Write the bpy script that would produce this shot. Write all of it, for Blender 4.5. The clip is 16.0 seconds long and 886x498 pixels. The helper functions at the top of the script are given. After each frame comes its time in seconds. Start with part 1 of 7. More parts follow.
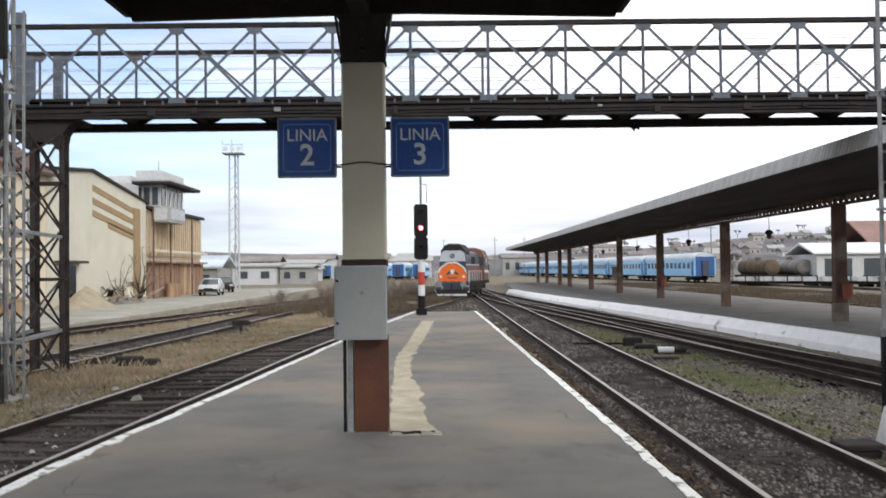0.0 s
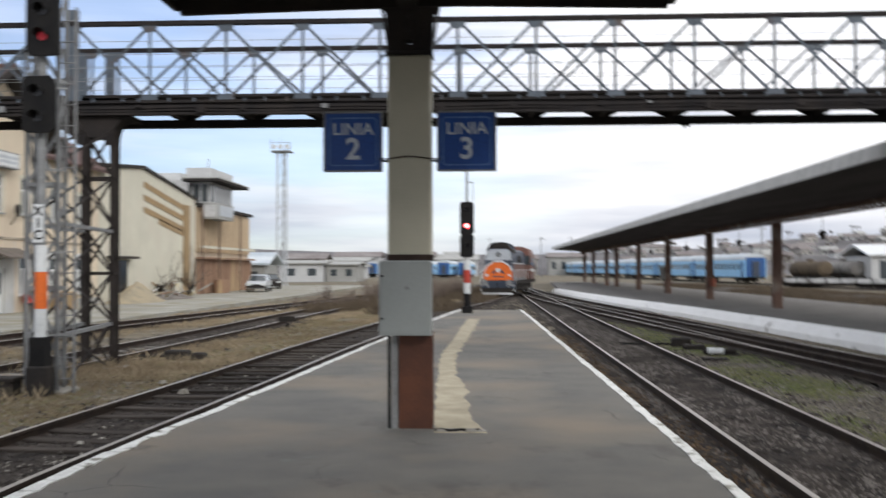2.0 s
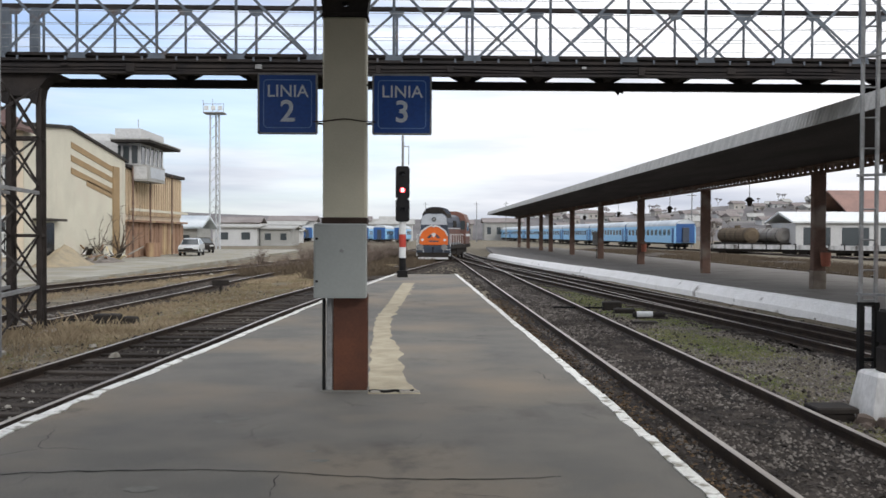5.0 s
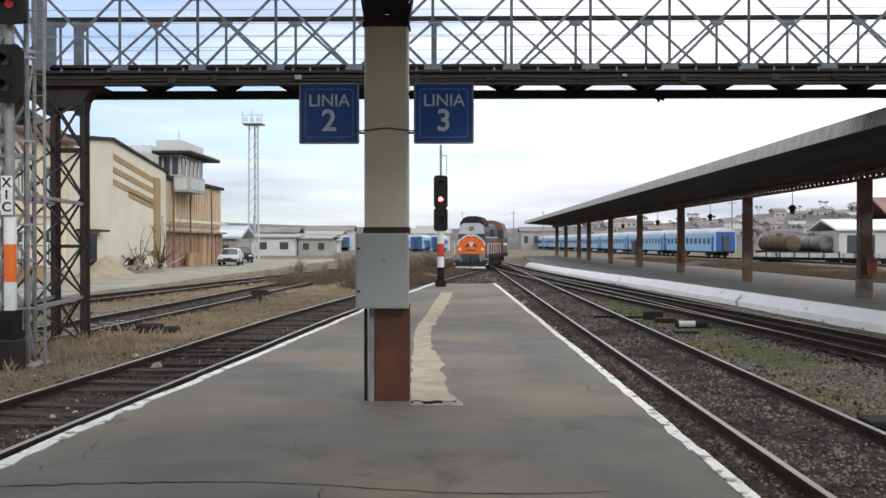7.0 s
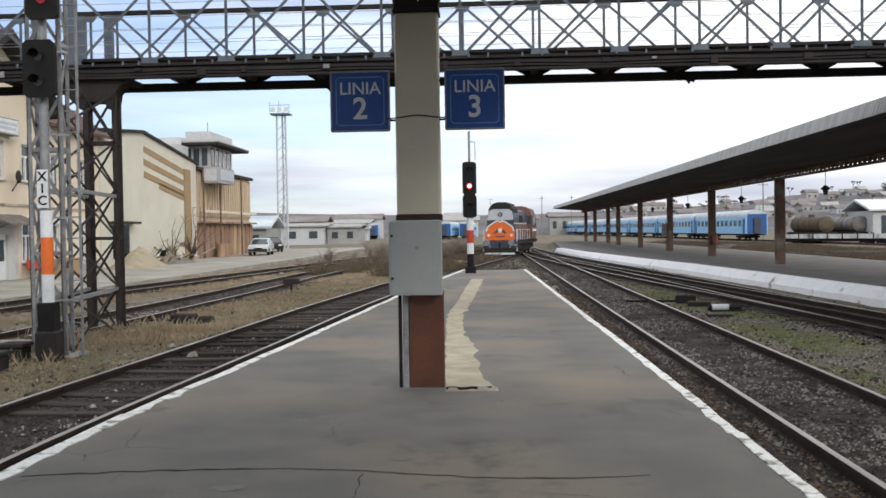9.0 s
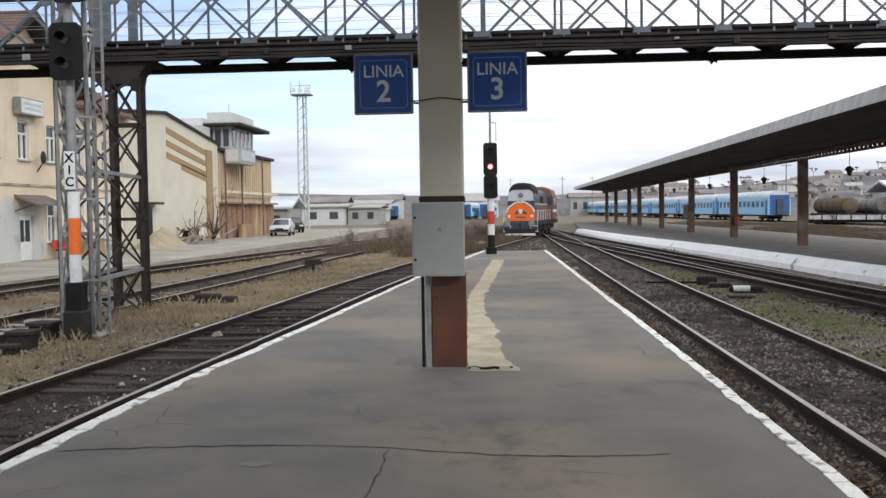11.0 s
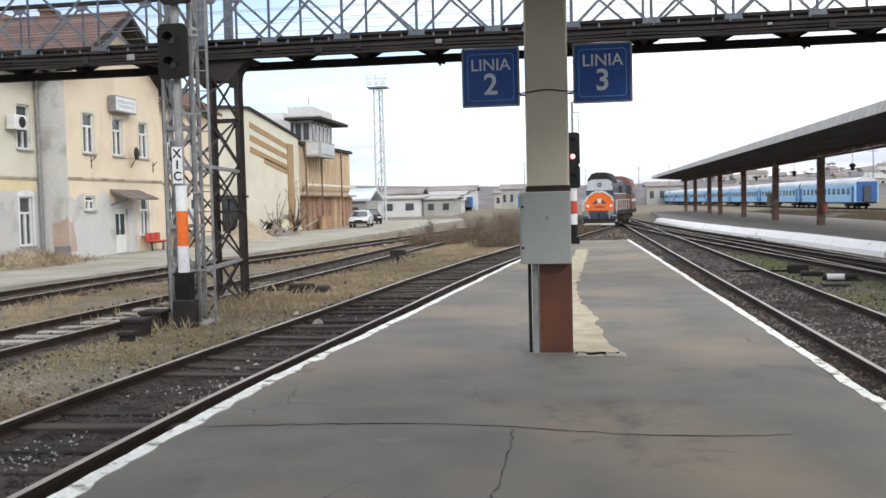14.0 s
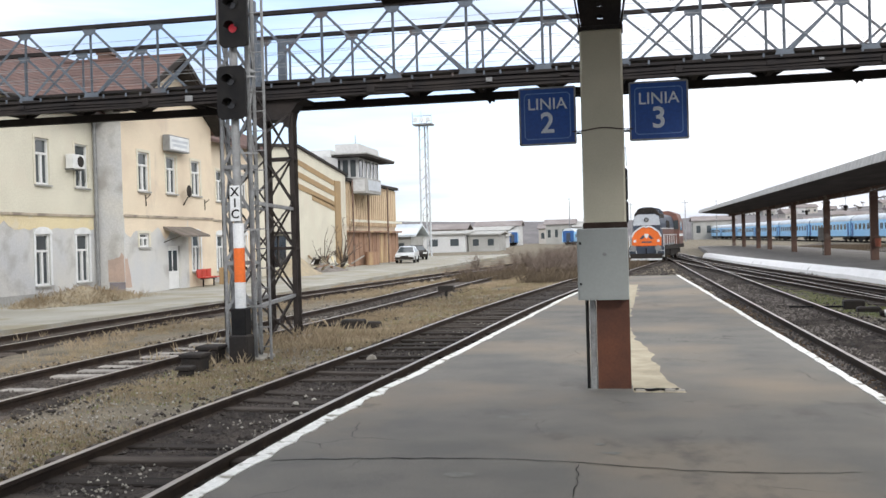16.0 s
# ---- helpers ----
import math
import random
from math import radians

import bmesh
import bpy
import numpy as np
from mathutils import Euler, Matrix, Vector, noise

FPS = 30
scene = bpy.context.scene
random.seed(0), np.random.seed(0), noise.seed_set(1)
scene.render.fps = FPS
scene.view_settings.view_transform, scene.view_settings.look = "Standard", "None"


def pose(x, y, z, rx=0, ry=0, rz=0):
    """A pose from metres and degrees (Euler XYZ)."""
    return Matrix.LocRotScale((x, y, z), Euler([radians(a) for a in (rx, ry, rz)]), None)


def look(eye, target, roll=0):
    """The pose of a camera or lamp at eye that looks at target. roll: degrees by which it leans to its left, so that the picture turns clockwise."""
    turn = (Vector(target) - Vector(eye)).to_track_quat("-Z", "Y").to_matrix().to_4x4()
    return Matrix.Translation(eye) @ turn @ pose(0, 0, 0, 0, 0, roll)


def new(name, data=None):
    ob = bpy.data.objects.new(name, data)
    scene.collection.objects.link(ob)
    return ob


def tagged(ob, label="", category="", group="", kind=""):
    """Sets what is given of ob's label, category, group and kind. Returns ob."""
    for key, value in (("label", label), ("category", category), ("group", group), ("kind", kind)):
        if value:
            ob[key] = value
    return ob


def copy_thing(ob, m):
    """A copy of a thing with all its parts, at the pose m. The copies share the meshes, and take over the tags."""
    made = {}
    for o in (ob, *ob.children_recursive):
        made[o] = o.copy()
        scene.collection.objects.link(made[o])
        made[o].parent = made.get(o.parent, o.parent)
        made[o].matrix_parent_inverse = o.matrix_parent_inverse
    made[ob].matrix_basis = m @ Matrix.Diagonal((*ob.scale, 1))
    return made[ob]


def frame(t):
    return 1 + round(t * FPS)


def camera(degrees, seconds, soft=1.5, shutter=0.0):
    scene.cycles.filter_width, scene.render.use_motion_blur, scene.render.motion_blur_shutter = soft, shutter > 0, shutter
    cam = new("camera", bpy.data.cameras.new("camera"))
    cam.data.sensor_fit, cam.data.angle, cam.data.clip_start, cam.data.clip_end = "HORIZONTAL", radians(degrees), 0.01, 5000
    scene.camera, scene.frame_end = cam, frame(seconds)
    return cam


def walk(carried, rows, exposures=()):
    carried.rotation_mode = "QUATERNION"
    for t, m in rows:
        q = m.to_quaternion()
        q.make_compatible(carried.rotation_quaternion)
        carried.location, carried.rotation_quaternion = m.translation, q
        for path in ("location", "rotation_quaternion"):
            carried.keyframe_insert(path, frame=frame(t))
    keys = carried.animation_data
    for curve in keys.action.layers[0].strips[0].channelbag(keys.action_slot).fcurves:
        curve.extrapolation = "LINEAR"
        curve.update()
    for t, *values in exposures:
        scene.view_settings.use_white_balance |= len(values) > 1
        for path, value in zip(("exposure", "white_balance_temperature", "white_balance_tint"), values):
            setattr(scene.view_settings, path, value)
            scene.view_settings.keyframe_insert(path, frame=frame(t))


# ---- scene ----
cam = camera(50.6, 16.0, shutter=0.5)
PATH = [
    (0, (0.085, -0.563, 1.684), (0.095, 1.437, 1.728), -0.6),
    (0.5, (0.112, -0.69, 1.67), (0.184, 1.309, 1.646), 0.0),
    (1, (0.131, -0.65, 1.658), (0.278, 1.344, 1.593), -0.4),
    (1.5, (0.128, -0.619, 1.659), (0.281, 1.375, 1.652), -1.4),
    (2, (0.083, -0.444, 1.652), (-0.005, 1.554, 1.694), -0.1),
    (2.5, (0.059, -0.553, 1.625), (-0.193, 1.428, 1.735), 5.4),
    (3, (0.095, -0.563, 1.634), (-0.045, 1.43, 1.721), 4.9),
    (3.5, (0.1, -0.546, 1.629), (0.257, 1.448, 1.644), 2.8),
    (4, (0.083, -0.532, 1.643), (0.23, 1.463, 1.631), -0.6),
    (4.5, (0.045, -0.568, 1.637), (0.208, 1.425, 1.587), -0.6),
    (5, (0.095, -0.522, 1.637), (0.144, 1.477, 1.604), 0.2),
    (7.5, (0.031, -0.423, 1.64), (0.001, 1.577, 1.63), 0.0),
    (8, (0.031, -0.448, 1.639), (0.046, 1.552, 1.634), -0.4),
    (8.5, (0.008, -0.427, 1.641), (-0.006, 1.573, 1.637), -0.9),
    (9, (-0.01, -0.429, 1.634), (-0.1, 1.569, 1.593), -0.9),
    (11.5, (-0.039, -0.559, 1.654), (-0.2, 1.433, 1.572), -0.8),
    (12, (-0.065, -0.576, 1.659), (-0.358, 1.401, 1.595), -1.2),
    (12.5, (-0.122, -0.596, 1.65), (-0.566, 1.353, 1.585), -2.1),
    (13, (-0.157, -0.647, 1.642), (-0.517, 1.318, 1.553), -2.6),
    (13.5, (-0.215, -0.822, 1.646), (-0.52, 1.15, 1.518), -2.3),
    (14, (-0.361, -0.862, 1.641), (-0.65, 1.115, 1.543), -1.4),
    (14.5, (-0.483, -0.971, 1.632), (-0.664, 1.018, 1.52), -1.0),
    (15, (-0.474, -1.002, 1.652), (-0.727, 0.98, 1.569), -1.5),
    (15.5, (-0.486, -0.997, 1.656), (-0.845, 0.97, 1.612), -1.9),
    (16, (-0.489, -1.015, 1.661), (-0.869, 0.949, 1.641), -1.6),
]
walk(cam, [(t, look(eye, target, roll)) for t, eye, target, roll in PATH], [(0, 0.4), (0.5, 0.24), (1.5, 0.22), (3, 0.04), (3.5, 0.02), (4.5, 0.08), (5, 0.2), (8.5, 0.26), (11.5, 0.38), (13.5, 0.6), (16, 0.66)])

# ---- world, sun, exposure ----
scene.view_settings.exposure = 0.0
world = bpy.data.worlds.new("world")
scene.world = world
world.use_nodes = True
wn, wl = world.node_tree.nodes, world.node_tree.links
wn.clear()
w_out = wn.new("ShaderNodeOutputWorld")
w_bg = wn.new("ShaderNodeBackground")
w_sky = wn.new("ShaderNodeTexSky")
w_sky.sky_type = "NISHITA"
w_sky.sun_disc = False
w_sky.sun_elevation = radians(40)
w_sky.sun_rotation = radians(35)
w_sky.air_density = 1.0
w_sky.dust_density = 0.3
w_sky.ozone_density = 3.0
w_co = wn.new("ShaderNodeTexCoord")


def sky_node(kind, operation=None, **values):
    nd = wn.new(kind)
    if operation:
        nd.operation = operation
    for k, v in values.items():
        nd.inputs[k.replace("_", " ")].default_value = v
    return nd


def cloud_noise(stretch, scale, detail, at):
    m = sky_node("ShaderNodeMapping", Scale=(1, 1, stretch), Location=at)
    t = sky_node("ShaderNodeTexNoise", Scale=scale, Detail=detail, Roughness=0.52)
    wl.new(w_co.outputs["Generated"], m.inputs["Vector"])
    wl.new(m.outputs["Vector"], t.inputs["Vector"])
    return t.outputs["Fac"]


def sky_range(src, a, b, c, d):
    r = sky_node("ShaderNodeMapRange", From_Min=a, From_Max=b, To_Min=c, To_Max=d)
    wl.new(src, r.inputs["Value"])
    return r.outputs["Result"]


def sky_math(op, a, b):
    m = sky_node("ShaderNodeMath", op)
    for i, q in enumerate((a, b)):
        if isinstance(q, float):
            m.inputs[i].default_value = q
        else:
            wl.new(q, m.inputs[i])
    return m.outputs[0]


w_sep = wn.new("ShaderNodeSeparateXYZ")
wl.new(w_co.outputs["Generated"], w_sep.inputs[0])
# thin cloud: the blue shows through a gap low in the north-west
w_dot = sky_node("ShaderNodeVectorMath", "DOT_PRODUCT")
w_dot.inputs[1].default_value = (-0.3, 0.94, 0.16)
wl.new(w_co.outputs["Generated"], w_dot.inputs[0])
gap = sky_math("MULTIPLY", sky_range(w_dot.outputs["Value"], 0.91, 0.99, 0.0, 0.6), sky_range(cloud_noise(6.5, 2.4, 6, (0.3, 0.2, 0.15)), 0.4, 0.6, 1.0, 0.12))
# grey bands in the cloud sheet, denser towards the horizon and away from the sun
band = sky_math("ADD", cloud_noise(9.0, 2.2, 5, (1.7, 0.4, 0.1)), sky_range(w_sep.outputs["Z"], 0.0, 0.11, -0.14, 0.02))
band = sky_math("ADD", band, sky_range(w_sep.outputs["X"], -0.45, 0.25, -0.06, 0.13))
w_cloud = wn.new("ShaderNodeValToRGB")
w_cloud.color_ramp.elements[0].position = 0.38
w_cloud.color_ramp.elements[0].color = (0.5, 0.54, 0.64, 1)
w_cloud.color_ramp.elements[1].position = 0.67
w_cloud.color_ramp.elements[1].color = (1.02, 1.02, 1.05, 1)
wl.new(band, w_cloud.inputs["Fac"])
w_sc = sky_node("ShaderNodeVectorMath", "SCALE", Scale=0.12)
w_tint = sky_node("ShaderNodeVectorMath", "MULTIPLY")
w_tint.inputs[1].default_value = (0.9, 0.98, 1.12)
wl.new(w_sky.outputs["Color"], w_tint.inputs[0])
wl.new(w_tint.outputs["Vector"], w_sc.inputs[0])
w_mix = wn.new("ShaderNodeMix")
w_mix.data_type = "RGBA"
wl.new(gap, w_mix.inputs[0])
wl.new(w_cloud.outputs["Color"], w_mix.inputs[6])
wl.new(w_sc.outputs["Vector"], w_mix.inputs[7])
# an overcast sky is about three times brighter overhead than at the horizon
w_grad = wn.new("ShaderNodeMapRange")
w_grad.inputs["To Min"].default_value, w_grad.inputs["To Max"].default_value = 0.95, 1.65
w_mul = wn.new("ShaderNodeVectorMath")
w_mul.operation = "SCALE"
wl.new(w_sep.outputs["Z"], w_grad.inputs["Value"])
wl.new(w_mix.outputs[2], w_mul.inputs[0])
wl.new(w_grad.outputs["Result"], w_mul.inputs["Scale"])
wl.new(w_mul.outputs["Vector"], w_bg.inputs["Color"])
w_bg.inputs["Strength"].default_value = 1.0
wl.new(w_bg.outputs[0], w_out.inputs["Surface"])
sun_data = bpy.data.lights.new("sun", "SUN")
sun_data.energy = 1.05
sun_data.angle = radians(14)
sun_data.color = (1.0, 0.97, 0.93)
sun = new("sun", sun_data)
sun.matrix_world = look((0, 0, 60), (-18, 32, 42))


# ---- materials ----
def material(name, base, other=None, rough=0.85, metal=0.0, scale=6.0, grain=60.0, bump=0.25, low=0.35, high=0.68,
             stain=None, stain_scale=0.7, stain_low=0.55, stain_high=0.7, vary=0.0, stretch=(1, 1, 1), dist=0.01, speck=0.74, blot=None, crack=None):
    m = bpy.data.materials.new(name)
    m.use_nodes = True
    n, l = m.node_tree.nodes, m.node_tree.links
    bsdf = n["Principled BSDF"]
    bsdf.inputs["Roughness"].default_value = rough
    bsdf.inputs["Metallic"].default_value = metal
    bsdf.inputs["Specular IOR Level"].default_value = 0.15 if rough >= 0.7 else 0.4
    co = n.new("ShaderNodeTexCoord")
    mp = n.new("ShaderNodeMapping")
    mp.inputs["Scale"].default_value = stretch
    l.new(co.outputs["Object"], mp.inputs["Vector"])
    other = other or tuple(c * 0.72 for c in base)

    def noise_at(s, detail=5):
        t = n.new("ShaderNodeTexNoise")
        t.inputs["Scale"].default_value = s
        t.inputs["Detail"].default_value = detail
        l.new(mp.outputs["Vector"], t.inputs["Vector"])
        return t

    def ramp(src, lo, hi):
        r = n.new("ShaderNodeMapRange")
        r.inputs["From Min"].default_value, r.inputs["From Max"].default_value = lo, hi
        l.new(src, r.inputs["Value"])
        return r.outputs["Result"]

    def mix(f, a, b, kind="MIX"):
        x = n.new("ShaderNodeMix")
        x.data_type, x.blend_type = "RGBA", kind
        for sock, v in ((0, f), (6, a), (7, b)):
            if isinstance(v, tuple):
                x.inputs[sock].default_value = (*v, 1)
            elif isinstance(v, float):
                x.inputs[sock].default_value = v
            else:
                l.new(v, x.inputs[sock])
        return x.outputs[2]

    big, fine = noise_at(scale), noise_at(grain, 3)
    col = mix(ramp(big.outputs["Fac"], low, high), base, other)
    col = mix(ramp(fine.outputs["Fac"], 0.25, 0.75), col, mix(1.0, col, (speck, speck, speck), "MULTIPLY"))
    if stain:
        col = mix(ramp(noise_at(stain_scale, 7).outputs["Fac"], stain_low, stain_high), col, stain)
    if blot:
        # dark blots: colour, scale, low, high, stretch
        bm_ = n.new("ShaderNodeMapping")
        bm_.inputs["Scale"].default_value = blot[4]
        bm_.inputs["Location"].default_value = (3.7, 1.3, 0)
        l.new(co.outputs["Object"], bm_.inputs["Vector"])
        bt = n.new("ShaderNodeTexNoise")
        bt.inputs["Scale"].default_value, bt.inputs["Detail"].default_value, bt.inputs["Roughness"].default_value = blot[1], 9, 0.68
        l.new(bm_.outputs["Vector"], bt.inputs["Vector"])
        col = mix(ramp(bt.outputs["Fac"], blot[2], blot[3]), col, blot[0])
    if crack:
        # fine wandering cracks, broken up by patches: colour, scale, width
        wob = n.new("ShaderNodeVectorMath")
        wob.operation = "MULTIPLY_ADD"
        wob.inputs[1].default_value = (0.35, 0.35, 0.35)
        l.new(noise_at(2.3, 6).outputs["Color"], wob.inputs[0])
        l.new(co.outputs["Object"], wob.inputs[2])
        vo = n.new("ShaderNodeTexVoronoi")
        vo.feature = "DISTANCE_TO_EDGE"
        vo.inputs["Scale"].default_value = crack[1]
        l.new(wob.outputs["Vector"], vo.inputs["Vector"])
        mul = n.new("ShaderNodeMath")
        mul.operation = "MULTIPLY"
        l.new(ramp(vo.outputs["Distance"], crack[2], crack[2] * 0.3), mul.inputs[0])
        l.new(ramp(noise_at(0.55, 3).outputs["Fac"], 0.55, 0.63), mul.inputs[1])
        col = mix(mul.outputs[0], col, crack[0])
    if vary:
        info = n.new("ShaderNodeObjectInfo")
        dark = mix(1.0, col, (1 - vary, 1 - vary, 1 - vary), "MULTIPLY")
        col = mix(info.outputs["Random"], col, dark)
    l.new(col, bsdf.inputs["Base Color"])
    b = n.new("ShaderNodeBump")
    b.inputs["Strength"].default_value = bump
    b.inputs["Distance"].default_value = dist
    l.new(fine.outputs["Fac"], b.inputs["Height"])
    l.new(b.outputs["Normal"], bsdf.inputs["Normal"])
    return m


def glow(name, color, strength):
    m = bpy.data.materials.new(name)
    m.use_nodes = True
    bsdf = m.node_tree.nodes["Principled BSDF"]
    bsdf.inputs["Base Color"].default_value = (*color, 1)
    bsdf.inputs["Emission Color"].default_value = (*color, 1)
    bsdf.inputs["Emission Strength"].default_value = strength
    return m


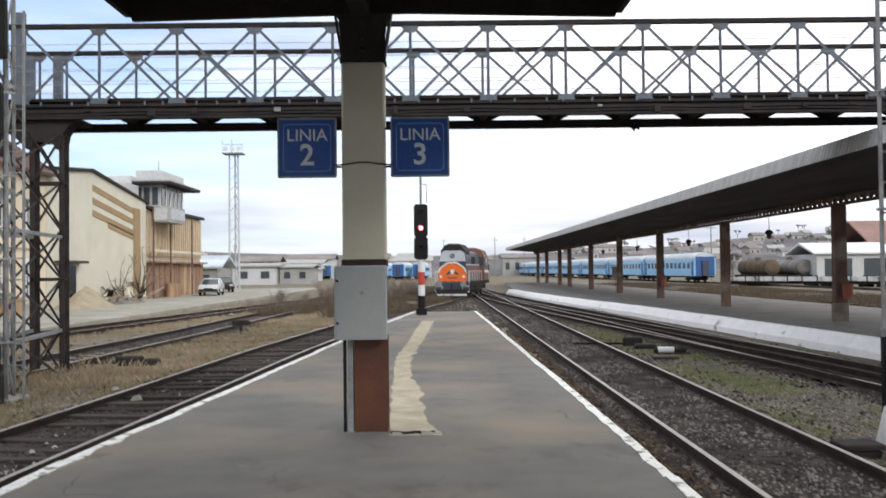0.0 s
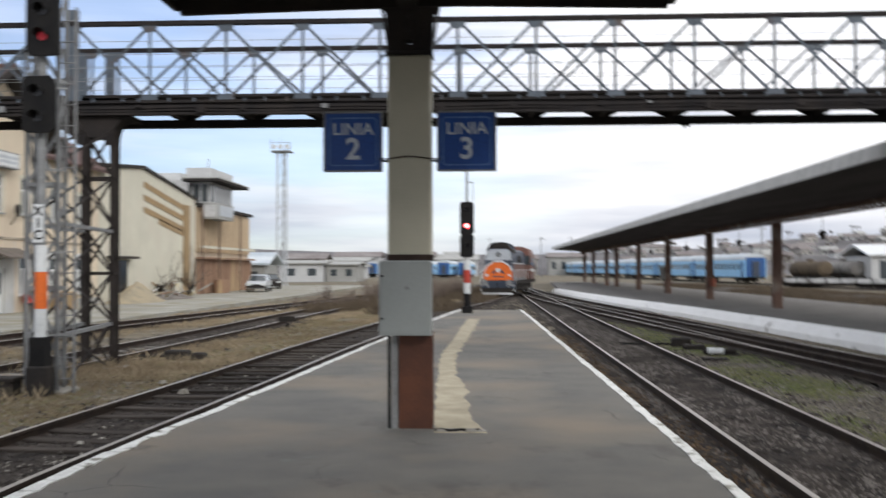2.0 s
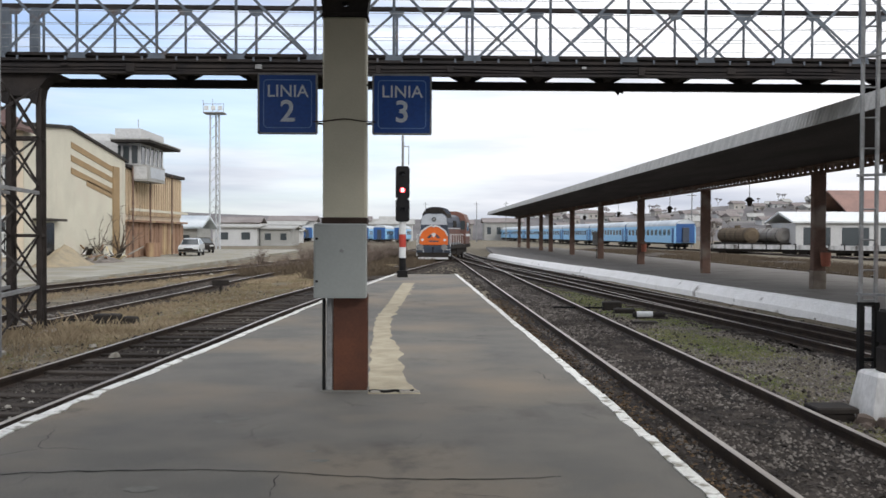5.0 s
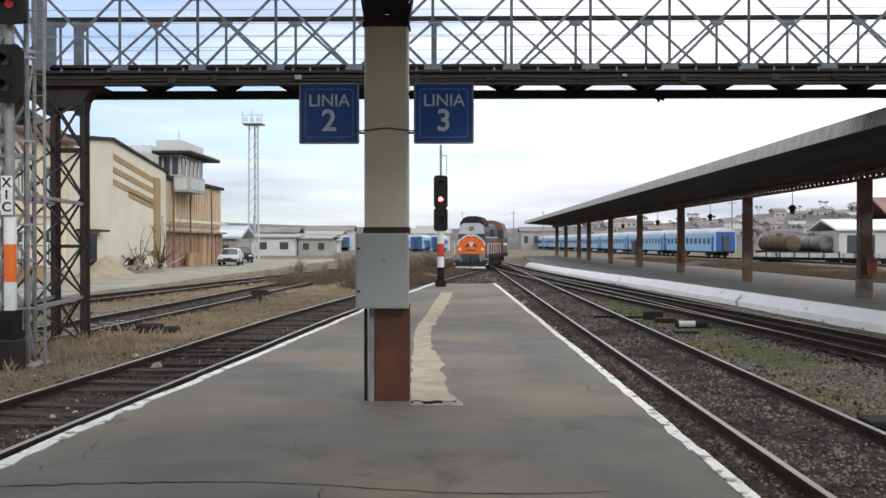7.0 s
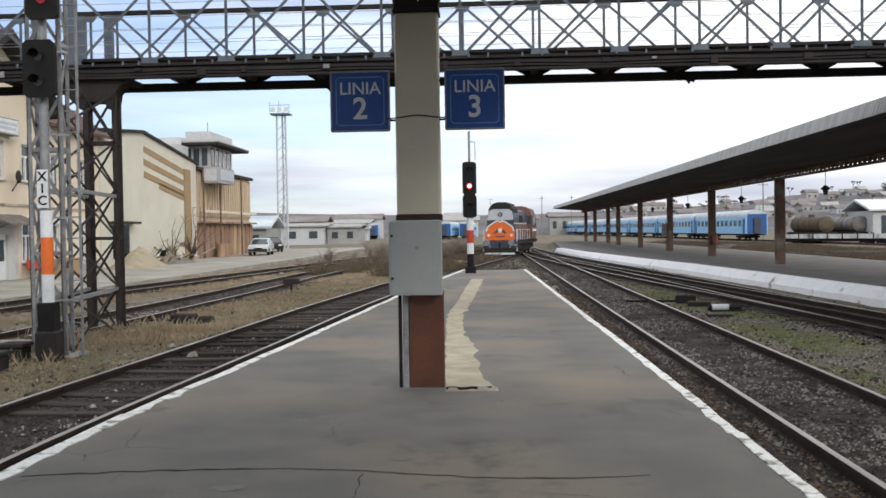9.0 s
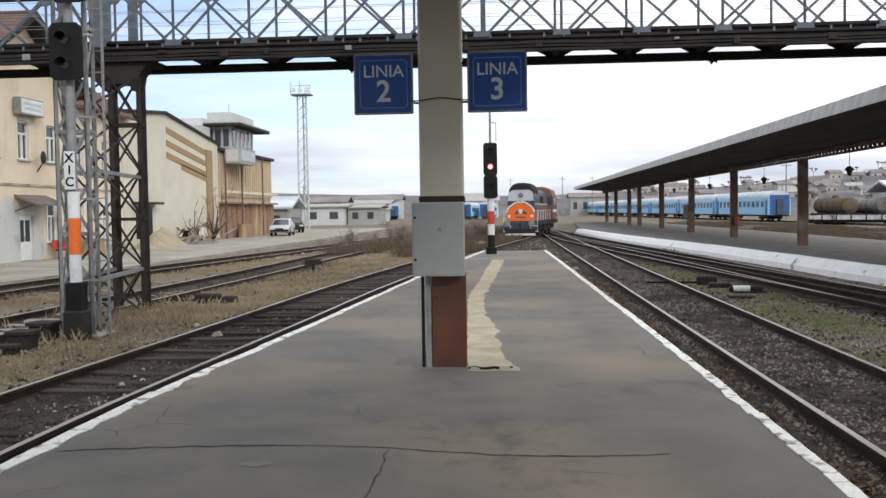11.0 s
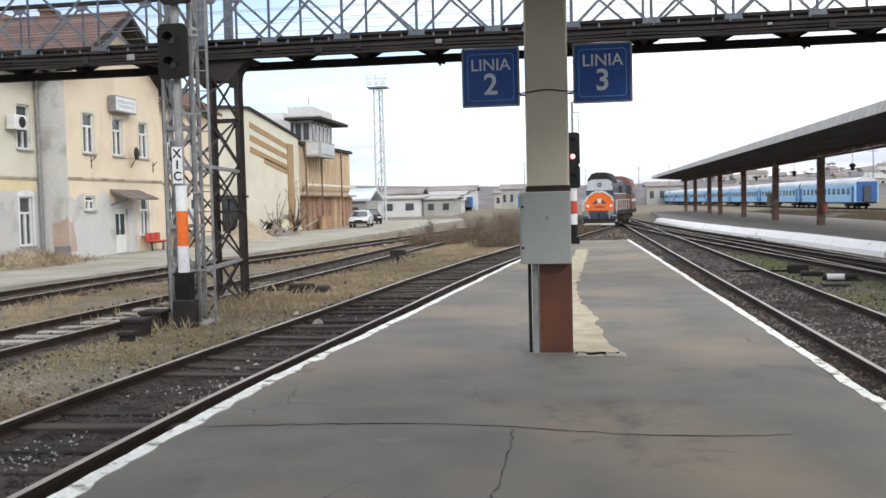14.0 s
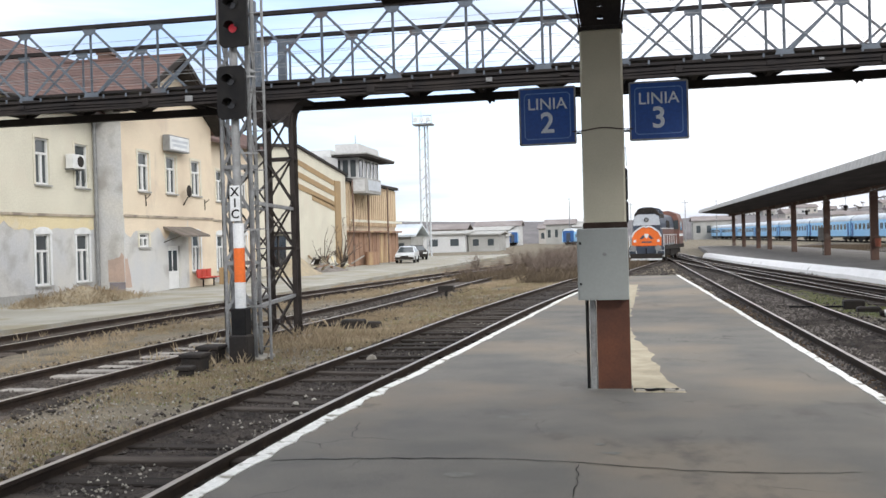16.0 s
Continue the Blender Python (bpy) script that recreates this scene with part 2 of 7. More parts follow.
M = {
    "asphalt": material("asphalt", (0.152, 0.148, 0.134), (0.192, 0.182, 0.16), 0.8, scale=1.3, grain=110, bump=0.4, low=0.36, high=0.66, speck=0.62,
                        stain=(0.205, 0.175, 0.135), stain_scale=0.3, stain_low=0.47, stain_high=0.62,
                        blot=((0.088, 0.082, 0.073), 0.9, 0.57, 0.7, (0.8, 0.6, 1)), crack=((0.06, 0.055, 0.05), 0.9, 0.007)),
    # asphalt made paler for the brighter light on platform 3
    "asphalt_lit": material("lit_asphalt", (0.21, 0.2, 0.185), (0.165, 0.155, 0.142), 0.85, scale=1.1, grain=70, bump=0.35,
                            stain=(0.12, 0.112, 0.1), stain_scale=0.6, stain_low=0.56, stain_high=0.66),
    "sand": material("sand_patch", (0.46, 0.41, 0.3), (0.33, 0.29, 0.21), 0.95, scale=3, grain=70),
    "kerb": material("white_kerb", (0.82, 0.82, 0.78), (0.7, 0.7, 0.66), 0.8, scale=5, grain=40,
                     stain=(0.25, 0.24, 0.2), stain_scale=6, stain_low=0.56, stain_high=0.64),
    "scuff": material("pale_scuff", (0.2, 0.2, 0.18), (0.16, 0.16, 0.145), 0.9, scale=8, grain=60),
    "concrete": material("concrete", (0.36, 0.34, 0.3), (0.25, 0.24, 0.21), 0.9, scale=1.3, grain=50),
    "crack": material("crack", (0.02, 0.02, 0.02), None, 0.95),
    "soil": material("soil", (0.165, 0.143, 0.11), (0.285, 0.245, 0.178), 0.95, scale=0.9, grain=30, bump=0.9, dist=0.04, speck=0.4,
                     stain=(0.14, 0.125, 0.085), stain_scale=0.3, stain_low=0.5, stain_high=0.64),
    "ballast_dark": material("oily_ballast", (0.024, 0.021, 0.019), (0.09, 0.075, 0.064), 0.95, scale=1.8, grain=24, bump=1.0, dist=0.06, low=0.36, high=0.66, speck=0.4),
    "ballast": material("ballast", (0.06, 0.05, 0.042), (0.17, 0.145, 0.12), 0.95, scale=1.6, grain=24, speck=0.4, bump=1.0, dist=0.06, low=0.36, high=0.66),
    "stone_pale": material("pale_gravel", (0.42, 0.4, 0.35), (0.26, 0.24, 0.2), 0.9, scale=3.5, grain=40),
    "stone": material("ballast_stone", (0.1, 0.088, 0.078), (0.03, 0.026, 0.023), 0.9, scale=3.5, grain=40),
    "rail_side": material("rail_steel", (0.032, 0.024, 0.02), (0.055, 0.04, 0.03), 0.75, 0.1, scale=4, grain=60),
    "rail_top": material("rail_head", (0.42, 0.39, 0.35), (0.26, 0.22, 0.19), 0.45, 0.5, scale=3, grain=60, stretch=(1, 0.1, 1)),
    "sleeper": material("sleeper_wood", (0.088, 0.074, 0.062), (0.042, 0.035, 0.03), 0.95, scale=3, grain=30, vary=0.6, stretch=(0.3, 3, 3)),
    "sleeper_c": material("sleeper_concrete", (0.4, 0.38, 0.34), (0.22, 0.2, 0.18), 0.95, scale=3, grain=30, vary=0.3),
    "cream": material("cream_paint", (0.48, 0.455, 0.355), (0.42, 0.4, 0.31), 0.6, scale=2, grain=50, bump=0.04, speck=0.92),
    "greybox": material("grey_enamel", (0.29, 0.31, 0.3), (0.26, 0.28, 0.27), 0.5, scale=1.5, grain=40, bump=0.03, speck=0.92),
    "brown": material("brown_steel", (0.12, 0.042, 0.02), (0.07, 0.026, 0.015), 0.5, 0.1, scale=3, grain=40, bump=0.1),
    "collar": material("dark_collar", (0.045, 0.03, 0.024), None, 0.7),
    "white": material("white_paint", (0.74, 0.76, 0.76), (0.62, 0.64, 0.64), 0.6, scale=3, grain=40, bump=0.1),
    "limewash": material("whitewash", (0.93, 0.93, 0.92), (0.86, 0.86, 0.84), 0.9, scale=2.5, grain=25,
                         stain=(0.3, 0.29, 0.27), stain_scale=1.6, stain_low=0.64, stain_high=0.72),
    "white_dirty": material("stained_limewash", (0.78, 0.78, 0.77), (0.5, 0.5, 0.48), 0.9, scale=2.5, grain=25,
                            stain=(0.13, 0.12, 0.11), stain_scale=1.6, stain_low=0.56, stain_high=0.7, stretch=(1, 1, 0.5)),
    "orange": material("orange_paint", (0.82, 0.17, 0.025), (0.72, 0.14, 0.02), 0.55, scale=3, grain=40, bump=0.08),
    "black": material("black_paint", (0.01, 0.01, 0.011), (0.018, 0.017, 0.016), 0.7, scale=4, grain=40, bump=0.1),
    "blue_sign": material("blue_enamel", (0.012, 0.07, 0.3), (0.01, 0.06, 0.26), 0.35, scale=2, grain=30, bump=0.03),
    "letter": material("sign_white", (0.6, 0.66, 0.72), (0.55, 0.6, 0.66), 0.4, bump=0.02),
    "blue_line": material("sign_line", (0.16, 0.3, 0.6), None, 0.4, bump=0.02),
    "bridge": material("grey_truss_paint", (0.12, 0.143, 0.172), (0.08, 0.097, 0.118), 0.6, 0.1, scale=3, grain=30,
                       stain=(0.09, 0.06, 0.045), stain_scale=2.0, stain_low=0.58, stain_high=0.72),
    "bridge_dark": material("dark_deck_steel", (0.024, 0.022, 0.023), (0.04, 0.034, 0.031), 0.8, 0.0, scale=2, grain=30),
    # dark tone takes in the shade on the legs under the bridge
    "pylon": material("shaded_pylon_steel", (0.05, 0.042, 0.038), (0.032, 0.027, 0.025), 0.75, 0.2, scale=3, grain=40),
    "galvw": material("pale_mast_paint", (0.55, 0.58, 0.6), (0.42, 0.44, 0.45), 0.6, 0.1, scale=5, grain=40),
    "galv": material("galvanised_steel", (0.3, 0.31, 0.31), (0.2, 0.2, 0.2), 0.6, 0.3, scale=5, grain=40),
    "wood_dark": material("dark_boards", (0.05, 0.045, 0.04), (0.08, 0.07, 0.06), 0.85, scale=2, grain=30, stretch=(1, 0.2, 1)),
    "canopy": material("canopy_underside", (0.09, 0.08, 0.075), (0.06, 0.053, 0.05), 0.9, scale=1.2, grain=30, stretch=(1, 0.15, 1)),
    "fascia": material("grey_fascia", (0.56, 0.56, 0.54), (0.4, 0.4, 0.385), 0.8, scale=1.2, grain=30, stretch=(1, 2, 0.4)),
    "rustcol": material("rusty_column", (0.18, 0.115, 0.09), (0.12, 0.08, 0.065), 0.8, 0.1, scale=2, grain=30,
                        stain=(0.24, 0.2, 0.17), stain_scale=0.9),
    "plaster": material("ochre_plaster", (0.68, 0.655, 0.54), (0.6, 0.575, 0.475), 0.95, scale=0.6, grain=20, bump=0.15,
                        stain=(0.56, 0.52, 0.43), stain_scale=0.55, stain_low=0.52, stain_high=0.7, blot=((0.5, 0.46, 0.39), 0.8, 0.58, 0.72, (1, 1, 0.3))),
    "plaster_grey": material("grey_render", (0.52, 0.53, 0.535), (0.58, 0.57, 0.53), 0.95, scale=0.7, grain=20, bump=0.2,
                             stain=(0.33, 0.32, 0.3), stain_scale=0.8),
    "plaster_warm": material("peach_plaster", (0.74, 0.63, 0.48), (0.7, 0.61, 0.47), 0.95, scale=0.7, grain=20,
                             stain=(0.56, 0.47, 0.36), stain_scale=0.5, stain_low=0.5, stain_high=0.68, blot=((0.5, 0.43, 0.35), 0.9, 0.58, 0.72, (1, 1, 0.35))),
    "plaster_yellow": material("yellow_plaster", (0.72, 0.63, 0.4), (0.64, 0.55, 0.36), 0.95, scale=0.8, grain=20, stain=(0.55, 0.52, 0.44), stain_scale=0.9),
    "dead_grass": material("dead_grass", (0.42, 0.345, 0.235), (0.24, 0.185, 0.12), 0.95, scale=0.8, grain=5),
    "stripe": material("brown_stripe", (0.38, 0.27, 0.15), (0.33, 0.24, 0.14), 0.9, scale=1, grain=20),
    "rustwall": material("rusty_cladding", (0.38, 0.25, 0.17), (0.26, 0.155, 0.105), 0.85, scale=0.9, grain=12, stretch=(1, 1, 0.25),
                         stain=(0.5, 0.38, 0.22), stain_scale=0.6),
    "slat": material("ochre_slats", (0.6, 0.48, 0.33), (0.5, 0.38, 0.26), 0.85, scale=1.2, grain=12, stretch=(1, 1, 0.2)),
    "rooftile": material("red_roof_tiles", (0.15, 0.095, 0.083), (0.1, 0.07, 0.064), 0.9, scale=1.2, grain=10, bump=0.4),
    "redroof": material("faded_red_roof", (0.3, 0.19, 0.16), (0.24, 0.16, 0.14), 0.9, scale=0.5, grain=6),
    "plaster_grime": material("grimy_ledge", (0.46, 0.4, 0.31), (0.3, 0.26, 0.21), 0.95, scale=2.2, grain=20, stain=(0.2, 0.17, 0.14), stain_scale=1.3, stain_low=0.5, stain_high=0.6),
    "plinth": material("purple_grey_plinth", (0.27, 0.25, 0.27), (0.2, 0.18, 0.19), 0.95, scale=2, grain=20),
    "plaster_pink": material("pink_patch_plaster", (0.5, 0.38, 0.31), (0.42, 0.33, 0.28), 0.95, scale=1.2, grain=20),
    "tank_grey": material("dusty_tank_steel", (0.3, 0.29, 0.27), (0.2, 0.18, 0.16), 0.7, 0.2, scale=0.8, grain=12),
    "tank_brown": material("brown_tank_steel", (0.19, 0.15, 0.12), (0.12, 0.095, 0.08), 0.75, 0.2, scale=0.8, grain=12),
    "concrete_dirty": material("dirty_cement", (0.27, 0.235, 0.195), (0.17, 0.14, 0.115), 0.95, scale=2.5, grain=30),
    "eave": material("eave_wood", (0.05, 0.045, 0.042), None, 0.9),
    "grey_wall": material("grey_wall", (0.4, 0.4, 0.38), (0.32, 0.32, 0.3), 0.9, scale=0.5, grain=12),
    "far_white": material("far_white_wall", (0.6, 0.61, 0.6), (0.5, 0.5, 0.5), 0.9, scale=0.3, grain=6),
    "coach": material("coach_blue", (0.27, 0.57, 0.86), (0.33, 0.61, 0.87), 0.45, scale=0.4, grain=8, bump=0.03),
    "coach_dark": material("coach_deep_blue", (0.02, 0.09, 0.28), (0.03, 0.11, 0.3), 0.5, scale=0.5, grain=8, bump=0.03),
    "coach_roof": material("coach_roof", (0.6, 0.64, 0.66), (0.36, 0.42, 0.47), 0.6, scale=0.4, grain=8),
    "frame_dark": material("underframe", (0.028, 0.026, 0.025), (0.045, 0.038, 0.032), 0.85, scale=2, grain=20),
    "loco_blue": material("loco_grey_blue", (0.05, 0.068, 0.1), (0.04, 0.05, 0.07), 0.5, scale=1, grain=12, bump=0.03),
    "loco_white": material("loco_light_grey", (0.5, 0.54, 0.58), (0.42, 0.45, 0.48), 0.5, scale=1, grain=12, bump=0.03),
    "loco_dirty": material("loco_dirty_red", (0.2, 0.085, 0.06), (0.13, 0.08, 0.068), 0.6, scale=1, grain=12),
    "bin_red": material("faded_red_enamel", (0.34, 0.1, 0.055), (0.24, 0.075, 0.045), 0.6, scale=4, grain=30, bump=0.1),
    "rubble": material("grey_rubble", (0.25, 0.228, 0.205), (0.12, 0.105, 0.095), 0.9, scale=3.5, grain=40),
    "leaf": material("fallen_leaves", (0.17, 0.115, 0.068), (0.1, 0.068, 0.043), 0.9, scale=9, grain=40),
    "batten": material("weathered_board", (0.2, 0.175, 0.15), (0.13, 0.11, 0.095), 0.9, scale=2, grain=30, stretch=(0.15, 1, 1)),
    "redglare": glow("red_signal_glare", (1.0, 0.55, 0.55), 5.0),
    "car": material("silver_car_paint", (0.66, 0.69, 0.7), (0.6, 0.63, 0.64), 0.3, 0.4, bump=0.0),
    "tyre": material("tyre", (0.02, 0.02, 0.02), None, 0.9),
    "red": material("red_paint", (0.5, 0.055, 0.035), (0.4, 0.045, 0.03), 0.6),
    "far_roof": material("far_roof", (0.2, 0.175, 0.168), (0.27, 0.25, 0.24), 0.9, scale=0.3, grain=3),
    "far_wall": material("far_wall", (0.5, 0.48, 0.44), (0.42, 0.4, 0.37), 0.9, scale=0.3, grain=3),
    # greyed towards lilac, so the colour carries the haze of distance
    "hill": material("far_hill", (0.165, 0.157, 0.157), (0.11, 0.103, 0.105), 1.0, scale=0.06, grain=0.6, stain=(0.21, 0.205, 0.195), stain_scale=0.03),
    # twigs of the distant trees, lightened in colour for haze
    "twig": material("bare_twigs", (0.2, 0.175, 0.16), (0.14, 0.12, 0.105), 0.95),
    "creeper": material("creeper_stems", (0.13, 0.1, 0.08), (0.085, 0.065, 0.05), 0.95),
    "bush_twig": material("bush_twigs", (0.22, 0.175, 0.145), (0.15, 0.12, 0.1), 0.95),
    "scrub": material("brown_scrub", (0.1, 0.078, 0.058), (0.15, 0.118, 0.08), 1.0, scale=1),
    "straw": material("dry_grass", (0.35, 0.285, 0.185), (0.24, 0.19, 0.12), 0.95, scale=0.8, grain=5),
    "grass": material("green_grass", (0.2, 0.24, 0.085), (0.27, 0.27, 0.12), 0.95, scale=0.8, grain=5),
    "sandheap": material("sand_heap", (0.38, 0.32, 0.22), (0.27, 0.24, 0.18), 0.95, scale=2, grain=30),
    "pave": material("platform_concrete", (0.36, 0.355, 0.315), (0.27, 0.26, 0.22), 0.95, scale=0.4, grain=20,
                     stain=(0.24, 0.22, 0.165), stain_scale=0.5, stain_low=0.5, stain_high=0.62),
    "headlamp": glow("headlamp_glow", (1.0, 0.72, 0.5), 3.0),
    "redlamp": glow("red_signal_glow", (1.0, 0.05, 0.06), 4.0),
    "redlamp_dim": glow("dim_red_lens", (0.3, 0.015, 0.025), 0.3),
    "lens": material("dark_lens", (0.015, 0.015, 0.017), None, 0.15, bump=0.0),
    "pvc": material("white_window_frame", (0.72, 0.73, 0.72), (0.62, 0.63, 0.62), 0.5, bump=0.03),
    "pvc_door": material("white_door", (0.74, 0.75, 0.74), (0.66, 0.67, 0.66), 0.5, bump=0.03),
}
glass = bpy.data.materials.new("window_glass")
glass.use_nodes = True
glass.node_tree.nodes["Principled BSDF"].inputs["Base Color"].default_value = (0.05, 0.06, 0.065, 1)
glass.node_tree.nodes["Principled BSDF"].inputs["Roughness"].default_value = 0.08
M["glass"] = glass


# ---- building blocks ----
class Shape:
    """A mesh in the making."""

    def __init__(self):
        self.v, self.f = [], []

    def add(self, verts, faces):
        k = len(self.v)
        self.v += [tuple(p) for p in verts]
        self.f += [tuple(i + k for i in f) for f in faces]
        return self

    def box(self, x0, x1, y0, y1, z0, z1):
        return self.add([(x0, y0, z0), (x1, y0, z0), (x1, y1, z0), (x0, y1, z0), (x0, y0, z1), (x1, y0, z1), (x1, y1, z1), (x0, y1, z1)],
                        [(3, 2, 1, 0), (4, 5, 6, 7), (0, 1, 5, 4), (1, 2, 6, 5), (2, 3, 7, 6), (3, 0, 4, 7)])

    def block(self, x0, x1, y0, y1, z0, z1, c=0.01):
        """A box with chamfered upright and top edges."""
        ring = [(x0 + c, y0), (x1 - c, y0), (x1, y0 + c), (x1, y1 - c), (x1 - c, y1), (x0 + c, y1), (x0, y1 - c), (x0, y0 + c)]
        inner = [(x0 + 2 * c, y0 + c), (x1 - 2 * c, y0 + c), (x1 - c, y0 + 2 * c), (x1 - c, y1 - 2 * c), (x1 - 2 * c, y1 - c), (x0 + 2 * c, y1 - c), (x0 + c, y1 - 2 * c), (x0 + c, y0 + 2 * c)]
        v = [(*p, z0) for p in ring] + [(*p, z1 - c) for p in ring] + [(*p, z1) for p in inner]
        f = [tuple(range(7, -1, -1)), tuple(range(16, 24))]
        for i in range(8):
            j = (i + 1) % 8
            f += [(i, j, 8 + j, 8 + i), (8 + i, 8 + j, 16 + j, 16 + i)]
        return self.add(v, f)

    def beam(self, p, q, w, h=None, up=(0, 0, 1)):
        p, q = Vector(p), Vector(q)
        d = (q - p).normalized()
        s = d.cross(Vector(up))
        if s.length < 1e-4:
            s = d.cross(Vector((0, 1, 0)))
        s.normalize()
        u = s.cross(d)
        s, u = s * w / 2, u * (h or w) / 2
        return self.add([p - s - u, p + s - u, p + s + u, p - s + u, q - s - u, q + s - u, q + s + u, q - s + u],
                        [(0, 1, 2, 3), (7, 6, 5, 4), (1, 0, 4, 5), (2, 1, 5, 6), (3, 2, 6, 7), (0, 3, 7, 4)])

    def tube(self, p, q, r, r2=None, n=10):
        p, q = Vector(p), Vector(q)
        d = (q - p).normalized()
        s = d.orthogonal().normalized()
        u = d.cross(s)
        r2 = r if r2 is None else r2
        ring = [s * math.cos(a) + u * math.sin(a) for a in (2 * math.pi * i / n for i in range(n))]
        v = [p + k * r for k in ring] + [q + k * r2 for k in ring]
        f = [tuple(range(n - 1, -1, -1)), tuple(range(n, 2 * n))] + [(i, (i + 1) % n, n + (i + 1) % n, n + i) for i in range(n)]
        return self.add(v, f)

    def prism(self, poly, a, b, axis="x"):
        """poly in the two other axes (y, z for x; x, z for y; x, y for z), drawn out from a to b."""
        place = {"x": lambda p, t: (t, p[0], p[1]), "y": lambda p, t: (p[0], t, p[1]), "z": lambda p, t: (p[0], p[1], t)}[axis]
        n = len(poly)
        v = [place(p, a) for p in poly] + [place(p, b) for p in poly]
        f = [tuple(range(n)), tuple(range(2 * n - 1, n - 1, -1))] + [(i, n + i, n + (i + 1) % n, (i + 1) % n) for i in range(n)]
        return self.add(v, f)

    def sweep(self, line, profile):
        """profile (side, height) carried along a line of (x, y, z)."""
        m, n = len(line), len(profile)
        v, f = [], []
        for i, p in enumerate(line):
            a, b = Vector(line[max(i - 1, 0)]), Vector(line[min(i + 1, m - 1)])
            d = (b - a).normalized()
            s = Vector((d.y, -d.x, 0)).normalized()
            v += [Vector(p) + s * c + Vector((0, 0, h)) for c, h in profile]
        for i in range(m - 1):
            for j in range(n):
                k = (j + 1) % n
                f.append((i * n + j, i * n + k, (i + 1) * n + k, (i + 1) * n + j))
        f += [tuple(range(n - 1, -1, -1)), tuple((m - 1) * n + j for j in range(n))]
        return self.add(v, f)

    def mesh(self, name, mat, smooth=False):
        me = bpy.data.meshes.new(name)
        me.from_pydata([tuple(p) for p in self.v], [], self.f)
        bm = bmesh.new()
        bm.from_mesh(me)
        bmesh.ops.recalc_face_normals(bm, faces=bm.faces)
        bm.to_mesh(me)
        bm.free()
        if mat:
            me.materials.append(M[mat] if isinstance(mat, str) else mat)
        if smooth:
            me.shade_smooth()
        return me


def part(name, shape, mat, parent, label="", smooth=False):
    ob = new(name, shape.mesh(name, mat, smooth) if isinstance(shape, Shape) else shape)
    ob.parent = parent
    if label:
        tagged(ob, label)
    return ob


def thing(name, label, category, at=(0, 0, 0), turn=0, group="", kind=""):
    ob = new(name)
    ob.empty_display_size = 0.2
    ob.matrix_world = pose(*at, 0, 0, turn)
    return tagged(ob, label, category, group, kind)


def solid(name, shape, mat, label, category="", kind="", group="", smooth=False):
    return tagged(new(name, shape.mesh(name, mat, smooth)), label, category, group, kind)


def writing(name, text, size, mat, parent, at, turn=(90, 0, 0), depth=0.004, bold=0.0):
    cu = bpy.data.curves.new(name, "FONT")
    cu.body, cu.size, cu.extrude, cu.offset = text, size, depth, bold
    cu.align_x, cu.align_y = "CENTER", "CENTER"
    tmp = bpy.data.objects.new(name, cu)
    scene.collection.objects.link(tmp)
    dg = bpy.context.evaluated_depsgraph_get()
    me = bpy.data.meshes.new_from_object(tmp.evaluated_get(dg))
    bpy.data.objects.remove(tmp)
    me.materials.clear()
    me.materials.append(M[mat])
    ob = new(name, me)
    ob.parent = parent
    ob.matrix_local = pose(*at, *turn)
    return ob


def spline(points, step=1.0):
    """A smooth line through (x, y) points, in even steps."""
    pts = [Vector(p) for p in points]
    out = []
    for i in range(len(pts) - 1):
        a, b, c, d = pts[max(i - 1, 0)], pts[i], pts[i + 1], pts[min(i + 2, len(pts) - 1)]
        n = max(2, int((c - b).length / step))
        for k in range(n):
            t = k / n
            out.append(0.5 * ((2 * b) + (c - a) * t + (2 * a - 5 * b + 4 * c - d) * t * t + (3 * b - a - 3 * c + d) * t ** 3))
    out.append(pts[-1])
    return [(p.x, p.y) for p in out]


GROUND, RAIL = -0.46, -0.31

# ---- ground ----
sh = Shape()
xs = [-3000, -400, -120, -60] + [-40 + 1.0 * i for i in range(81)] + [60, 120, 400, 3000]
ys = [-400, -60] + [-12 + 1.0 * i for i in range(113)] + [130, 170, 260, 600, 3500]
grid = [(x, y, GROUND + (0.03 * noise.noise((x * 0.6, y * 0.6, 0)) - 0.02 if -40 <= x <= 40 and -12 <= y <= 100 else 0)) for y in ys for x in xs]
nx = len(xs)
sh.add(grid, [(j * nx + i, j * nx + i + 1, (j + 1) * nx + i + 1, (j + 1) * nx + i) for j in range(len(ys) - 1) for i in range(nx - 1)])
solid("ground", sh, "soil", "brown gravelly railway yard ground with dry grass", "ground", "structure", smooth=True)

# ---- platform between line 2 and line 3 ----
left_edge = spline([(-3.5, -14), (-3.42, 0), (-3.36, 6.4), (-3.25, 9), (-2.98, 12.4), (-2.32, 22), (-1.95, 26.5), (-0.95, 37.2)], 1.0)
right_edge = spline([(2.1, -14), (2.04, 0), (2.0, 6), (1.96, 12), (1.86, 19), (1.72, 30), (1.6, 37.2)], 1.0)
sh = Shape()
outline = [(x + 0.07, y) for x, y in left_edge] + [(x - 0.1, y) for x, y in reversed(right_edge)]
sh.prism(outline, -0.6, 0.0, "z")
platform = solid("platform_2", sh, "asphalt", "worn grey asphalt island platform with cracks and dusty patches", "platform", "structure")


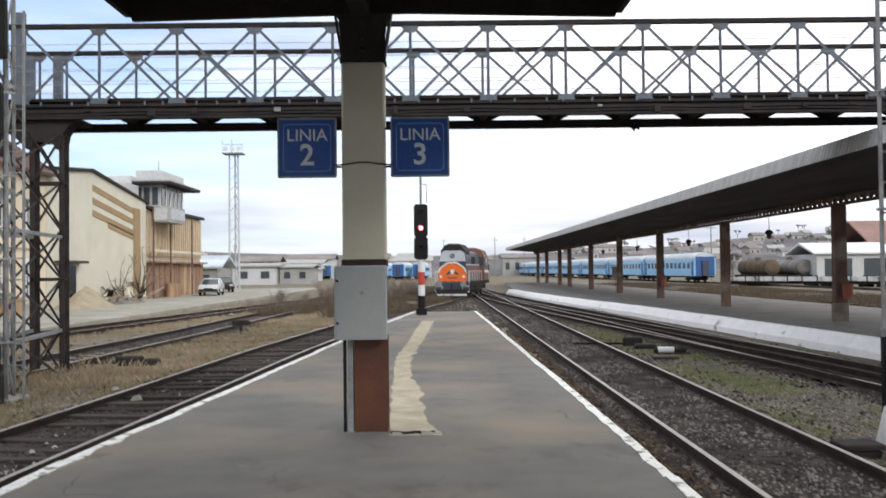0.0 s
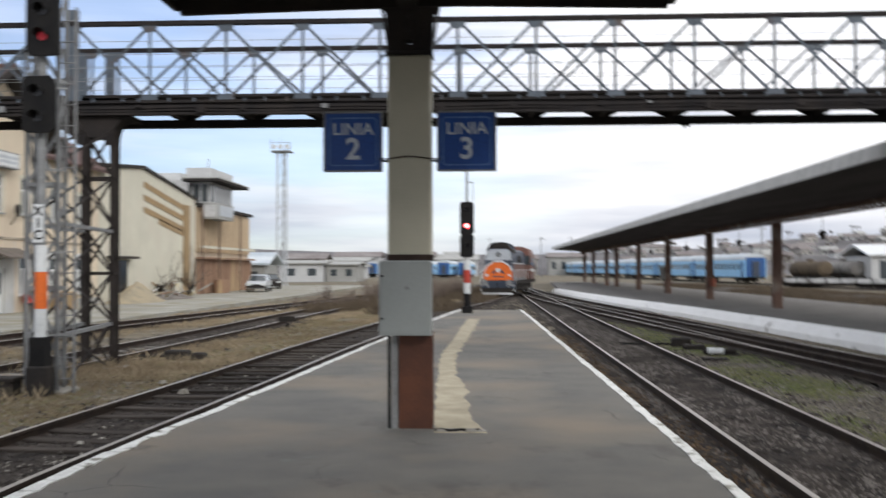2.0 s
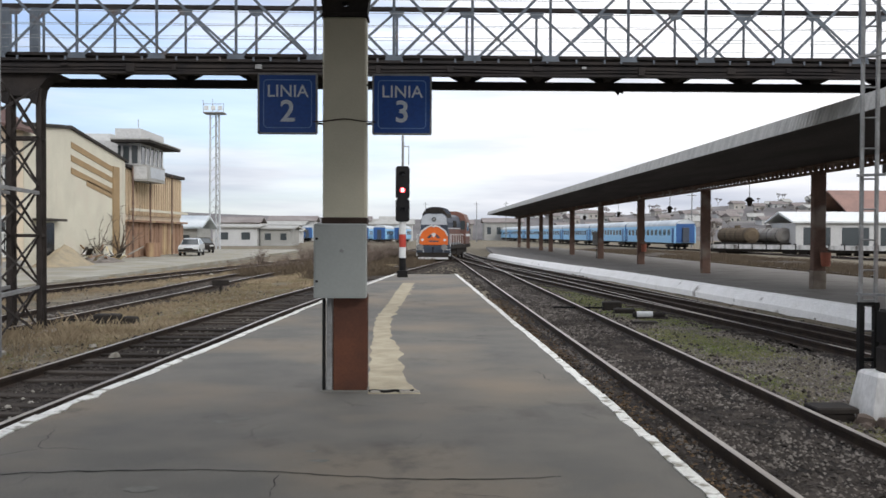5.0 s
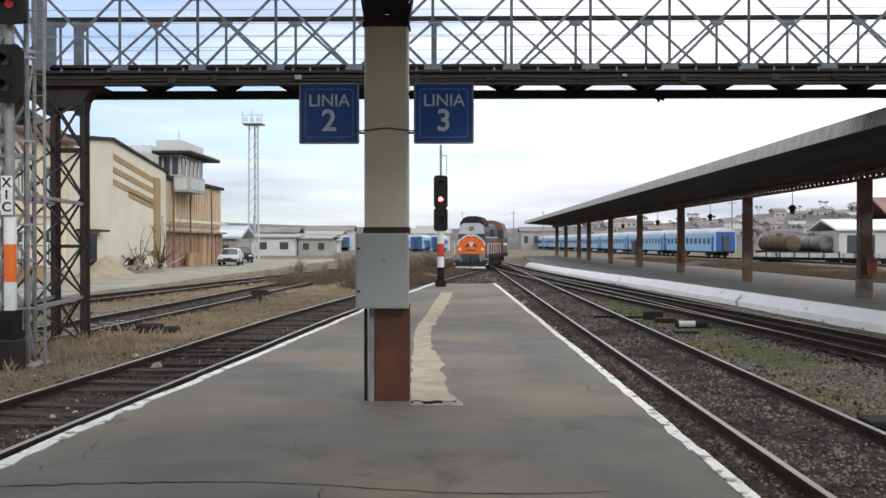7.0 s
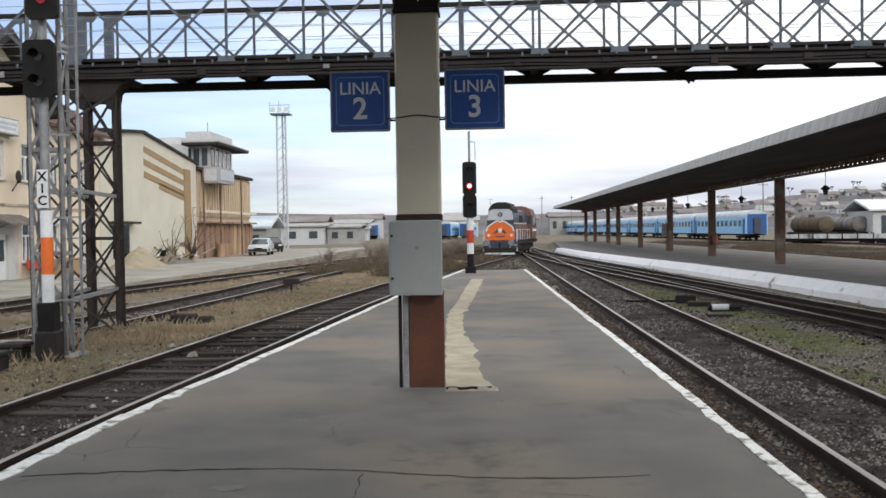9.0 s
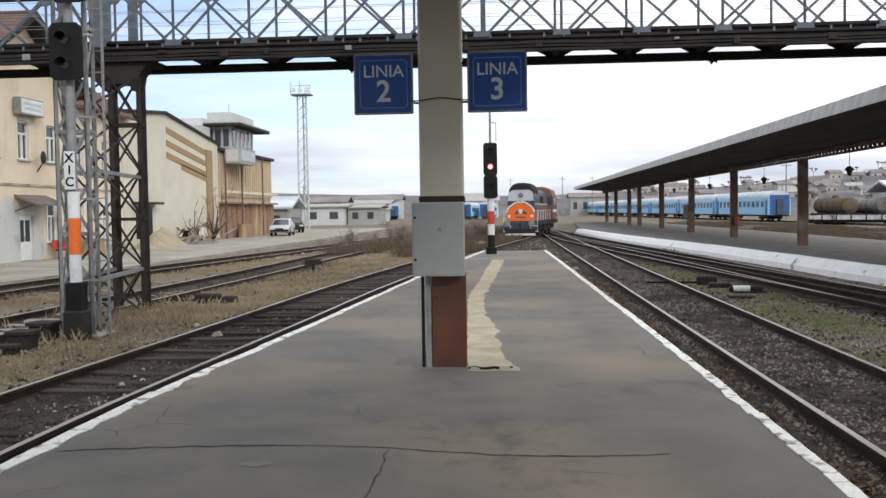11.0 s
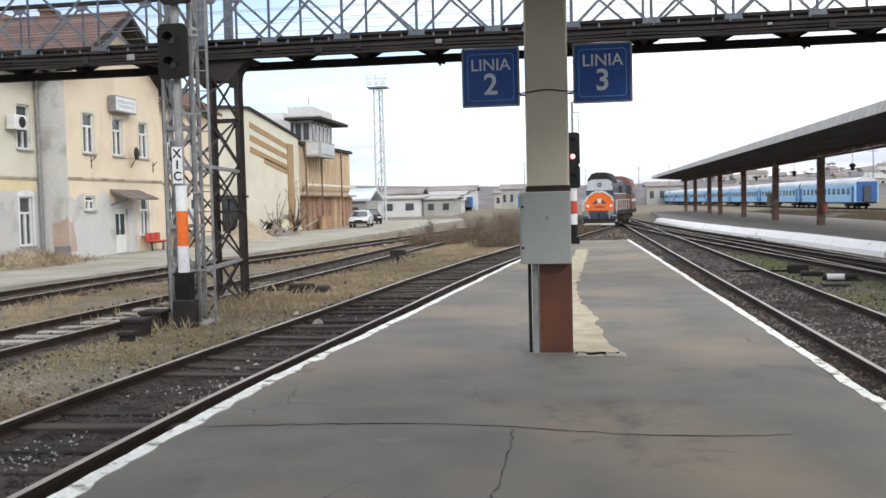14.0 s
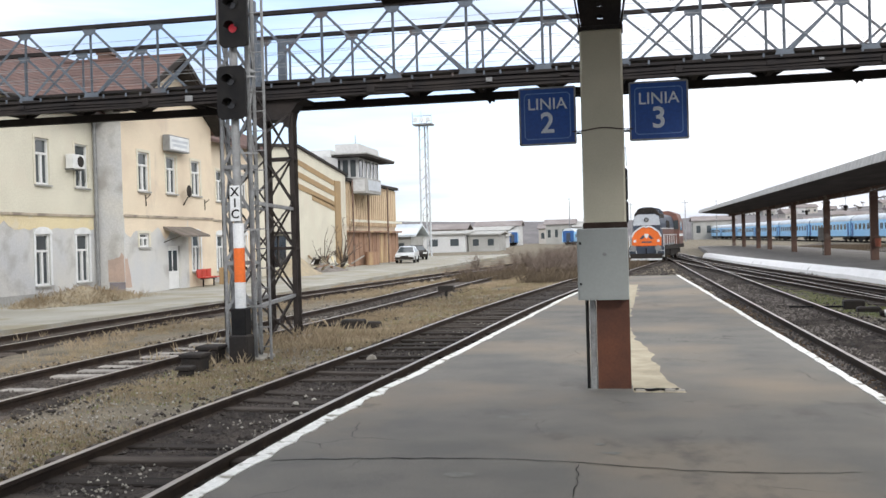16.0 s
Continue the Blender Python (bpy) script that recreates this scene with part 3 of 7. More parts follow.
def kerb_line(edge, side):
    """Whitewashed kerb stones along an edge, each a piece of its own, with a ragged inner rim."""
    random.seed(11 + side)
    for (xa, ya), (xb, yb) in zip(edge, edge[1:]):
        if yb < 3:
            continue
        wob, lift = random.uniform(-0.006, 0.006), random.uniform(0.006, 0.016)
        w = random.uniform(0.114, 0.122)
        if side < 0 and ya < 7:
            wob, w = wob - 0.03, w + 0.03
        s = Shape()
        n = 6
        v = []
        for k in range(n + 1):
            t = (0.008 + 0.984 * k / n)
            x, y = xa + (xb - xa) * t, ya + (yb - ya) * t
            o = x - side * wob + random.uniform(-0.006, 0.006)
            i = o - side * (w + (0.09 if side < 0 and y < 9 else 0.025) * noise.noise((x * 3, y * 2.3, 6)) + random.uniform(-0.01, 0.008))
            v += [(o, y, -0.5), (o, y, lift - 0.02), (o - side * 0.02, y, lift), (i, y, lift - 0.004), (i, y, -0.2)]
        f = [(0, 1, 2, 3, 4), tuple(5 * n + q for q in (4, 3, 2, 1, 0))]
        for k in range(n):
            f += [(5 * k + q, 5 * k + (q + 1) % 5, 5 * k + 5 + (q + 1) % 5, 5 * k + 5 + q) for q in range(5)]
        s.add(v, f)
        part("kerb_stone", s, "kerb", platform)


kerb_line(left_edge, -1)
kerb_line(right_edge, 1)


def ribbon(pts, widths, z, rag=0.0, seed=3):
    random.seed(seed)
    s = Shape()
    v = []
    for i, (x, y) in enumerate(pts):
        w = widths(i / (len(pts) - 1))
        v += [(x - w / 2 + random.uniform(-rag, rag), y, z), (x + w / 2 + random.uniform(-rag, rag), y, z)]
    s.add(v, [(2 * i, 2 * i + 1, 2 * i + 3, 2 * i + 2) for i in range(len(pts) - 1)])
    return s


sand_rim = [(-0.43, 8.98, 0.13), (-0.45, 9.37, 0.05), (-0.46, 9.63, 0.01), (-0.49, 10.2, -0.1), (-0.53, 11.3, -0.13), (-0.59, 12.7, -0.19), (-0.63, 14.0, -0.32), (-0.71, 15.95, -0.44),
            (-0.75, 17.8, -0.43), (-0.64, 21.3, -0.32), (-0.59, 25.1, -0.19), (-0.47, 30.5, -0.08)]
random.seed(3)
v = []
for (la, ya, ra), (lb, yb, rb) in zip(sand_rim, sand_rim[1:]):
    n = max(3, int((yb - ya) / 0.09))
    for k in range(n):
        q = k / n
        v += [(la + (lb - la) * q + 0.04 * noise.noise((1, (ya + (yb - ya) * q) * 2.2, 3)), ya + (yb - ya) * q, 0.005), (ra + (rb - ra) * q + 0.1 * noise.noise((5, (ya + (yb - ya) * q) * 1.6, 3)) + 0.02 * noise.noise((5, (ya + (yb - ya) * q) * 4, 8)), ya + (yb - ya) * q, 0.005)]
s = Shape().add(v, [(2 * i, 2 * i + 1, 2 * i + 3, 2 * i + 2) for i in range(len(v) // 2 - 1)])
part("cable_trench_patch", s, "sand", platform, "pale sandy filled cable trench")
for k in range(5):
    x, y = -0.35 + 0.1 * k, 9.12 + random.uniform(-0.05, 0.05)
    part("broken_concrete", Shape().block(x - 0.06, x + 0.05, y - 0.04, y + 0.04, 0.0, random.uniform(0.015, 0.035), 0.008), "concrete", platform)
part("loose_cable", Shape().sweep([(-0.42 + 0.03 * i, 9.08 + 0.03 * math.sin(i * 0.9), 0.02) for i in range(16)], [(-0.012, -0.012), (0.012, -0.012), (0.012, 0.012), (-0.012, 0.012)]), "black", platform)
crack_line = [(-3.2 + 0.05 * i, 5.78 + 0.12 * math.sin(i * 0.07) + 0.03 * noise.noise((i * 0.35, 1, 2)) + 0.12 * math.exp(-((i - 44) / 18) ** 2)) for i in range(86)]
s = Shape()
v = []
for i, (x, y) in enumerate(crack_line):
    w = 0.006 + 0.012 * abs(noise.noise((i * 0.22, 5, 1)))
    v += [(x, y - w, 0.004), (x, y + w, 0.004)]
s.add(v, [(2 * i, 2 * i + 1, 2 * i + 3, 2 * i + 2) for i in range(len(crack_line) - 1)])
part("crack", s, "crack", platform, "long crack across the asphalt")
crack2 = [(-0.85 + 0.05 * noise.noise((i * 0.3, 9, 1)), 4.2 + 0.06 * i) for i in range(28)]
part("crack", ribbon(crack2, lambda t: 0.006, 0.004, 0.003), "crack", platform)
random.seed(5)
for x, y, r in [(-1.69, 5.45, 0.11), (-1.62, 7.6, 0.07), (-1.45, 7.75, 0.06), (-1.2, 8.1, 0.05), (-0.62, 6.2, 0.06), (-0.72, 6.5, 0.05), (-1.0, 8.6, 0.05), (0.9, 8.2, 0.04)]:
    s = Shape()
    n = 14
    s.add([(x + r * math.cos(a) * random.uniform(0.35, 1.5), y + 0.8 * r * math.sin(a) * random.uniform(0.6, 1.2), 0.004) for a in (2 * math.pi * k / n for k in range(n))], [tuple(range(n))])
    part("stain", s, "scuff", platform)

# ---- tracks ----
RAIL_PROFILE = [(-0.035, 0), (-0.037, -0.035), (-0.01, -0.05), (-0.01, -0.12), (-0.06, -0.145), (-0.06, -0.16), (0.06, -0.16), (0.06, -0.145), (0.01, -0.12), (0.01, -0.05), (0.037, -0.035), (0.035, 0)]


def track(name, label, points, until, mat="sleeper", half=1.2, start=-14, gauge=1.5, sink=0.04, bed_mat="ballast"):
    tr = thing(name, label, "railway track", kind="structure")
    line = spline(points, 1.0)
    bed = Shape()
    bed.sweep([(x, y, GROUND + 0.008) for x, y in line], [(-1.05, 0), (1.05, 0), (1.3, -0.08), (-1.3, -0.08)])
    part("ballast_bed", bed, bed_mat, tr)
    for sgn in (-1, 1):
        shifted = []
        for i, (x, y) in enumerate(line):
            a, b = line[max(i - 1, 0)], line[min(i + 1, len(line) - 1)]
            d = Vector((b[0] - a[0], b[1] - a[1])).normalized()
            shifted.append((x + sgn * d.y * gauge / 2, y - sgn * d.x * gauge / 2, RAIL))
        part("rail", Shape().sweep(shifted, RAIL_PROFILE), "rail_side", tr)
        part("rail_head", Shape().sweep([(x, y, RAIL + 0.004) for x, y, z in shifted], [(-0.03, 0), (0.03, 0), (0.033, -0.006), (-0.033, -0.006)]), "rail_top", tr, "worn bright rail head")
    random.seed(len(name) + len(label))
    proto = Shape().block(-half, half, -0.12, 0.12, -0.1, 0.05, 0.012).mesh("sleeper", mat)
    acc = 0
    for i in range(len(line) - 1):
        (xa, ya), (xb, yb) = line[i], line[i + 1]
        seg = math.hypot(xb - xa, yb - ya)
        while acc < seg:
            t = acc / seg
            y = ya + (yb - ya) * t
            if start < y < until:
                o = part("sleeper", proto, None, tr)
                o.matrix_local = pose(xa + (xb - xa) * t + random.uniform(-0.05, 0.05), y, GROUND - sink + random.uniform(-0.04, 0.028), random.uniform(-3, 3), random.uniform(-1.2, 1.2),
                                      -math.degrees(math.atan2(xb - xa, yb - ya)) + random.uniform(-2, 2))
            acc += 0.64 + random.uniform(-0.1, 0.1) * (0.2 if mat == "sleeper_c" else 1.0)
        acc -= seg
    return tr


track("track_3", "straight railway track with worn rails on dark ballast", [(3.67, -14), (3.66, 20), (3.68, 45), (3.7, 80), (3.7, 140), (3.7, 320)], 62, sink=0.068, bed_mat="ballast_dark")
track("track_2", "curving railway track with old wooden sleepers beside the platform",
      [(-5.2, -14), (-5.05, 0), (-4.98, 7), (-4.85, 10), (-4.45, 16), (-3.95, 24), (-3.0, 34), (-1.45, 48), (1.07, 66.5), (3.4, 84)], 60, sink=0.014, bed_mat="ballast_dark")
track("track_1", "railway track with pale concrete sleepers before the pylon",
      [(-9.7, -14), (-9.5, 5), (-9.3, 12), (-9.05, 18), (-8.75, 24), (-8.4, 31), (-8.1, 41), (-7.4, 52), (-5.5, 72), (-2.0, 100), (1.5, 130), (3.5, 170)], 25, "sleeper_c", 0.52, start=0, sink=0.015)
track("track_0", "overgrown railway track beside the station platform",
      [(-14.6, -14), (-14.3, 10), (-14.1, 18), (-13.9, 24), (-13.3, 31), (-12.2, 39), (-10.5, 52), (-7.6, 75), (-4, 102)], 55, start=5, sink=0.05)
track("track_4", "railway track with turnout rails along the far platform",
      [(9.2, -14), (8.6, 6), (8.12, 16), (7.5, 24), (6.5, 34), (5.3, 47), (4.2, 62), (3.8, 74)], 58, sink=0.045, bed_mat="ballast_dark")
part("closure_rail", Shape().sweep([(x, y, RAIL) for x, y in spline([(8.5, 10), (8.1, 17), (7.45, 24.2), (6.5, 34.8), (5.5, 46), (4.6, 58)], 1.0)], RAIL_PROFILE), "rail_side", bpy.data.objects["track_4"])
track("track_7", "railway track close along the whitewashed far platform edge",
      [(8.12, 16), (7.62, 24), (7.1, 34), (6.3, 47), (5.25, 62), (4.5, 78), (4.0, 100), (3.8, 130)], 62, start=17, sink=0.06, bed_mat="ballast_dark")
track("track_5", "railway track behind the far platform", [(40, 20), (38.2, 70), (35.7, 121), (31, 220), (25, 358)], -50)
track("track_6", "dark disused track behind the far platform", [(21.5, -10), (21.0, 40), (20.0, 80), (18.0, 140)], -50, bed_mat="ballast_dark")
s = Shape().prism([(17.2, 115), (19.6, -12), (33, -12), (31, 60), (29, 150)], GROUND - 0.1, GROUND + 0.004, "z")
solid("yard_surface", s, "ballast", "dark cindery yard surface between the far sidings", "ground", "structure")

# ---- platform post with cabinet and line signs ----
post = thing("platform_post", "cream painted steel canopy post with brown foot on the platform", "post", (-0.685, 9.3, 0))
part("shaft", Shape().block(-0.225, 0.225, -0.14, 0.14, 1.80, 3.86, 0.02), "cream", post, "cream painted post casing")
part("collar", Shape().block(-0.235, 0.235, -0.15, 0.15, 1.73, 1.80, 0.01), "collar", post)
part("foot", Shape().prism([(-0.115, -0.1), (0.235, -0.1), (0.235, -0.075), (0.07, -0.075), (0.07, 0.075), (0.235, 0.075), (0.235, 0.1), (-0.115, 0.1), (-0.115, 0.075), (0.05, 0.075), (0.05, -0.075), (-0.115, -0.075)], 0, 1.0, "z"), "brown", post, "brown painted steel section")
part("conduit", Shape().tube((-0.215, -0.07, 0), (-0.215, -0.07, 1.0), 0.018), "black", post)
part("conduit", Shape().block(-0.185, -0.125, -0.1, 0.05, 0, 1.0, 0.008), "galv", post, "pale steel cable duct")
part("base_plate", Shape().block(-0.25, 0.25, -0.15, 0.15, 0, 0.008, 0.003), "scuff", post)
part("wire", Shape().sweep([(-0.32 + 0.04 * i, -0.15, 2.78 + 0.03 * math.exp(-((i - 8) / 4) ** 2)) for i in range(17)], [(-0.006, -0.006), (0.006, -0.006), (0.006, 0.006), (-0.006, 0.006)]), "collar", post)
cab = part("cabinet", Shape().block(-0.295, 0.235, -0.33, -0.141, 0.98, 1.735, 0.012), "greybox", post, "grey enamelled steel electrical cabinet")
part("cabinet_door", Shape().block(-0.275, 0.215, -0.338, -0.331, 1.0, 1.715, 0.003), "greybox", cab)
for z in (1.15, 1.58):
    part("latch", Shape().tube((-0.262, -0.35, z), (-0.262, -0.338, z), 0.014), "black", cab)
part("badge", Shape().tube((-0.01, -0.342, 1.46), (-0.01, -0.338, 1.46), 0.022), "galv", cab)
br = Shape()
for y in (-0.1, 0.085):
    br.prism([(-0.2, 3.86), (-0.03, 3.86), (-0.03, 4.55), (-0.34, 4.55), (-0.25, 4.3)], y, y + 0.015, "y").prism([(0.03, 3.86), (0.2, 3.86), (0.24, 4.3), (0.34, 4.55), (0.03, 4.55)], y, y + 0.015, "y")
    for z0, z1 in ((3.86, 3.98), (4.03, 4.11), (4.16, 4.24), (4.29, 4.55)):
        br.box(-0.03, 0.03, y, y + 0.015, z0, z1)
br.beam((-0.21, 0, 3.86), (-0.32, 0, 4.55), 0.2, 0.02).beam((0.21, 0, 3.86), (0.32, 0, 4.55), 0.2, 0.02)
part("bracket", br, "bridge_dark", post, "dark riveted steel bracket")
part("bracket_plate", Shape().block(-0.24, 0.24, -0.16, 0.16, 3.862, 3.9, 0.008), "bridge_dark", post)

for num, sx in (("2", -0.585), ("3", 0.59)):
    sg = thing("line_sign", f"blue enamel sign reading LINIA {num} in white fixed to the post", "sign", (-0.685 + sx, 9.18, 2.965), 0, "line signs")
    part("panel", Shape().block(-0.295, 0.295, -0.012, 0.012, -0.3, 0.3, 0.005), "blue_sign", sg)
    fr = Shape()
    for a, b in (((-0.298, -0.303), (0.298, -0.303)), ((-0.298, 0.303), (0.298, 0.303)), ((-0.298, -0.303), (-0.298, 0.303)), ((0.298, -0.303), (0.298, 0.303))):
        fr.beam((a[0], 0, a[1]), (b[0], 0, b[1]), 0.018, 0.04, (0, 1, 0))
    part("frame", fr, "galv", sg, "thin grey metal rim")
    ln = Shape()
    for a, b in (((-0.22, -0.245), (0.22, -0.245)), ((-0.22, 0.245), (0.22, 0.245)), ((-0.245, -0.22), (-0.245, 0.22)), ((0.245, -0.22), (0.245, 0.22))):
        ln.beam((a[0], -0.013, a[1]), (b[0], -0.013, b[1]), 0.008, 0.004, (0, 1, 0))
    for cx in (-1, 1):
        for cz in (-1, 1):
            ln.beam((cx * 0.22, -0.013, cz * 0.245), (cx * 0.245, -0.013, cz * 0.22), 0.008, 0.004, (0, 1, 0))
    part("border_line", ln, "blue_line", sg)
    writing("lettering", "LINIA", 0.175, "letter", sg, (0, -0.014, 0.125), bold=0.001)
    writing("numeral", num, 0.31, "letter", sg, (0, -0.014, -0.085), bold=0.005)
    inner = -math.copysign(1, sx)
    for z in (-0.2, 0.2):
        part("arm", Shape().beam((inner * 0.29, 0.0, z), (inner * 0.37, 0.02, z), 0.02), "black", sg)

# ---- canopy over this platform, ending at the post ----
can = thing("platform_canopy", "dark ribbed canopy roof above the platform carried by the post", "canopy")
cx = -0.685
part("roof_deck", Shape().prism([(cx - 2.5, 4.72), (cx - 0.3, 4.5), (cx + 0.3, 4.5), (cx + 2.77, 4.72), (cx + 2.77, 4.78), (cx, 4.6), (cx - 2.5, 4.78)], 9.0, -9.0, "y"), "canopy", can)
part("end_fascia", Shape().prism([(cx - 2.35, 4.27), (cx - 0.6, 4.31), (cx + 0.5, 4.33), (cx + 2.62, 4.28), (cx + 2.77, 4.78), (cx - 2.5, 4.78)], 9.02, 9.08, "y"), "bridge_dark", can)
for i in range(19):
    part("rib", Shape().beam((cx - 2.4, 8.4 - 0.9 * i, 4.55), (cx + 2.67, 8.4 - 0.9 * i, 4.55), 0.06, 0.12), "bridge_dark", can)
for sx, e in ((-1, 2.35), (1, 2.62)):
    for k in range(9):
        x = cx + sx * (0.35 + 0.24 * k)
        part("batten", Shape().box(x - 0.05, x + 0.05, -8.9, 8.95, 4.615, 4.635), "batten", can, "weathered roof batten")
    part("edge_beam", Shape().prism([(cx + sx * e, 4.3), (cx + sx * (e + 0.06), 4.3), (cx + sx * (e + 0.21), 4.8), (cx + sx * (e + 0.15), 4.8)], 9.0, -9.0, "y"), "bridge_dark", can)
part("spine", Shape().box(cx - 0.1, cx + 0.1, -9, 9, 4.3, 4.5), "bridge_dark", can)
for y in (-3.5,):
    p2 = thing("platform_post", "cream painted steel canopy post on the platform", "post", (cx, y, 0))
    part("shaft", Shape().block(-0.225, 0.225, -0.14, 0.14, 0, 4.3, 0.02), "cream", p2)

# ---- footbridge ----
bridge = thing("footbridge", "grey steel lattice footbridge with dark deck spanning the tracks", "footbridge")
Y1, Y2 = 19.0, 21.4          # near and far truss
Z0, Z1 = 5.2, 6.85
XL, XR, STEP = -28.0, 29.0, 1.628
part("deck", Shape().box(XL, XR, Y1 + 0.1, Y2 - 0.1, 5.3, 5.36), "bridge_dark", bridge, "dark boarded walkway deck")
part("bottom_girder", Shape().prism([(Y1 - 0.09, 4.9), (Y1 + 0.09, 4.9), (Y1 + 0.09, 4.95), (Y1 + 0.02, 4.95), (Y1 + 0.02, 5.15), (Y1 + 0.09, 5.15), (Y1 + 0.09, 5.21), (Y1 - 0.09, 5.21), (Y1 - 0.09, 5.15), (Y1 - 0.02, 5.15), (Y1 - 0.02, 4.95), (Y1 - 0.09, 4.95)], XL, XR, "x"), "bridge_dark", bridge)
part("bottom_girder", Shape().box(XL, XR, Y2 - 0.09, Y2 + 0.09, 4.99, 5.17), "bridge_dark", bridge)
# the main span and, beyond the portal, the approach span with wider panels
MAIN = [(1.169 + STEP * k, STEP, k == 16) for k in range(-6, 17)]
SIDE = [(-9.23 - 1.69 * k, 1.69, k == 0) for k in range(11)]
for y in (Y1, Y2):
    low = Z0 if y == Y1 else 5.36
    # top chord: a flat plate over two angles
    part("top_chord", Shape().box(XL, XR, y - 0.08, y + 0.08, Z1 + 0.025, Z1 + 0.04).box(XL, XR, y - 0.07, y - 0.055, Z1 - 0.045, Z1 + 0.022).box(XL, XR, y + 0.055, y + 0.07, Z1 - 0.045, Z1 + 0.022), "bridge_dark", bridge)
    if y == Y2:
        part("floor_edge", Shape().box(XL, XR, y - 0.08, y + 0.08, 5.3, 5.36), "bridge_dark", bridge)
    for x, w, last in MAIN + SIDE:
        part("post", Shape().box(x - 0.03, x + 0.03, y - 0.004, y + 0.004, low, Z1 - 0.04).box(x - 0.004, x + 0.004, y - 0.03, y - 0.005, low, Z1 - 0.04), "bridge", bridge)
        part("brace", Shape().beam((x + 0.08, y - 0.03, Z1 - 0.1), (x + w - 0.1, y - 0.03, low + 0.08), 0.058, 0.012, (0, 1, 0)), "bridge", bridge) if not last else None
        part("brace", Shape().beam((x + 0.1, y + 0.03, low + 0.08), (x + w - 0.08, y + 0.03, Z1 - 0.1), 0.058, 0.012, (0, 1, 0)), "bridge", bridge) if not last else None
        part("gusset", Shape().prism([(x - 0.17, Z1 - 0.02), (x + 0.17, Z1 - 0.02), (x + 0.17, Z1 - 0.1), (x + 0.08, Z1 - 0.2), (x - 0.08, Z1 - 0.2), (x - 0.17, Z1 - 0.1)], y - 0.048, y - 0.038, "y"), "bridge", bridge)
        part("gusset", Shape().prism([(x - 0.2, low), (x + 0.2, low), (x + 0.15, low + 0.12), (x - 0.15, low + 0.12)], y - 0.048, y - 0.038, "y"), "bridge", bridge)
        if y == Y1:
            part("cross_beam", Shape().prism([(x - 0.12, 5.3), (x + 0.12, 5.3), (x + 0.06, 5.16), (x - 0.06, 5.16)], Y1 + 0.1, Y2 - 0.1, "y"), "bridge_dark", bridge)
        else:
            part("haunch", Shape().prism([(x - 0.42, 5.3), (x + 0.42, 5.3), (x + 0.3, 5.235), (x + 0.16, 5.165), (x - 0.16, 5.165), (x - 0.3, 5.235)], y - 0.04, y + 0.04, "y"), "bridge_dark", bridge)
for z, r in ((5.06, 0.03), (4.99, 0.02)):
    part("conduit", Shape().sweep([(XL + 0.5 * k, Y1 - 0.07 + 0.012 * math.sin(k * 1.7), z + 0.012 * math.sin(k * 0.9)) for k in range(113)], [(-r, -r), (r, -r), (r, r), (-r, r)]), "bridge_dark", bridge)
for k in range(24):
    x = -17.0 + 1.37 * k + 0.3 * math.sin(k * 1.9)
    part("clamp", Shape().block(x - 0.05, x + 0.05 + 0.04 * (k % 3), Y1 - 0.13, Y1 - 0.09, 4.93 + 0.04 * (k % 4), 5.1, 0.008), "galv" if k % 5 == 0 else "bridge_dark", bridge)
for y in (Y1 - 0.06, Y2 - 0.06):
    for z in (5.62, 5.9, 6.18, 6.46):
        part("guard_wire", Shape().beam((XL, y, z), (XR, y, z), 0.009), "galv", bridge, "thin steel guard wire")
for x in (-9.45, -8.8):
    part("portal_post", Shape().box(x - 0.1, x + 0.1, Y2 - 0.06, Y2 + 0.06, 5.36, Z1 - 0.04), "bridge", bridge)
for x in (-8.62,):
    part("portal_post", Shape().box(x - 0.1, x + 0.1, Y1 - 0.06, Y1 + 0.06, Z0, Z1 + 0.3), "bridge", bridge)
for k in range(70):
    x = -18 + 0.52 * k + 0.1 * math.sin(k * 2.3)
    part("bolt", Shape().box(x - 0.02, x + 0.02, Y1 - 0.11, Y1 - 0.09, 5.17, 5.25), "bridge", bridge)
for x in (-3.55, 4.72):
    part("hanging_bracket", Shape().prism([(x - 0.14, 5.0), (x + 0.12, 5.0), (x + 0.1, 4.92), (x + 0.03, 4.95), (x - 0.02, 4.88), (x - 0.05, 4.94)], Y2 - 0.11, Y2 - 0.04, "y"), "bridge_dark", bridge)


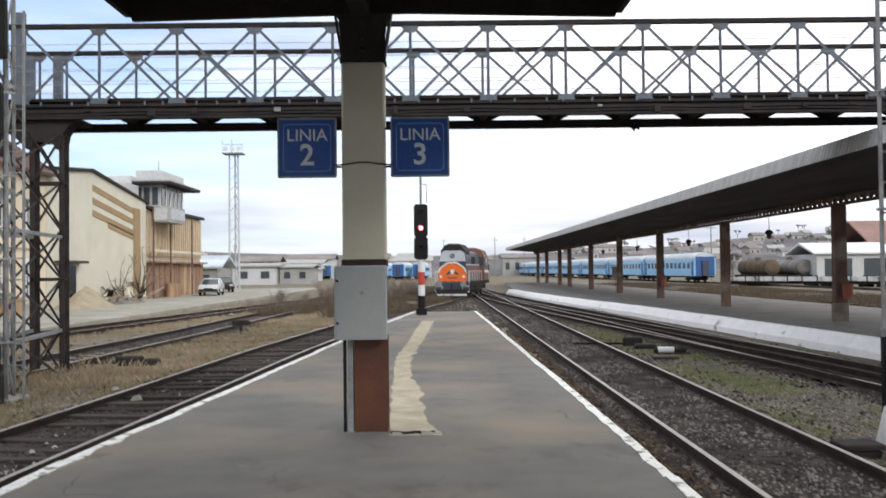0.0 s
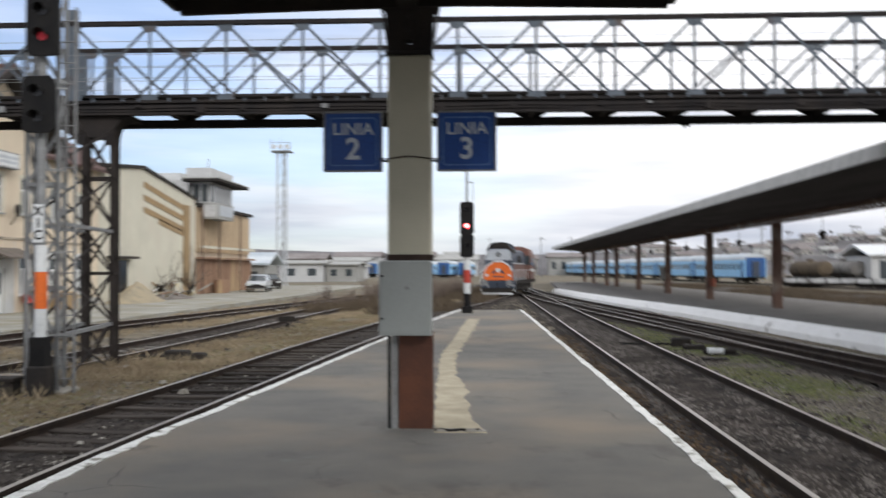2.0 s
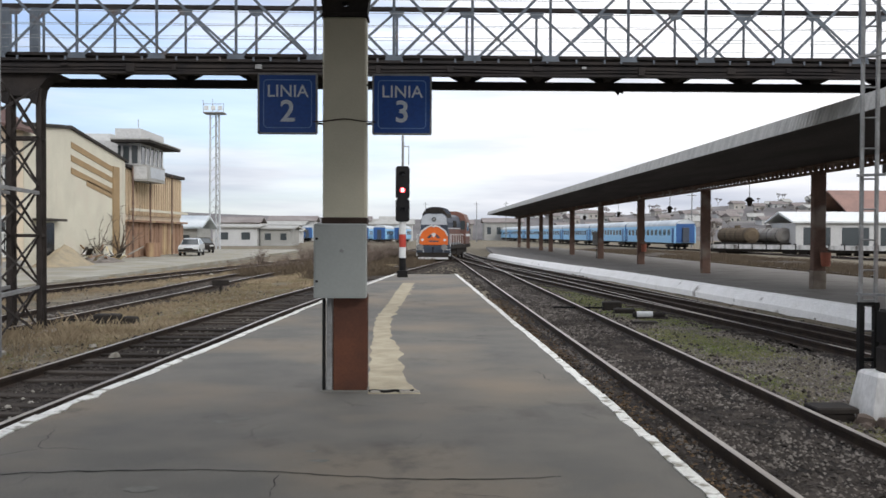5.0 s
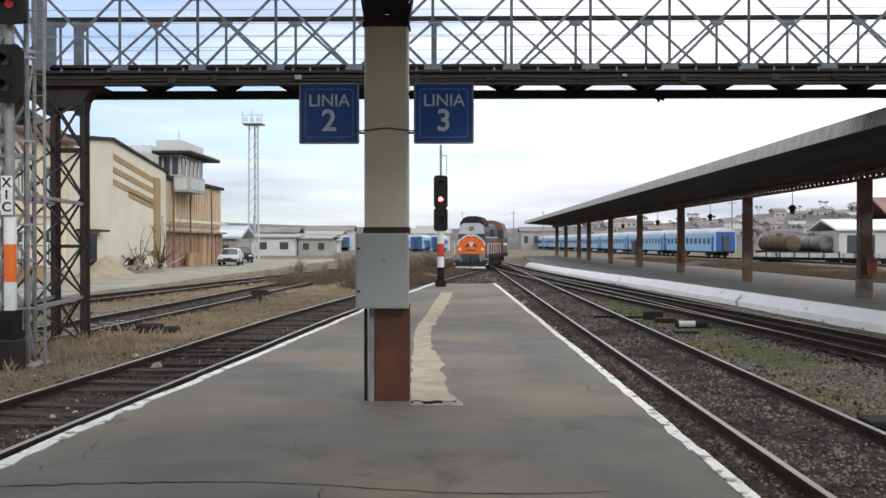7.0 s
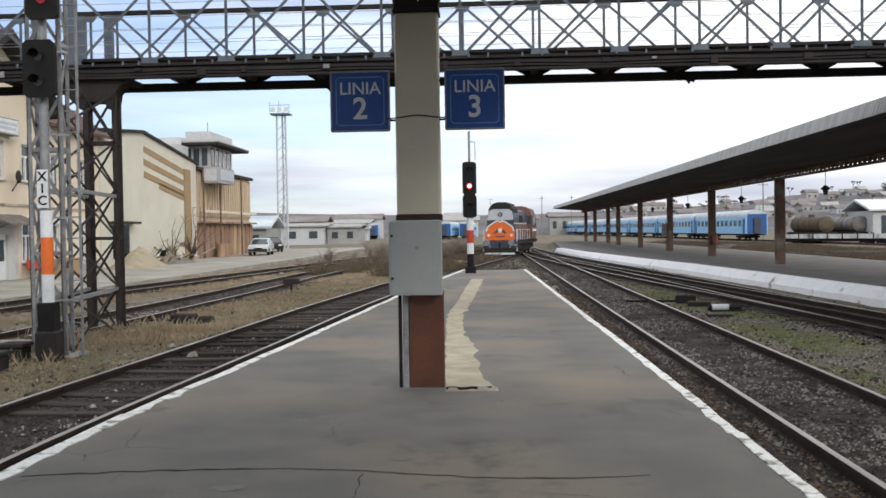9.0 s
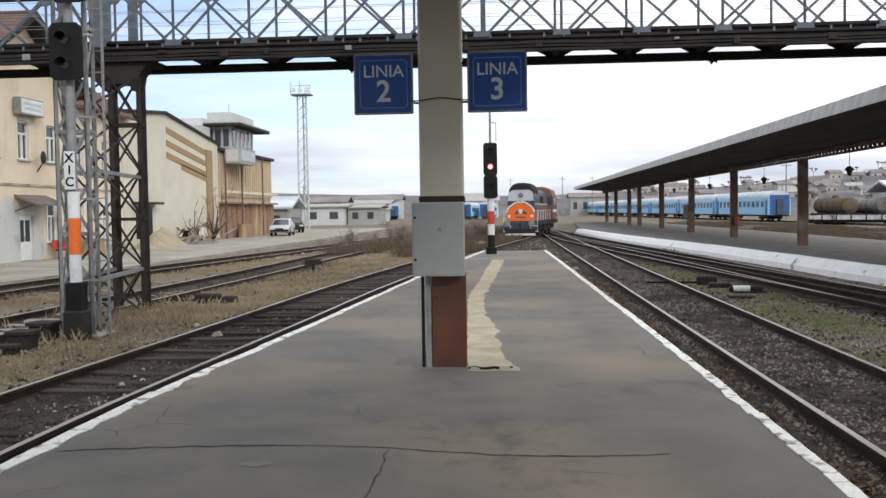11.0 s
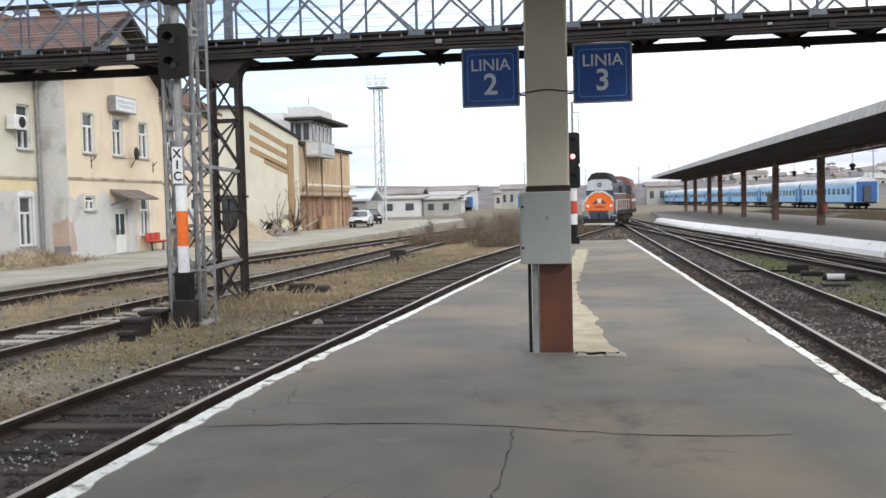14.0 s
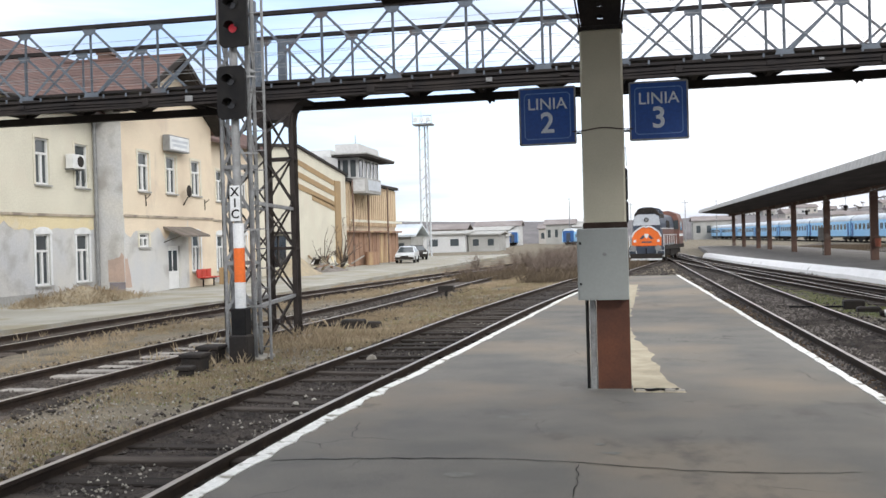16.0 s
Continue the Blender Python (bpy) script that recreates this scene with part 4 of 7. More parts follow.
def lattice_pylon(name, label, x0, x1, y0, y1, base, top, mat, turns, leg=0.11, brace=0.06):
    py = thing(name, label, "pylon")
    for x in (x0, x1):
        for y in (y0, y1):
            part("leg", Shape().box(x - leg / 2, x + leg / 2, y - leg / 2, y - leg / 2 + 0.015, base, top).box(x - leg / 2, x - leg / 2 + 0.015, y - leg / 2, y + leg / 2, base, top), mat, py)
            part("footing", Shape().block(x - 0.2, x + 0.2, y - 0.2, y + 0.2, base - 0.2, base + 0.05, 0.03), "concrete", py)
    h = (top - base) / turns
    for i in range(turns):
        za, zb = base + i * h, base + (i + 1) * h
        part("brace", Shape().beam((x0, y0 - 0.02, za), (x1, y0 - 0.02, zb), brace, 0.012, (0, 1, 0)), mat, py)
        part("brace", Shape().beam((x1, y0 + 0.02, za), (x0, y0 + 0.02, zb), brace, 0.012, (0, 1, 0)), mat, py)
        for x in (x0, x1):
            part("brace", Shape().beam((x, y0, za if i % 2 else zb), (x, y1, zb if i % 2 else za), brace, 0.012, (1, 0, 0)), mat, py)
        if i % 2:
            part("strut", Shape().box(x0, x1, y0 - 0.03, y0 - 0.015, zb - 0.035, zb + 0.035), mat, py)
            part("strut", Shape().box(x0, x1, y1 + 0.015, y1 + 0.03, zb - 0.035, zb + 0.035), mat, py)
            part("strut", Shape().box(x0 - 0.03, x0 - 0.015, y0, y1, zb - 0.035, zb + 0.035), mat, py)
            part("strut", Shape().box(x1 + 0.015, x1 + 0.03, y0, y1, zb - 0.035, zb + 0.035), mat, py)
    return py


# far legs of the tower, coloured dark for the shade under the bridge
py = lattice_pylon("bridge_pylon", "riveted lattice steel pylon carrying the footbridge, coloured dark for shade", -8.42, -7.8, 19.15, 19.4, GROUND, 4.6, "pylon", 5, 0.11, 0.05)
part("head_girder", Shape().prism([(-9.9, 4.9), (-7.4, 4.9), (-7.62, 4.8), (-7.76, 4.62), (-7.82, 4.3), (-7.93, 4.3), (-7.98, 4.45), (-8.38, 4.45), (-8.41, 4.3), (-8.52, 4.3), (-8.8, 4.6)], 19.05, 19.5, "y"), "bridge_dark", py)
part("head_beam", Shape().box(-8.6, -7.95, 19.1, 22.0, 5.07, 5.16), "bridge_dark", py)
right_py = lattice_pylon("bridge_pylon", "riveted lattice steel pylon carrying the footbridge, coloured dark for shade", 18.4, 19.0, 19.15, 19.5, GROUND, 4.8, "pylon", 7, 0.1)


# ---- signals ----
def head(parent, z, h, w, lamps, x=0.0, y=0.0):
    hd = part("signal_head", Shape().prism([(x - w / 2, z - h / 2 + 0.07), (x - w / 2 + 0.07, z - h / 2), (x + w / 2 - 0.07, z - h / 2), (x + w / 2, z - h / 2 + 0.07), (x + w / 2, z + h / 2 - 0.07), (x + w / 2 - 0.07, z + h / 2), (x - w / 2 + 0.07, z + h / 2), (x - w / 2, z + h / 2 - 0.07)], y - 0.02, y + 0.02, "y").block(x - w / 2 + 0.06, x + w / 2 - 0.06, y, y + 0.22, z - h / 2 + 0.06, z + h / 2 - 0.06, 0.02), "black", parent, "black signal head")
    for dz, m in lamps:
        # the burning lamp gets a wider lens and a pale disc for its glare
        part("lens", Shape().tube((x, y - 0.035, z + dz), (x, y - 0.02, z + dz), 0.095 if m == "redlamp" else 0.075, n=16), m, hd)
        if m == "redlamp":
            part("lamp_glare", Shape().tube((x, y - 0.045, z + dz), (x, y - 0.035, z + dz), 0.06, n=14), "redglare", hd)
        vis = Shape()
        n = 9
        ring = [(math.cos(math.pi * i / (n - 1)), math.sin(math.pi * i / (n - 1))) for i in range(n)]
        v = [(x + 0.1 * c, y - 0.02, z + dz + 0.1 * s) for c, s in ring] + [(x + 0.1 * c, y - 0.2, z + dz + 0.1 * s) for c, s in ring] \
            + [(x + 0.106 * c, y - 0.02, z + dz + 0.106 * s) for c, s in ring] + [(x + 0.106 * c, y - 0.2, z + dz + 0.106 * s) for c, s in ring]
        f = [(i, i + 1, n + i + 1, n + i) for i in range(n - 1)] + [(2 * n + i, 2 * n + i + 1, 3 * n + i + 1, 3 * n + i) for i in range(n - 1)]
        vis.add(v, f)
        part("visor", vis, "black", hd)
    return hd


def bands(parent, levels, r, x=0.0):
    for z0, z1, m in levels:
        part("mast_section", Shape().tube((x, 0, z0), (x, 0, z1), r, n=14), m, parent)


def ladder(parent, x0, x1, y, z0, z1, mat="galv"):
    for x in (x0, x1):
        part("ladder_rail", Shape().box(x - 0.018, x + 0.018, y - 0.01, y + 0.03, z0, z1), mat, parent)
    z = z0 + 0.25
    while z < z1:
        part("rung", Shape().tube((x0, y, z), (x1, y, z), 0.011, n=6), mat, parent)
        z += 0.36


# platform end signal, red
sig = thing("railway_signal", "black colour light signal showing red on a striped mast", "railway signal", (-0.56, 34.6, 0))
bands(sig, [(0, 0.72, "black"), (0.72, 1.12, "white"), (1.12, 1.6, "red"), (1.6, 2.15, "white")], 0.13)
part("mast", Shape().tube((0, 0.1, 2.1), (0, 0.1, 5.3), 0.045), "galv", sig)
head(sig, 3.53, 1.22, 0.52, [(0.3, "lens"), (-0.28, "redlamp")], 0, -0.14)
head(sig, 2.5, 0.85, 0.52, [(0.0, "lens")], 0, -0.14)
part("bracket_arm", Shape().beam((0, 0.1, 4.9), (0.22, 0.1, 4.9), 0.03).beam((0.22, 0.1, 4.9), (0.22, 0.1, 4.2), 0.03), "galv", sig)
part("base", Shape().block(-0.2, 0.2, -0.2, 0.2, 0, 0.25, 0.02), "black", sig)

# signal by the pylon
sig2 = thing("railway_signal", "tall signal with two black heads on a striped mast", "railway signal", (-7.36, 15.0, GROUND))
bands(sig2, [(0, 0.5, "black"), (0.98, 1.45, "white"), (1.45, 2.07, "orange"), (2.07, 2.52, "white")], 0.1)
bands(sig2, [(2.52, 6.0, "galv")], 0.075)
part("relay_case", Shape().block(-0.14, 0.14, -0.14, 0.14, 0.5, 0.98, 0.02), "black", sig2)
part("base", Shape().block(-0.18, 0.18, -0.18, 0.18, -0.1, 0.5, 0.03), "frame_dark", sig2)
part("number_plate", Shape().block(-0.095, 0.095, -0.125, -0.11, 2.56, 3.2, 0.004), "white", sig2, "white plate with black characters")
for i, ch in enumerate("X1C"):
    writing("character", ch, 0.22, "black", sig2, (0, -0.128, 3.08 - 0.2 * i), bold=0.004)
head(sig2, 4.86, 0.95, 0.54, [(0.2, "lens"), (-0.22, "lens")], 0.03, -0.2)
head(sig2, 6.22, 1.1, 0.54, [(0.2, "lens"), (-0.22, "redlamp_dim")], 0.1, -0.2)
ladder(sig2, 0.18, 0.46, 0.25, 0.0, 6.6)
for z in (1.0, 2.4, 3.8, 5.2):
    part("stay", Shape().beam((0, 0, z), (0.32, 0.25, z), 0.03), "galv", sig2)

# braces to the near legs of the bridge pylon, which are greyed lighter as lit
for xa, xb in ((-7.28, -7.82), (-7.82, -8.42)):
    for k in range(5):
        za, zb = GROUND + 1.01 * k, GROUND + 1.01 * (k + 1)
        part("side_brace", Shape().beam((xa, 15.6, za), (xb, 19.1, zb), 0.05, 0.012, (1, 0, 0)), "pylon", py)
        part("side_brace", Shape().beam((xa + 0.02, 15.6, zb), (xb + 0.02, 19.1, za), 0.05, 0.012, (1, 0, 0)), "pylon", py)
    for z in (0.5, 2.45):
        part("side_strut", Shape().beam((xa, 15.6, z), (xb, 19.1, z), 0.07, 0.07), "galv", py)
lm = lattice_pylon("lattice_mast", "slim lattice steel near legs of the footbridge pylon, light grey as lit", -7.8, -7.26, 15.4, 15.7, GROUND, 6.7, "galv", 8, 0.075)

# signal on a whitewashed foundation
sig3 = thing("railway_signal", "signal on striped mast with ladder and whitewashed concrete foot", "railway signal", (5.56, 10.15, GROUND))
for xa, xb, ya in ((-0.39, 0.26, -0.3), (0.29, 0.66, -0.2)):
    part("foundation", Shape().add([(xa, ya, -0.1), (xb, ya, -0.1), (xb, 0.35, -0.1), (xa, 0.35, -0.1), (xa + 0.11, ya + 0.09, 0.48), (xb - 0.03, ya + 0.09, 0.48), (xb - 0.03, 0.27, 0.48), (xa + 0.11, 0.27, 0.48),
         (xa + 0.14, ya + 0.13, 0.52), (xb - 0.06, ya + 0.13, 0.52), (xb - 0.06, 0.23, 0.52), (xa + 0.14, 0.23, 0.52)],
         [(3, 2, 1, 0), (8, 9, 10, 11), (0, 1, 5, 4), (1, 2, 6, 5), (2, 3, 7, 6), (3, 0, 4, 7), (4, 5, 9, 8), (5, 6, 10, 9), (6, 7, 11, 10), (7, 4, 8, 11)]), "white_dirty", sig3, "whitewashed concrete block with black stains")
part("relay_case", Shape().block(-0.15, 0.15, -0.15, 0.15, 0.5, 0.84, 0.05), "frame_dark", sig3)
part("relay_case", Shape().block(-0.14, 0.14, -0.14, 0.14, 0.85, 1.24, 0.03), "black", sig3)
bands(sig3, [(1.22, 1.55, "white"), (1.55, 2.1, "orange"), (2.1, 2.5, "white"), (2.5, 6.5, "galvw")], 0.078)
part("number_plate", Shape().block(-0.075, 0.075, -0.105, -0.09, 2.52, 3.02, 0.004), "white", sig3, "white plate with black characters")
for i, ch in enumerate("X3C"):
    writing("character", ch, 0.18, "black", sig3, (0, -0.108, 2.93 - 0.165 * i), bold=0.004)
head(sig3, 5.2, 0.95, 0.52, [], 0.28, -0.2)
ladder(sig3, -0.24, -0.06, 0.3, 0.35, 5.8)
part("ladder_guard", Shape().box(-0.27, -0.21, 0.26, 0.34, 0.0, 1.3).box(-0.09, -0.03, 0.26, 0.34, 0.0, 1.3).box(-0.27, -0.03, 0.28, 0.32, 0.6, 0.64).box(-0.27, -0.03, 0.28, 0.32, 1.26, 1.3), "black", sig3)
for z in (1.4, 2.8, 4.2):
    part("stay", Shape().beam((0, 0, z), (-0.3, 0.3, z), 0.03), "galv", sig3)

# ---- far platform with its canopy ----
P3Z = -0.13
p3_edge = spline([(12.3, -14), (11.15, 6), (10.5, 16), (9.85, 27), (8.95, 40), (7.75, 52), (6.75, 64), (5.95, 78)], 1.5)
s = Shape().prism([(x + 0.48, y) for x, y in p3_edge] + [(7.2, 92), (8.9, 124), (17.4, 124), (19.5, -14)], -0.6, P3Z, "z")
p3 = solid("platform_3", s, "asphalt_lit", "grey asphalt side platform under the long canopy", "platform", "structure")
random.seed(8)
for i in range(len(p3_edge) - 1):
    (xa, ya), (xb, yb) = p3_edge[i], p3_edge[i + 1]
    if yb < 4:
        continue
    ends = []
    for x, y, q in ((xa, ya, 0.003), (xb, yb, -0.003)):
        j = 0.05 * noise.noise((1, y * 0.5, 2)) + 0.02 * noise.noise((4, y * 2.3, 2))
        h = 0.02 * noise.noise((9, y * 0.9, 5))
        ends += [(x + j - 0.22, y + q, -0.5), (x + j - 0.2, y + q, -0.3 + 2 * h), (x + j - 0.02, y + q, -0.07 + h), (x + j + 0.05, y + q, -0.02 + h), (x + 0.34, y + q, -0.03 + h), (x + 0.52 + j, y + q, P3Z + 0.006), (x + 0.52, y + q, -0.5)]
    s = Shape().add(ends, [tuple(range(7)), tuple(range(13, 6, -1))] + [(i, (i + 1) % 7, 7 + (i + 1) % 7, 7 + i) for i in range(7)])
    part("kerb_stone", s, "limewash", p3)

can3 = thing("station_canopy", "long dark platform canopy with grey fascia on rusty brown columns", "canopy")
CX, CE, CB = 13.1, 9.35, 17.0
part("front_roof", Shape().prism([(CE - 0.0, 4.2), (CX, 3.94), (CX, 4.16), (CE + 0.1, 4.56)], -10, 127, "y"), "canopy", can3, "dark boarded underside")
part("rear_roof", Shape().prism([(CX, 3.96), (CB, 4.4), (CB, 4.6), (CX, 4.16)], -10, 127, "y"), "canopy", can3)
# corrugated fascia sheets, two metres each
fv, ff = [], []
for k in range(41):
    d = (0.0, 0.0, 0.035, 0.035)[k % 4]
    fv += [(CE - 0.045 - d, 0.0499 * k, 4.2), (CE + 0.075 - d, 0.0499 * k, 4.6), (CE + 0.1, 0.0499 * k, 4.6), (CE - 0.02, 0.0499 * k, 4.2)]
for k in range(40):
    ff += [(4 * k + q, 4 * k + (q + 1) % 4, 4 * k + 4 + (q + 1) % 4, 4 * k + 4 + q) for q in range(4)]
sheet = Shape().add(fv, ff + [(0, 1, 2, 3), (163, 162, 161, 160)]).mesh("fascia_sheet", "fascia")
for i in range(69):
    o = part("fascia_sheet", sheet, None, can3)
    o.matrix_local = pose(0, -10 + 2 * i, 0)
part("spine_beam", Shape().box(CX - 0.08, CX + 0.08, -10, 127, 3.63, 3.71).box(CX - 0.08, CX + 0.08, -10, 127, 3.88, 3.94), "rustcol", can3)
web = Shape()
y = -10.0
while y < 127:
    web.box(CX - 0.02, CX + 0.02, y, y + 0.24, 3.71, 3.88)
    y += 0.42
tagged(part("beam_web", web, "rustcol", can3, "perforated beam web"), kind="stuff")
for y in (4.5, 17.3, 29.8, 41.9, 54.4, 66.7, 79.4, 92.5, 100.0, 112.0, 122.0):
    part("column", Shape().block(CX - 0.2, CX + 0.2, y - 0.15, y + 0.15, P3Z, 3.65, 0.02), "rustcol", can3, "rusty brown riveted column")
    if y < 32:
        part("column_base", Shape().block(CX - 0.22, CX + 0.22, y - 0.17, y + 0.17, P3Z, P3Z + 0.6, 0.02), "concrete_dirty", can3, "grey cement casing round the column foot")
bin_ = thing("litter_bin", "faded red litter bin fixed to the canopy column", "litter bin", (13.2, 29.5, P3Z))
part("body", Shape().tube((0, -0.06, 0.75), (0, -0.06, 1.2), 0.14, 0.17, 14), "bin_red", bin_)
part("rim", Shape().tube((0, -0.06, 1.2), (0, -0.06, 1.23), 0.18, 0.18, 14), "rustcol", bin_)
part("bracket", Shape().prism([(-0.14, 0.8), (0.14, 0.8), (0.14, 1.32), (0.07, 1.4), (-0.07, 1.4), (-0.14, 1.32)], 0.12, 0.15, "y"), "rustcol", bin_)
bin2 = copy_thing(bin_, pose(13.2, 54.1, P3Z))
np_ = thing("notice_board", "small white notice panel on a canopy column", "notice board", (12.85, 66.9, P3Z))
part("panel", Shape().block(-0.3, 0.3, -0.03, 0.0, 1.0, 1.9, 0.01), "grey_wall", np_)
part("leg", Shape().box(-0.02, 0.02, -0.03, 0.0, 0, 1.0), "black", np_)

# ---- station side: platform 1, house, hall, control tower ----
P1Z = -0.3
p1_edge = spline([(-16.2, -14), (-15.9, 10), (-15.6, 20), (-15.2, 25), (-14.6, 31), (-14.2, 37), (-14.0, 46), (-13.8, 60), (-13.6, 75), (-13.5, 110)], 1.5)
s = Shape().prism([(x, y) for x, y in p1_edge] + [(-40, 110), (-40, -14)], -0.7, P1Z, "z")
p1 = solid("platform_1", s, "pave", "pale dusty concrete station platform", "platform", "structure")
random.seed(21)
for i in range(len(p1_edge) - 1):
    (xa, ya), (xb, yb) = p1_edge[i], p1_edge[i + 1]
    if 8 < ya < 60:
        h = P1Z + random.uniform(0.0, 0.03)
        part("kerb_stone", Shape().add([(xa - .3, ya + .01, -.6), (xa + .03, ya + .01, -.6), (xb + .03, yb - .01, -.6), (xb - .3, yb - .01, -.6), (xa - .3, ya + .01, h), (xa + .03, ya + .01, h), (xb + .03, yb - .01, h), (xb - .3, yb - .01, h)],
             [(3, 2, 1, 0), (4, 5, 6, 7), (0, 1, 5, 4), (1, 2, 6, 5), (2, 3, 7, 6), (3, 0, 4, 7)]), "pave", p1)


def wall_with_holes(x, y0, y1, z0, z1, holes, thick=0.35):
    """A wall in the plane x, facing +x, with rectangular openings (ya, yb, za, zb) through it."""
    s = Shape()
    ys = sorted({y0, y1, *[h[0] for h in holes], *[h[1] for h in holes]})
    zs = sorted({z0, z1, *[h[2] for h in holes], *[h[3] for h in holes]})
    ny, nz = len(ys), len(zs)
    v = [(x, b, c) for c in zs for b in ys] + [(x - thick, b, c) for c in zs for b in ys]
    back = ny * nz

    def full(i, j):
        if not (0 <= i < ny - 1 and 0 <= j < nz - 1):
            return False
        my, mz = (ys[i] + ys[i + 1]) / 2, (zs[j] + zs[j + 1]) / 2
        return not any(h[0] < my < h[1] and h[2] < mz < h[3] for h in holes)

    f = []
    for j in range(nz - 1):
        for i in range(ny - 1):
            if not full(i, j):
                continue
            a, b, c, d = j * ny + i, j * ny + i + 1, (j + 1) * ny + i + 1, (j + 1) * ny + i
            f += [(a, b, c, d), (back + d, back + c, back + b, back + a)]
            for (p, q), (di, dj) in (((a, b), (0, -1)), ((b, c), (1, 0)), ((c, d), (0, 1)), ((d, a), (-1, 0))):
                if not full(i + di, j + dj):
                    f.append((q, p, back + p, back + q))
    return s.add(v, f)


def window(parent, x, ya, yb, za, zb, arch=False, sill=True):
    w = part("window", Shape().box(x - 0.16, x - 0.12, ya, yb, za, zb), "glass", parent, "dark window glass")
    fr = Shape()
    t = 0.075
    fr.box(x - 0.13, x - 0.05, ya, ya + t, za, zb).box(x - 0.13, x - 0.05, yb - t, yb, za, zb).box(x - 0.13, x - 0.05, ya + t, yb - t, za, za + t).box(x - 0.13, x - 0.05, ya + t, yb - t, zb - t, zb)
    tr = zb - (zb - za) * 0.33
    fr.box(x - 0.13, x - 0.045, ya + t, yb - t, tr - 0.045, tr + 0.045)
    fr.box(x - 0.13, x - 0.045, (ya + yb) / 2 - 0.06, (ya + yb) / 2 + 0.06, za + t, tr - 0.045)
    part("frame", fr, "pvc", w, "white plastic window frame")
    if sill:
        part("sill", Shape().block(x - 0.02, x + 0.1, ya - 0.08, yb + 0.08, za - 0.07, za - 0.005, 0.01), "grey_wall", w)
    # surround
    sr = Shape()
    sr.box(x + 0.002, x + 0.03, ya - 0.12, ya, za, zb + 0.12).box(x + 0.002, x + 0.03, yb, yb + 0.12, za, zb + 0.12)
    if arch:
        n = 8
        sr.prism([(ya - 0.14, zb)] + [((ya + yb) / 2 + ((yb - ya) / 2 + 0.14) * -math.cos(math.pi * i / n), zb + 0.02 + 0.26 * math.sin(math.pi * i / n)) for i in range(n + 1)] + [(yb + 0.14, zb)], x + 0.002, x + 0.05, "x")
        part("surround", sr, "white", w, "white arched plaster surround")
    else:
        sr.box(x + 0.002, x + 0.04, ya, yb, zb, zb + 0.12)
        part("surround", sr, "plaster", w)


house = thing("station_house", "ochre plastered station house with patched grey render and red roof", "house")
FX, RX = -21.1, -22.3
up_l = [(30.92, 31.8, 4.2, 5.98), (33.55, 34.48, 4.2, 5.98)]
lo_l = [(30.8, 31.7, 0.33, 2.3), (33.5, 34.4, 0.33, 2.3)]
up_r = [(36.4, 37.35, 4.15, 5.85), (38.95, 39.9, 4.15, 5.85), (41.5, 42.45, 4.15, 5.85)]
door_h = [(38.95, 40.15, P1Z, 1.72)]
lo_r = [(36.35, 37.2, 1.7, 2.3), (41.42, 42.3, 0.45, 2.25)]
up_f = [(46.95, 47.85, 4.1, 5.8), (50.2, 51.1, 4.1, 5.8)]
lo_f = [(46.85, 47.75, 0.3, 2.25), (50.1, 51.0, 0.3, 2.25)]
part("wall", wall_with_holes(RX, 20, 35.1, 3.0, 7.35, up_l), "plaster", house, "ochre plaster upper wall")
part("wall", wall_with_holes(RX, 20, 35.1, P1Z, 3.0, lo_l), "plaster_grey", house, "grey patched render")
part("wall", Shape().box(RX - 0.4, FX - 0.35, 35.1, 35.45, P1Z, 7.6), "plaster_grey", house, "grey rendered side wall")
part("wall", Shape().box(RX - 0.3, FX - 0.003, 35.07, 35.096, P1Z, 7.6), "plaster_grey", house, "grey rendered side wall")
part("plinth", Shape().block(RX + 0.5, FX + 0.03, 35.03, 35.066, P1Z, P1Z + 0.55, 0.01), "plinth", house, "purplish grey plinth")
part("wall", wall_with_holes(FX, 35.1, 43.85, 3.0, 7.6, up_r), "plaster_warm", house, "peach plaster front")
part("wall", wall_with_holes(FX, 35.1, 41.0, P1Z, 3.0, door_h + lo_r[:1]), "plaster_grey", house, "patched grey render")
part("wall", wall_with_holes(FX, 41.0, 43.85, P1Z, 3.0, lo_r[1:]), "plaster_warm", house)
part("wall", Shape().box(RX - 0.4, FX - 0.35, 43.5, 43.85, P1Z, 7.6), "plaster_warm", house)
part("wall", wall_with_holes(RX, 43.85, 53.0, P1Z, 7.6, up_f + lo_f), "plaster_warm", house)
part("gable", Shape().prism([(35.1, 7.6), (43.85, 7.6), (43.85, 7.7), (39.5, 10.28), (35.1, 7.7)], FX - 0.35, FX, "x"), "plaster_warm", house, "peach plaster gable")
random.seed(4)
rag = [(20.3, 3.0)] + [(20.3 + k * 0.29, 2.5 + 0.42 * noise.noise((k * 0.35, 2, 6)) + random.uniform(-0.05, 0.05)) for k in range(51)] + [(34.8, 3.0)]
part("plaster_patch", Shape().prism(rag, RX + 0.002, RX + 0.006, "x"), "plaster_yellow", house, "remaining ochre plaster above patched render")
for x, a, b in ((RX, 20, 35.1), (FX, 35.1, 43.85), (RX, 43.85, 53)):
    part("string_course", Shape().block(x - 0.02, x + 0.05, a, b, 2.99, 3.1, 0.02), "plaster_grime", house)
    part("plinth", Shape().box(x - 0.02, x + 0.05, a, b, P1Z, P1Z + 0.35), "grey_wall", house) if x != FX else None
for h in up_l:
    window(house, RX, *h)
for h in lo_l:
    window(house, RX, *h, arch=True)
for h in up_r:
    window(house, FX, *h)
for h in lo_r:
    window(house, FX, *h, arch=h[2] < 1)
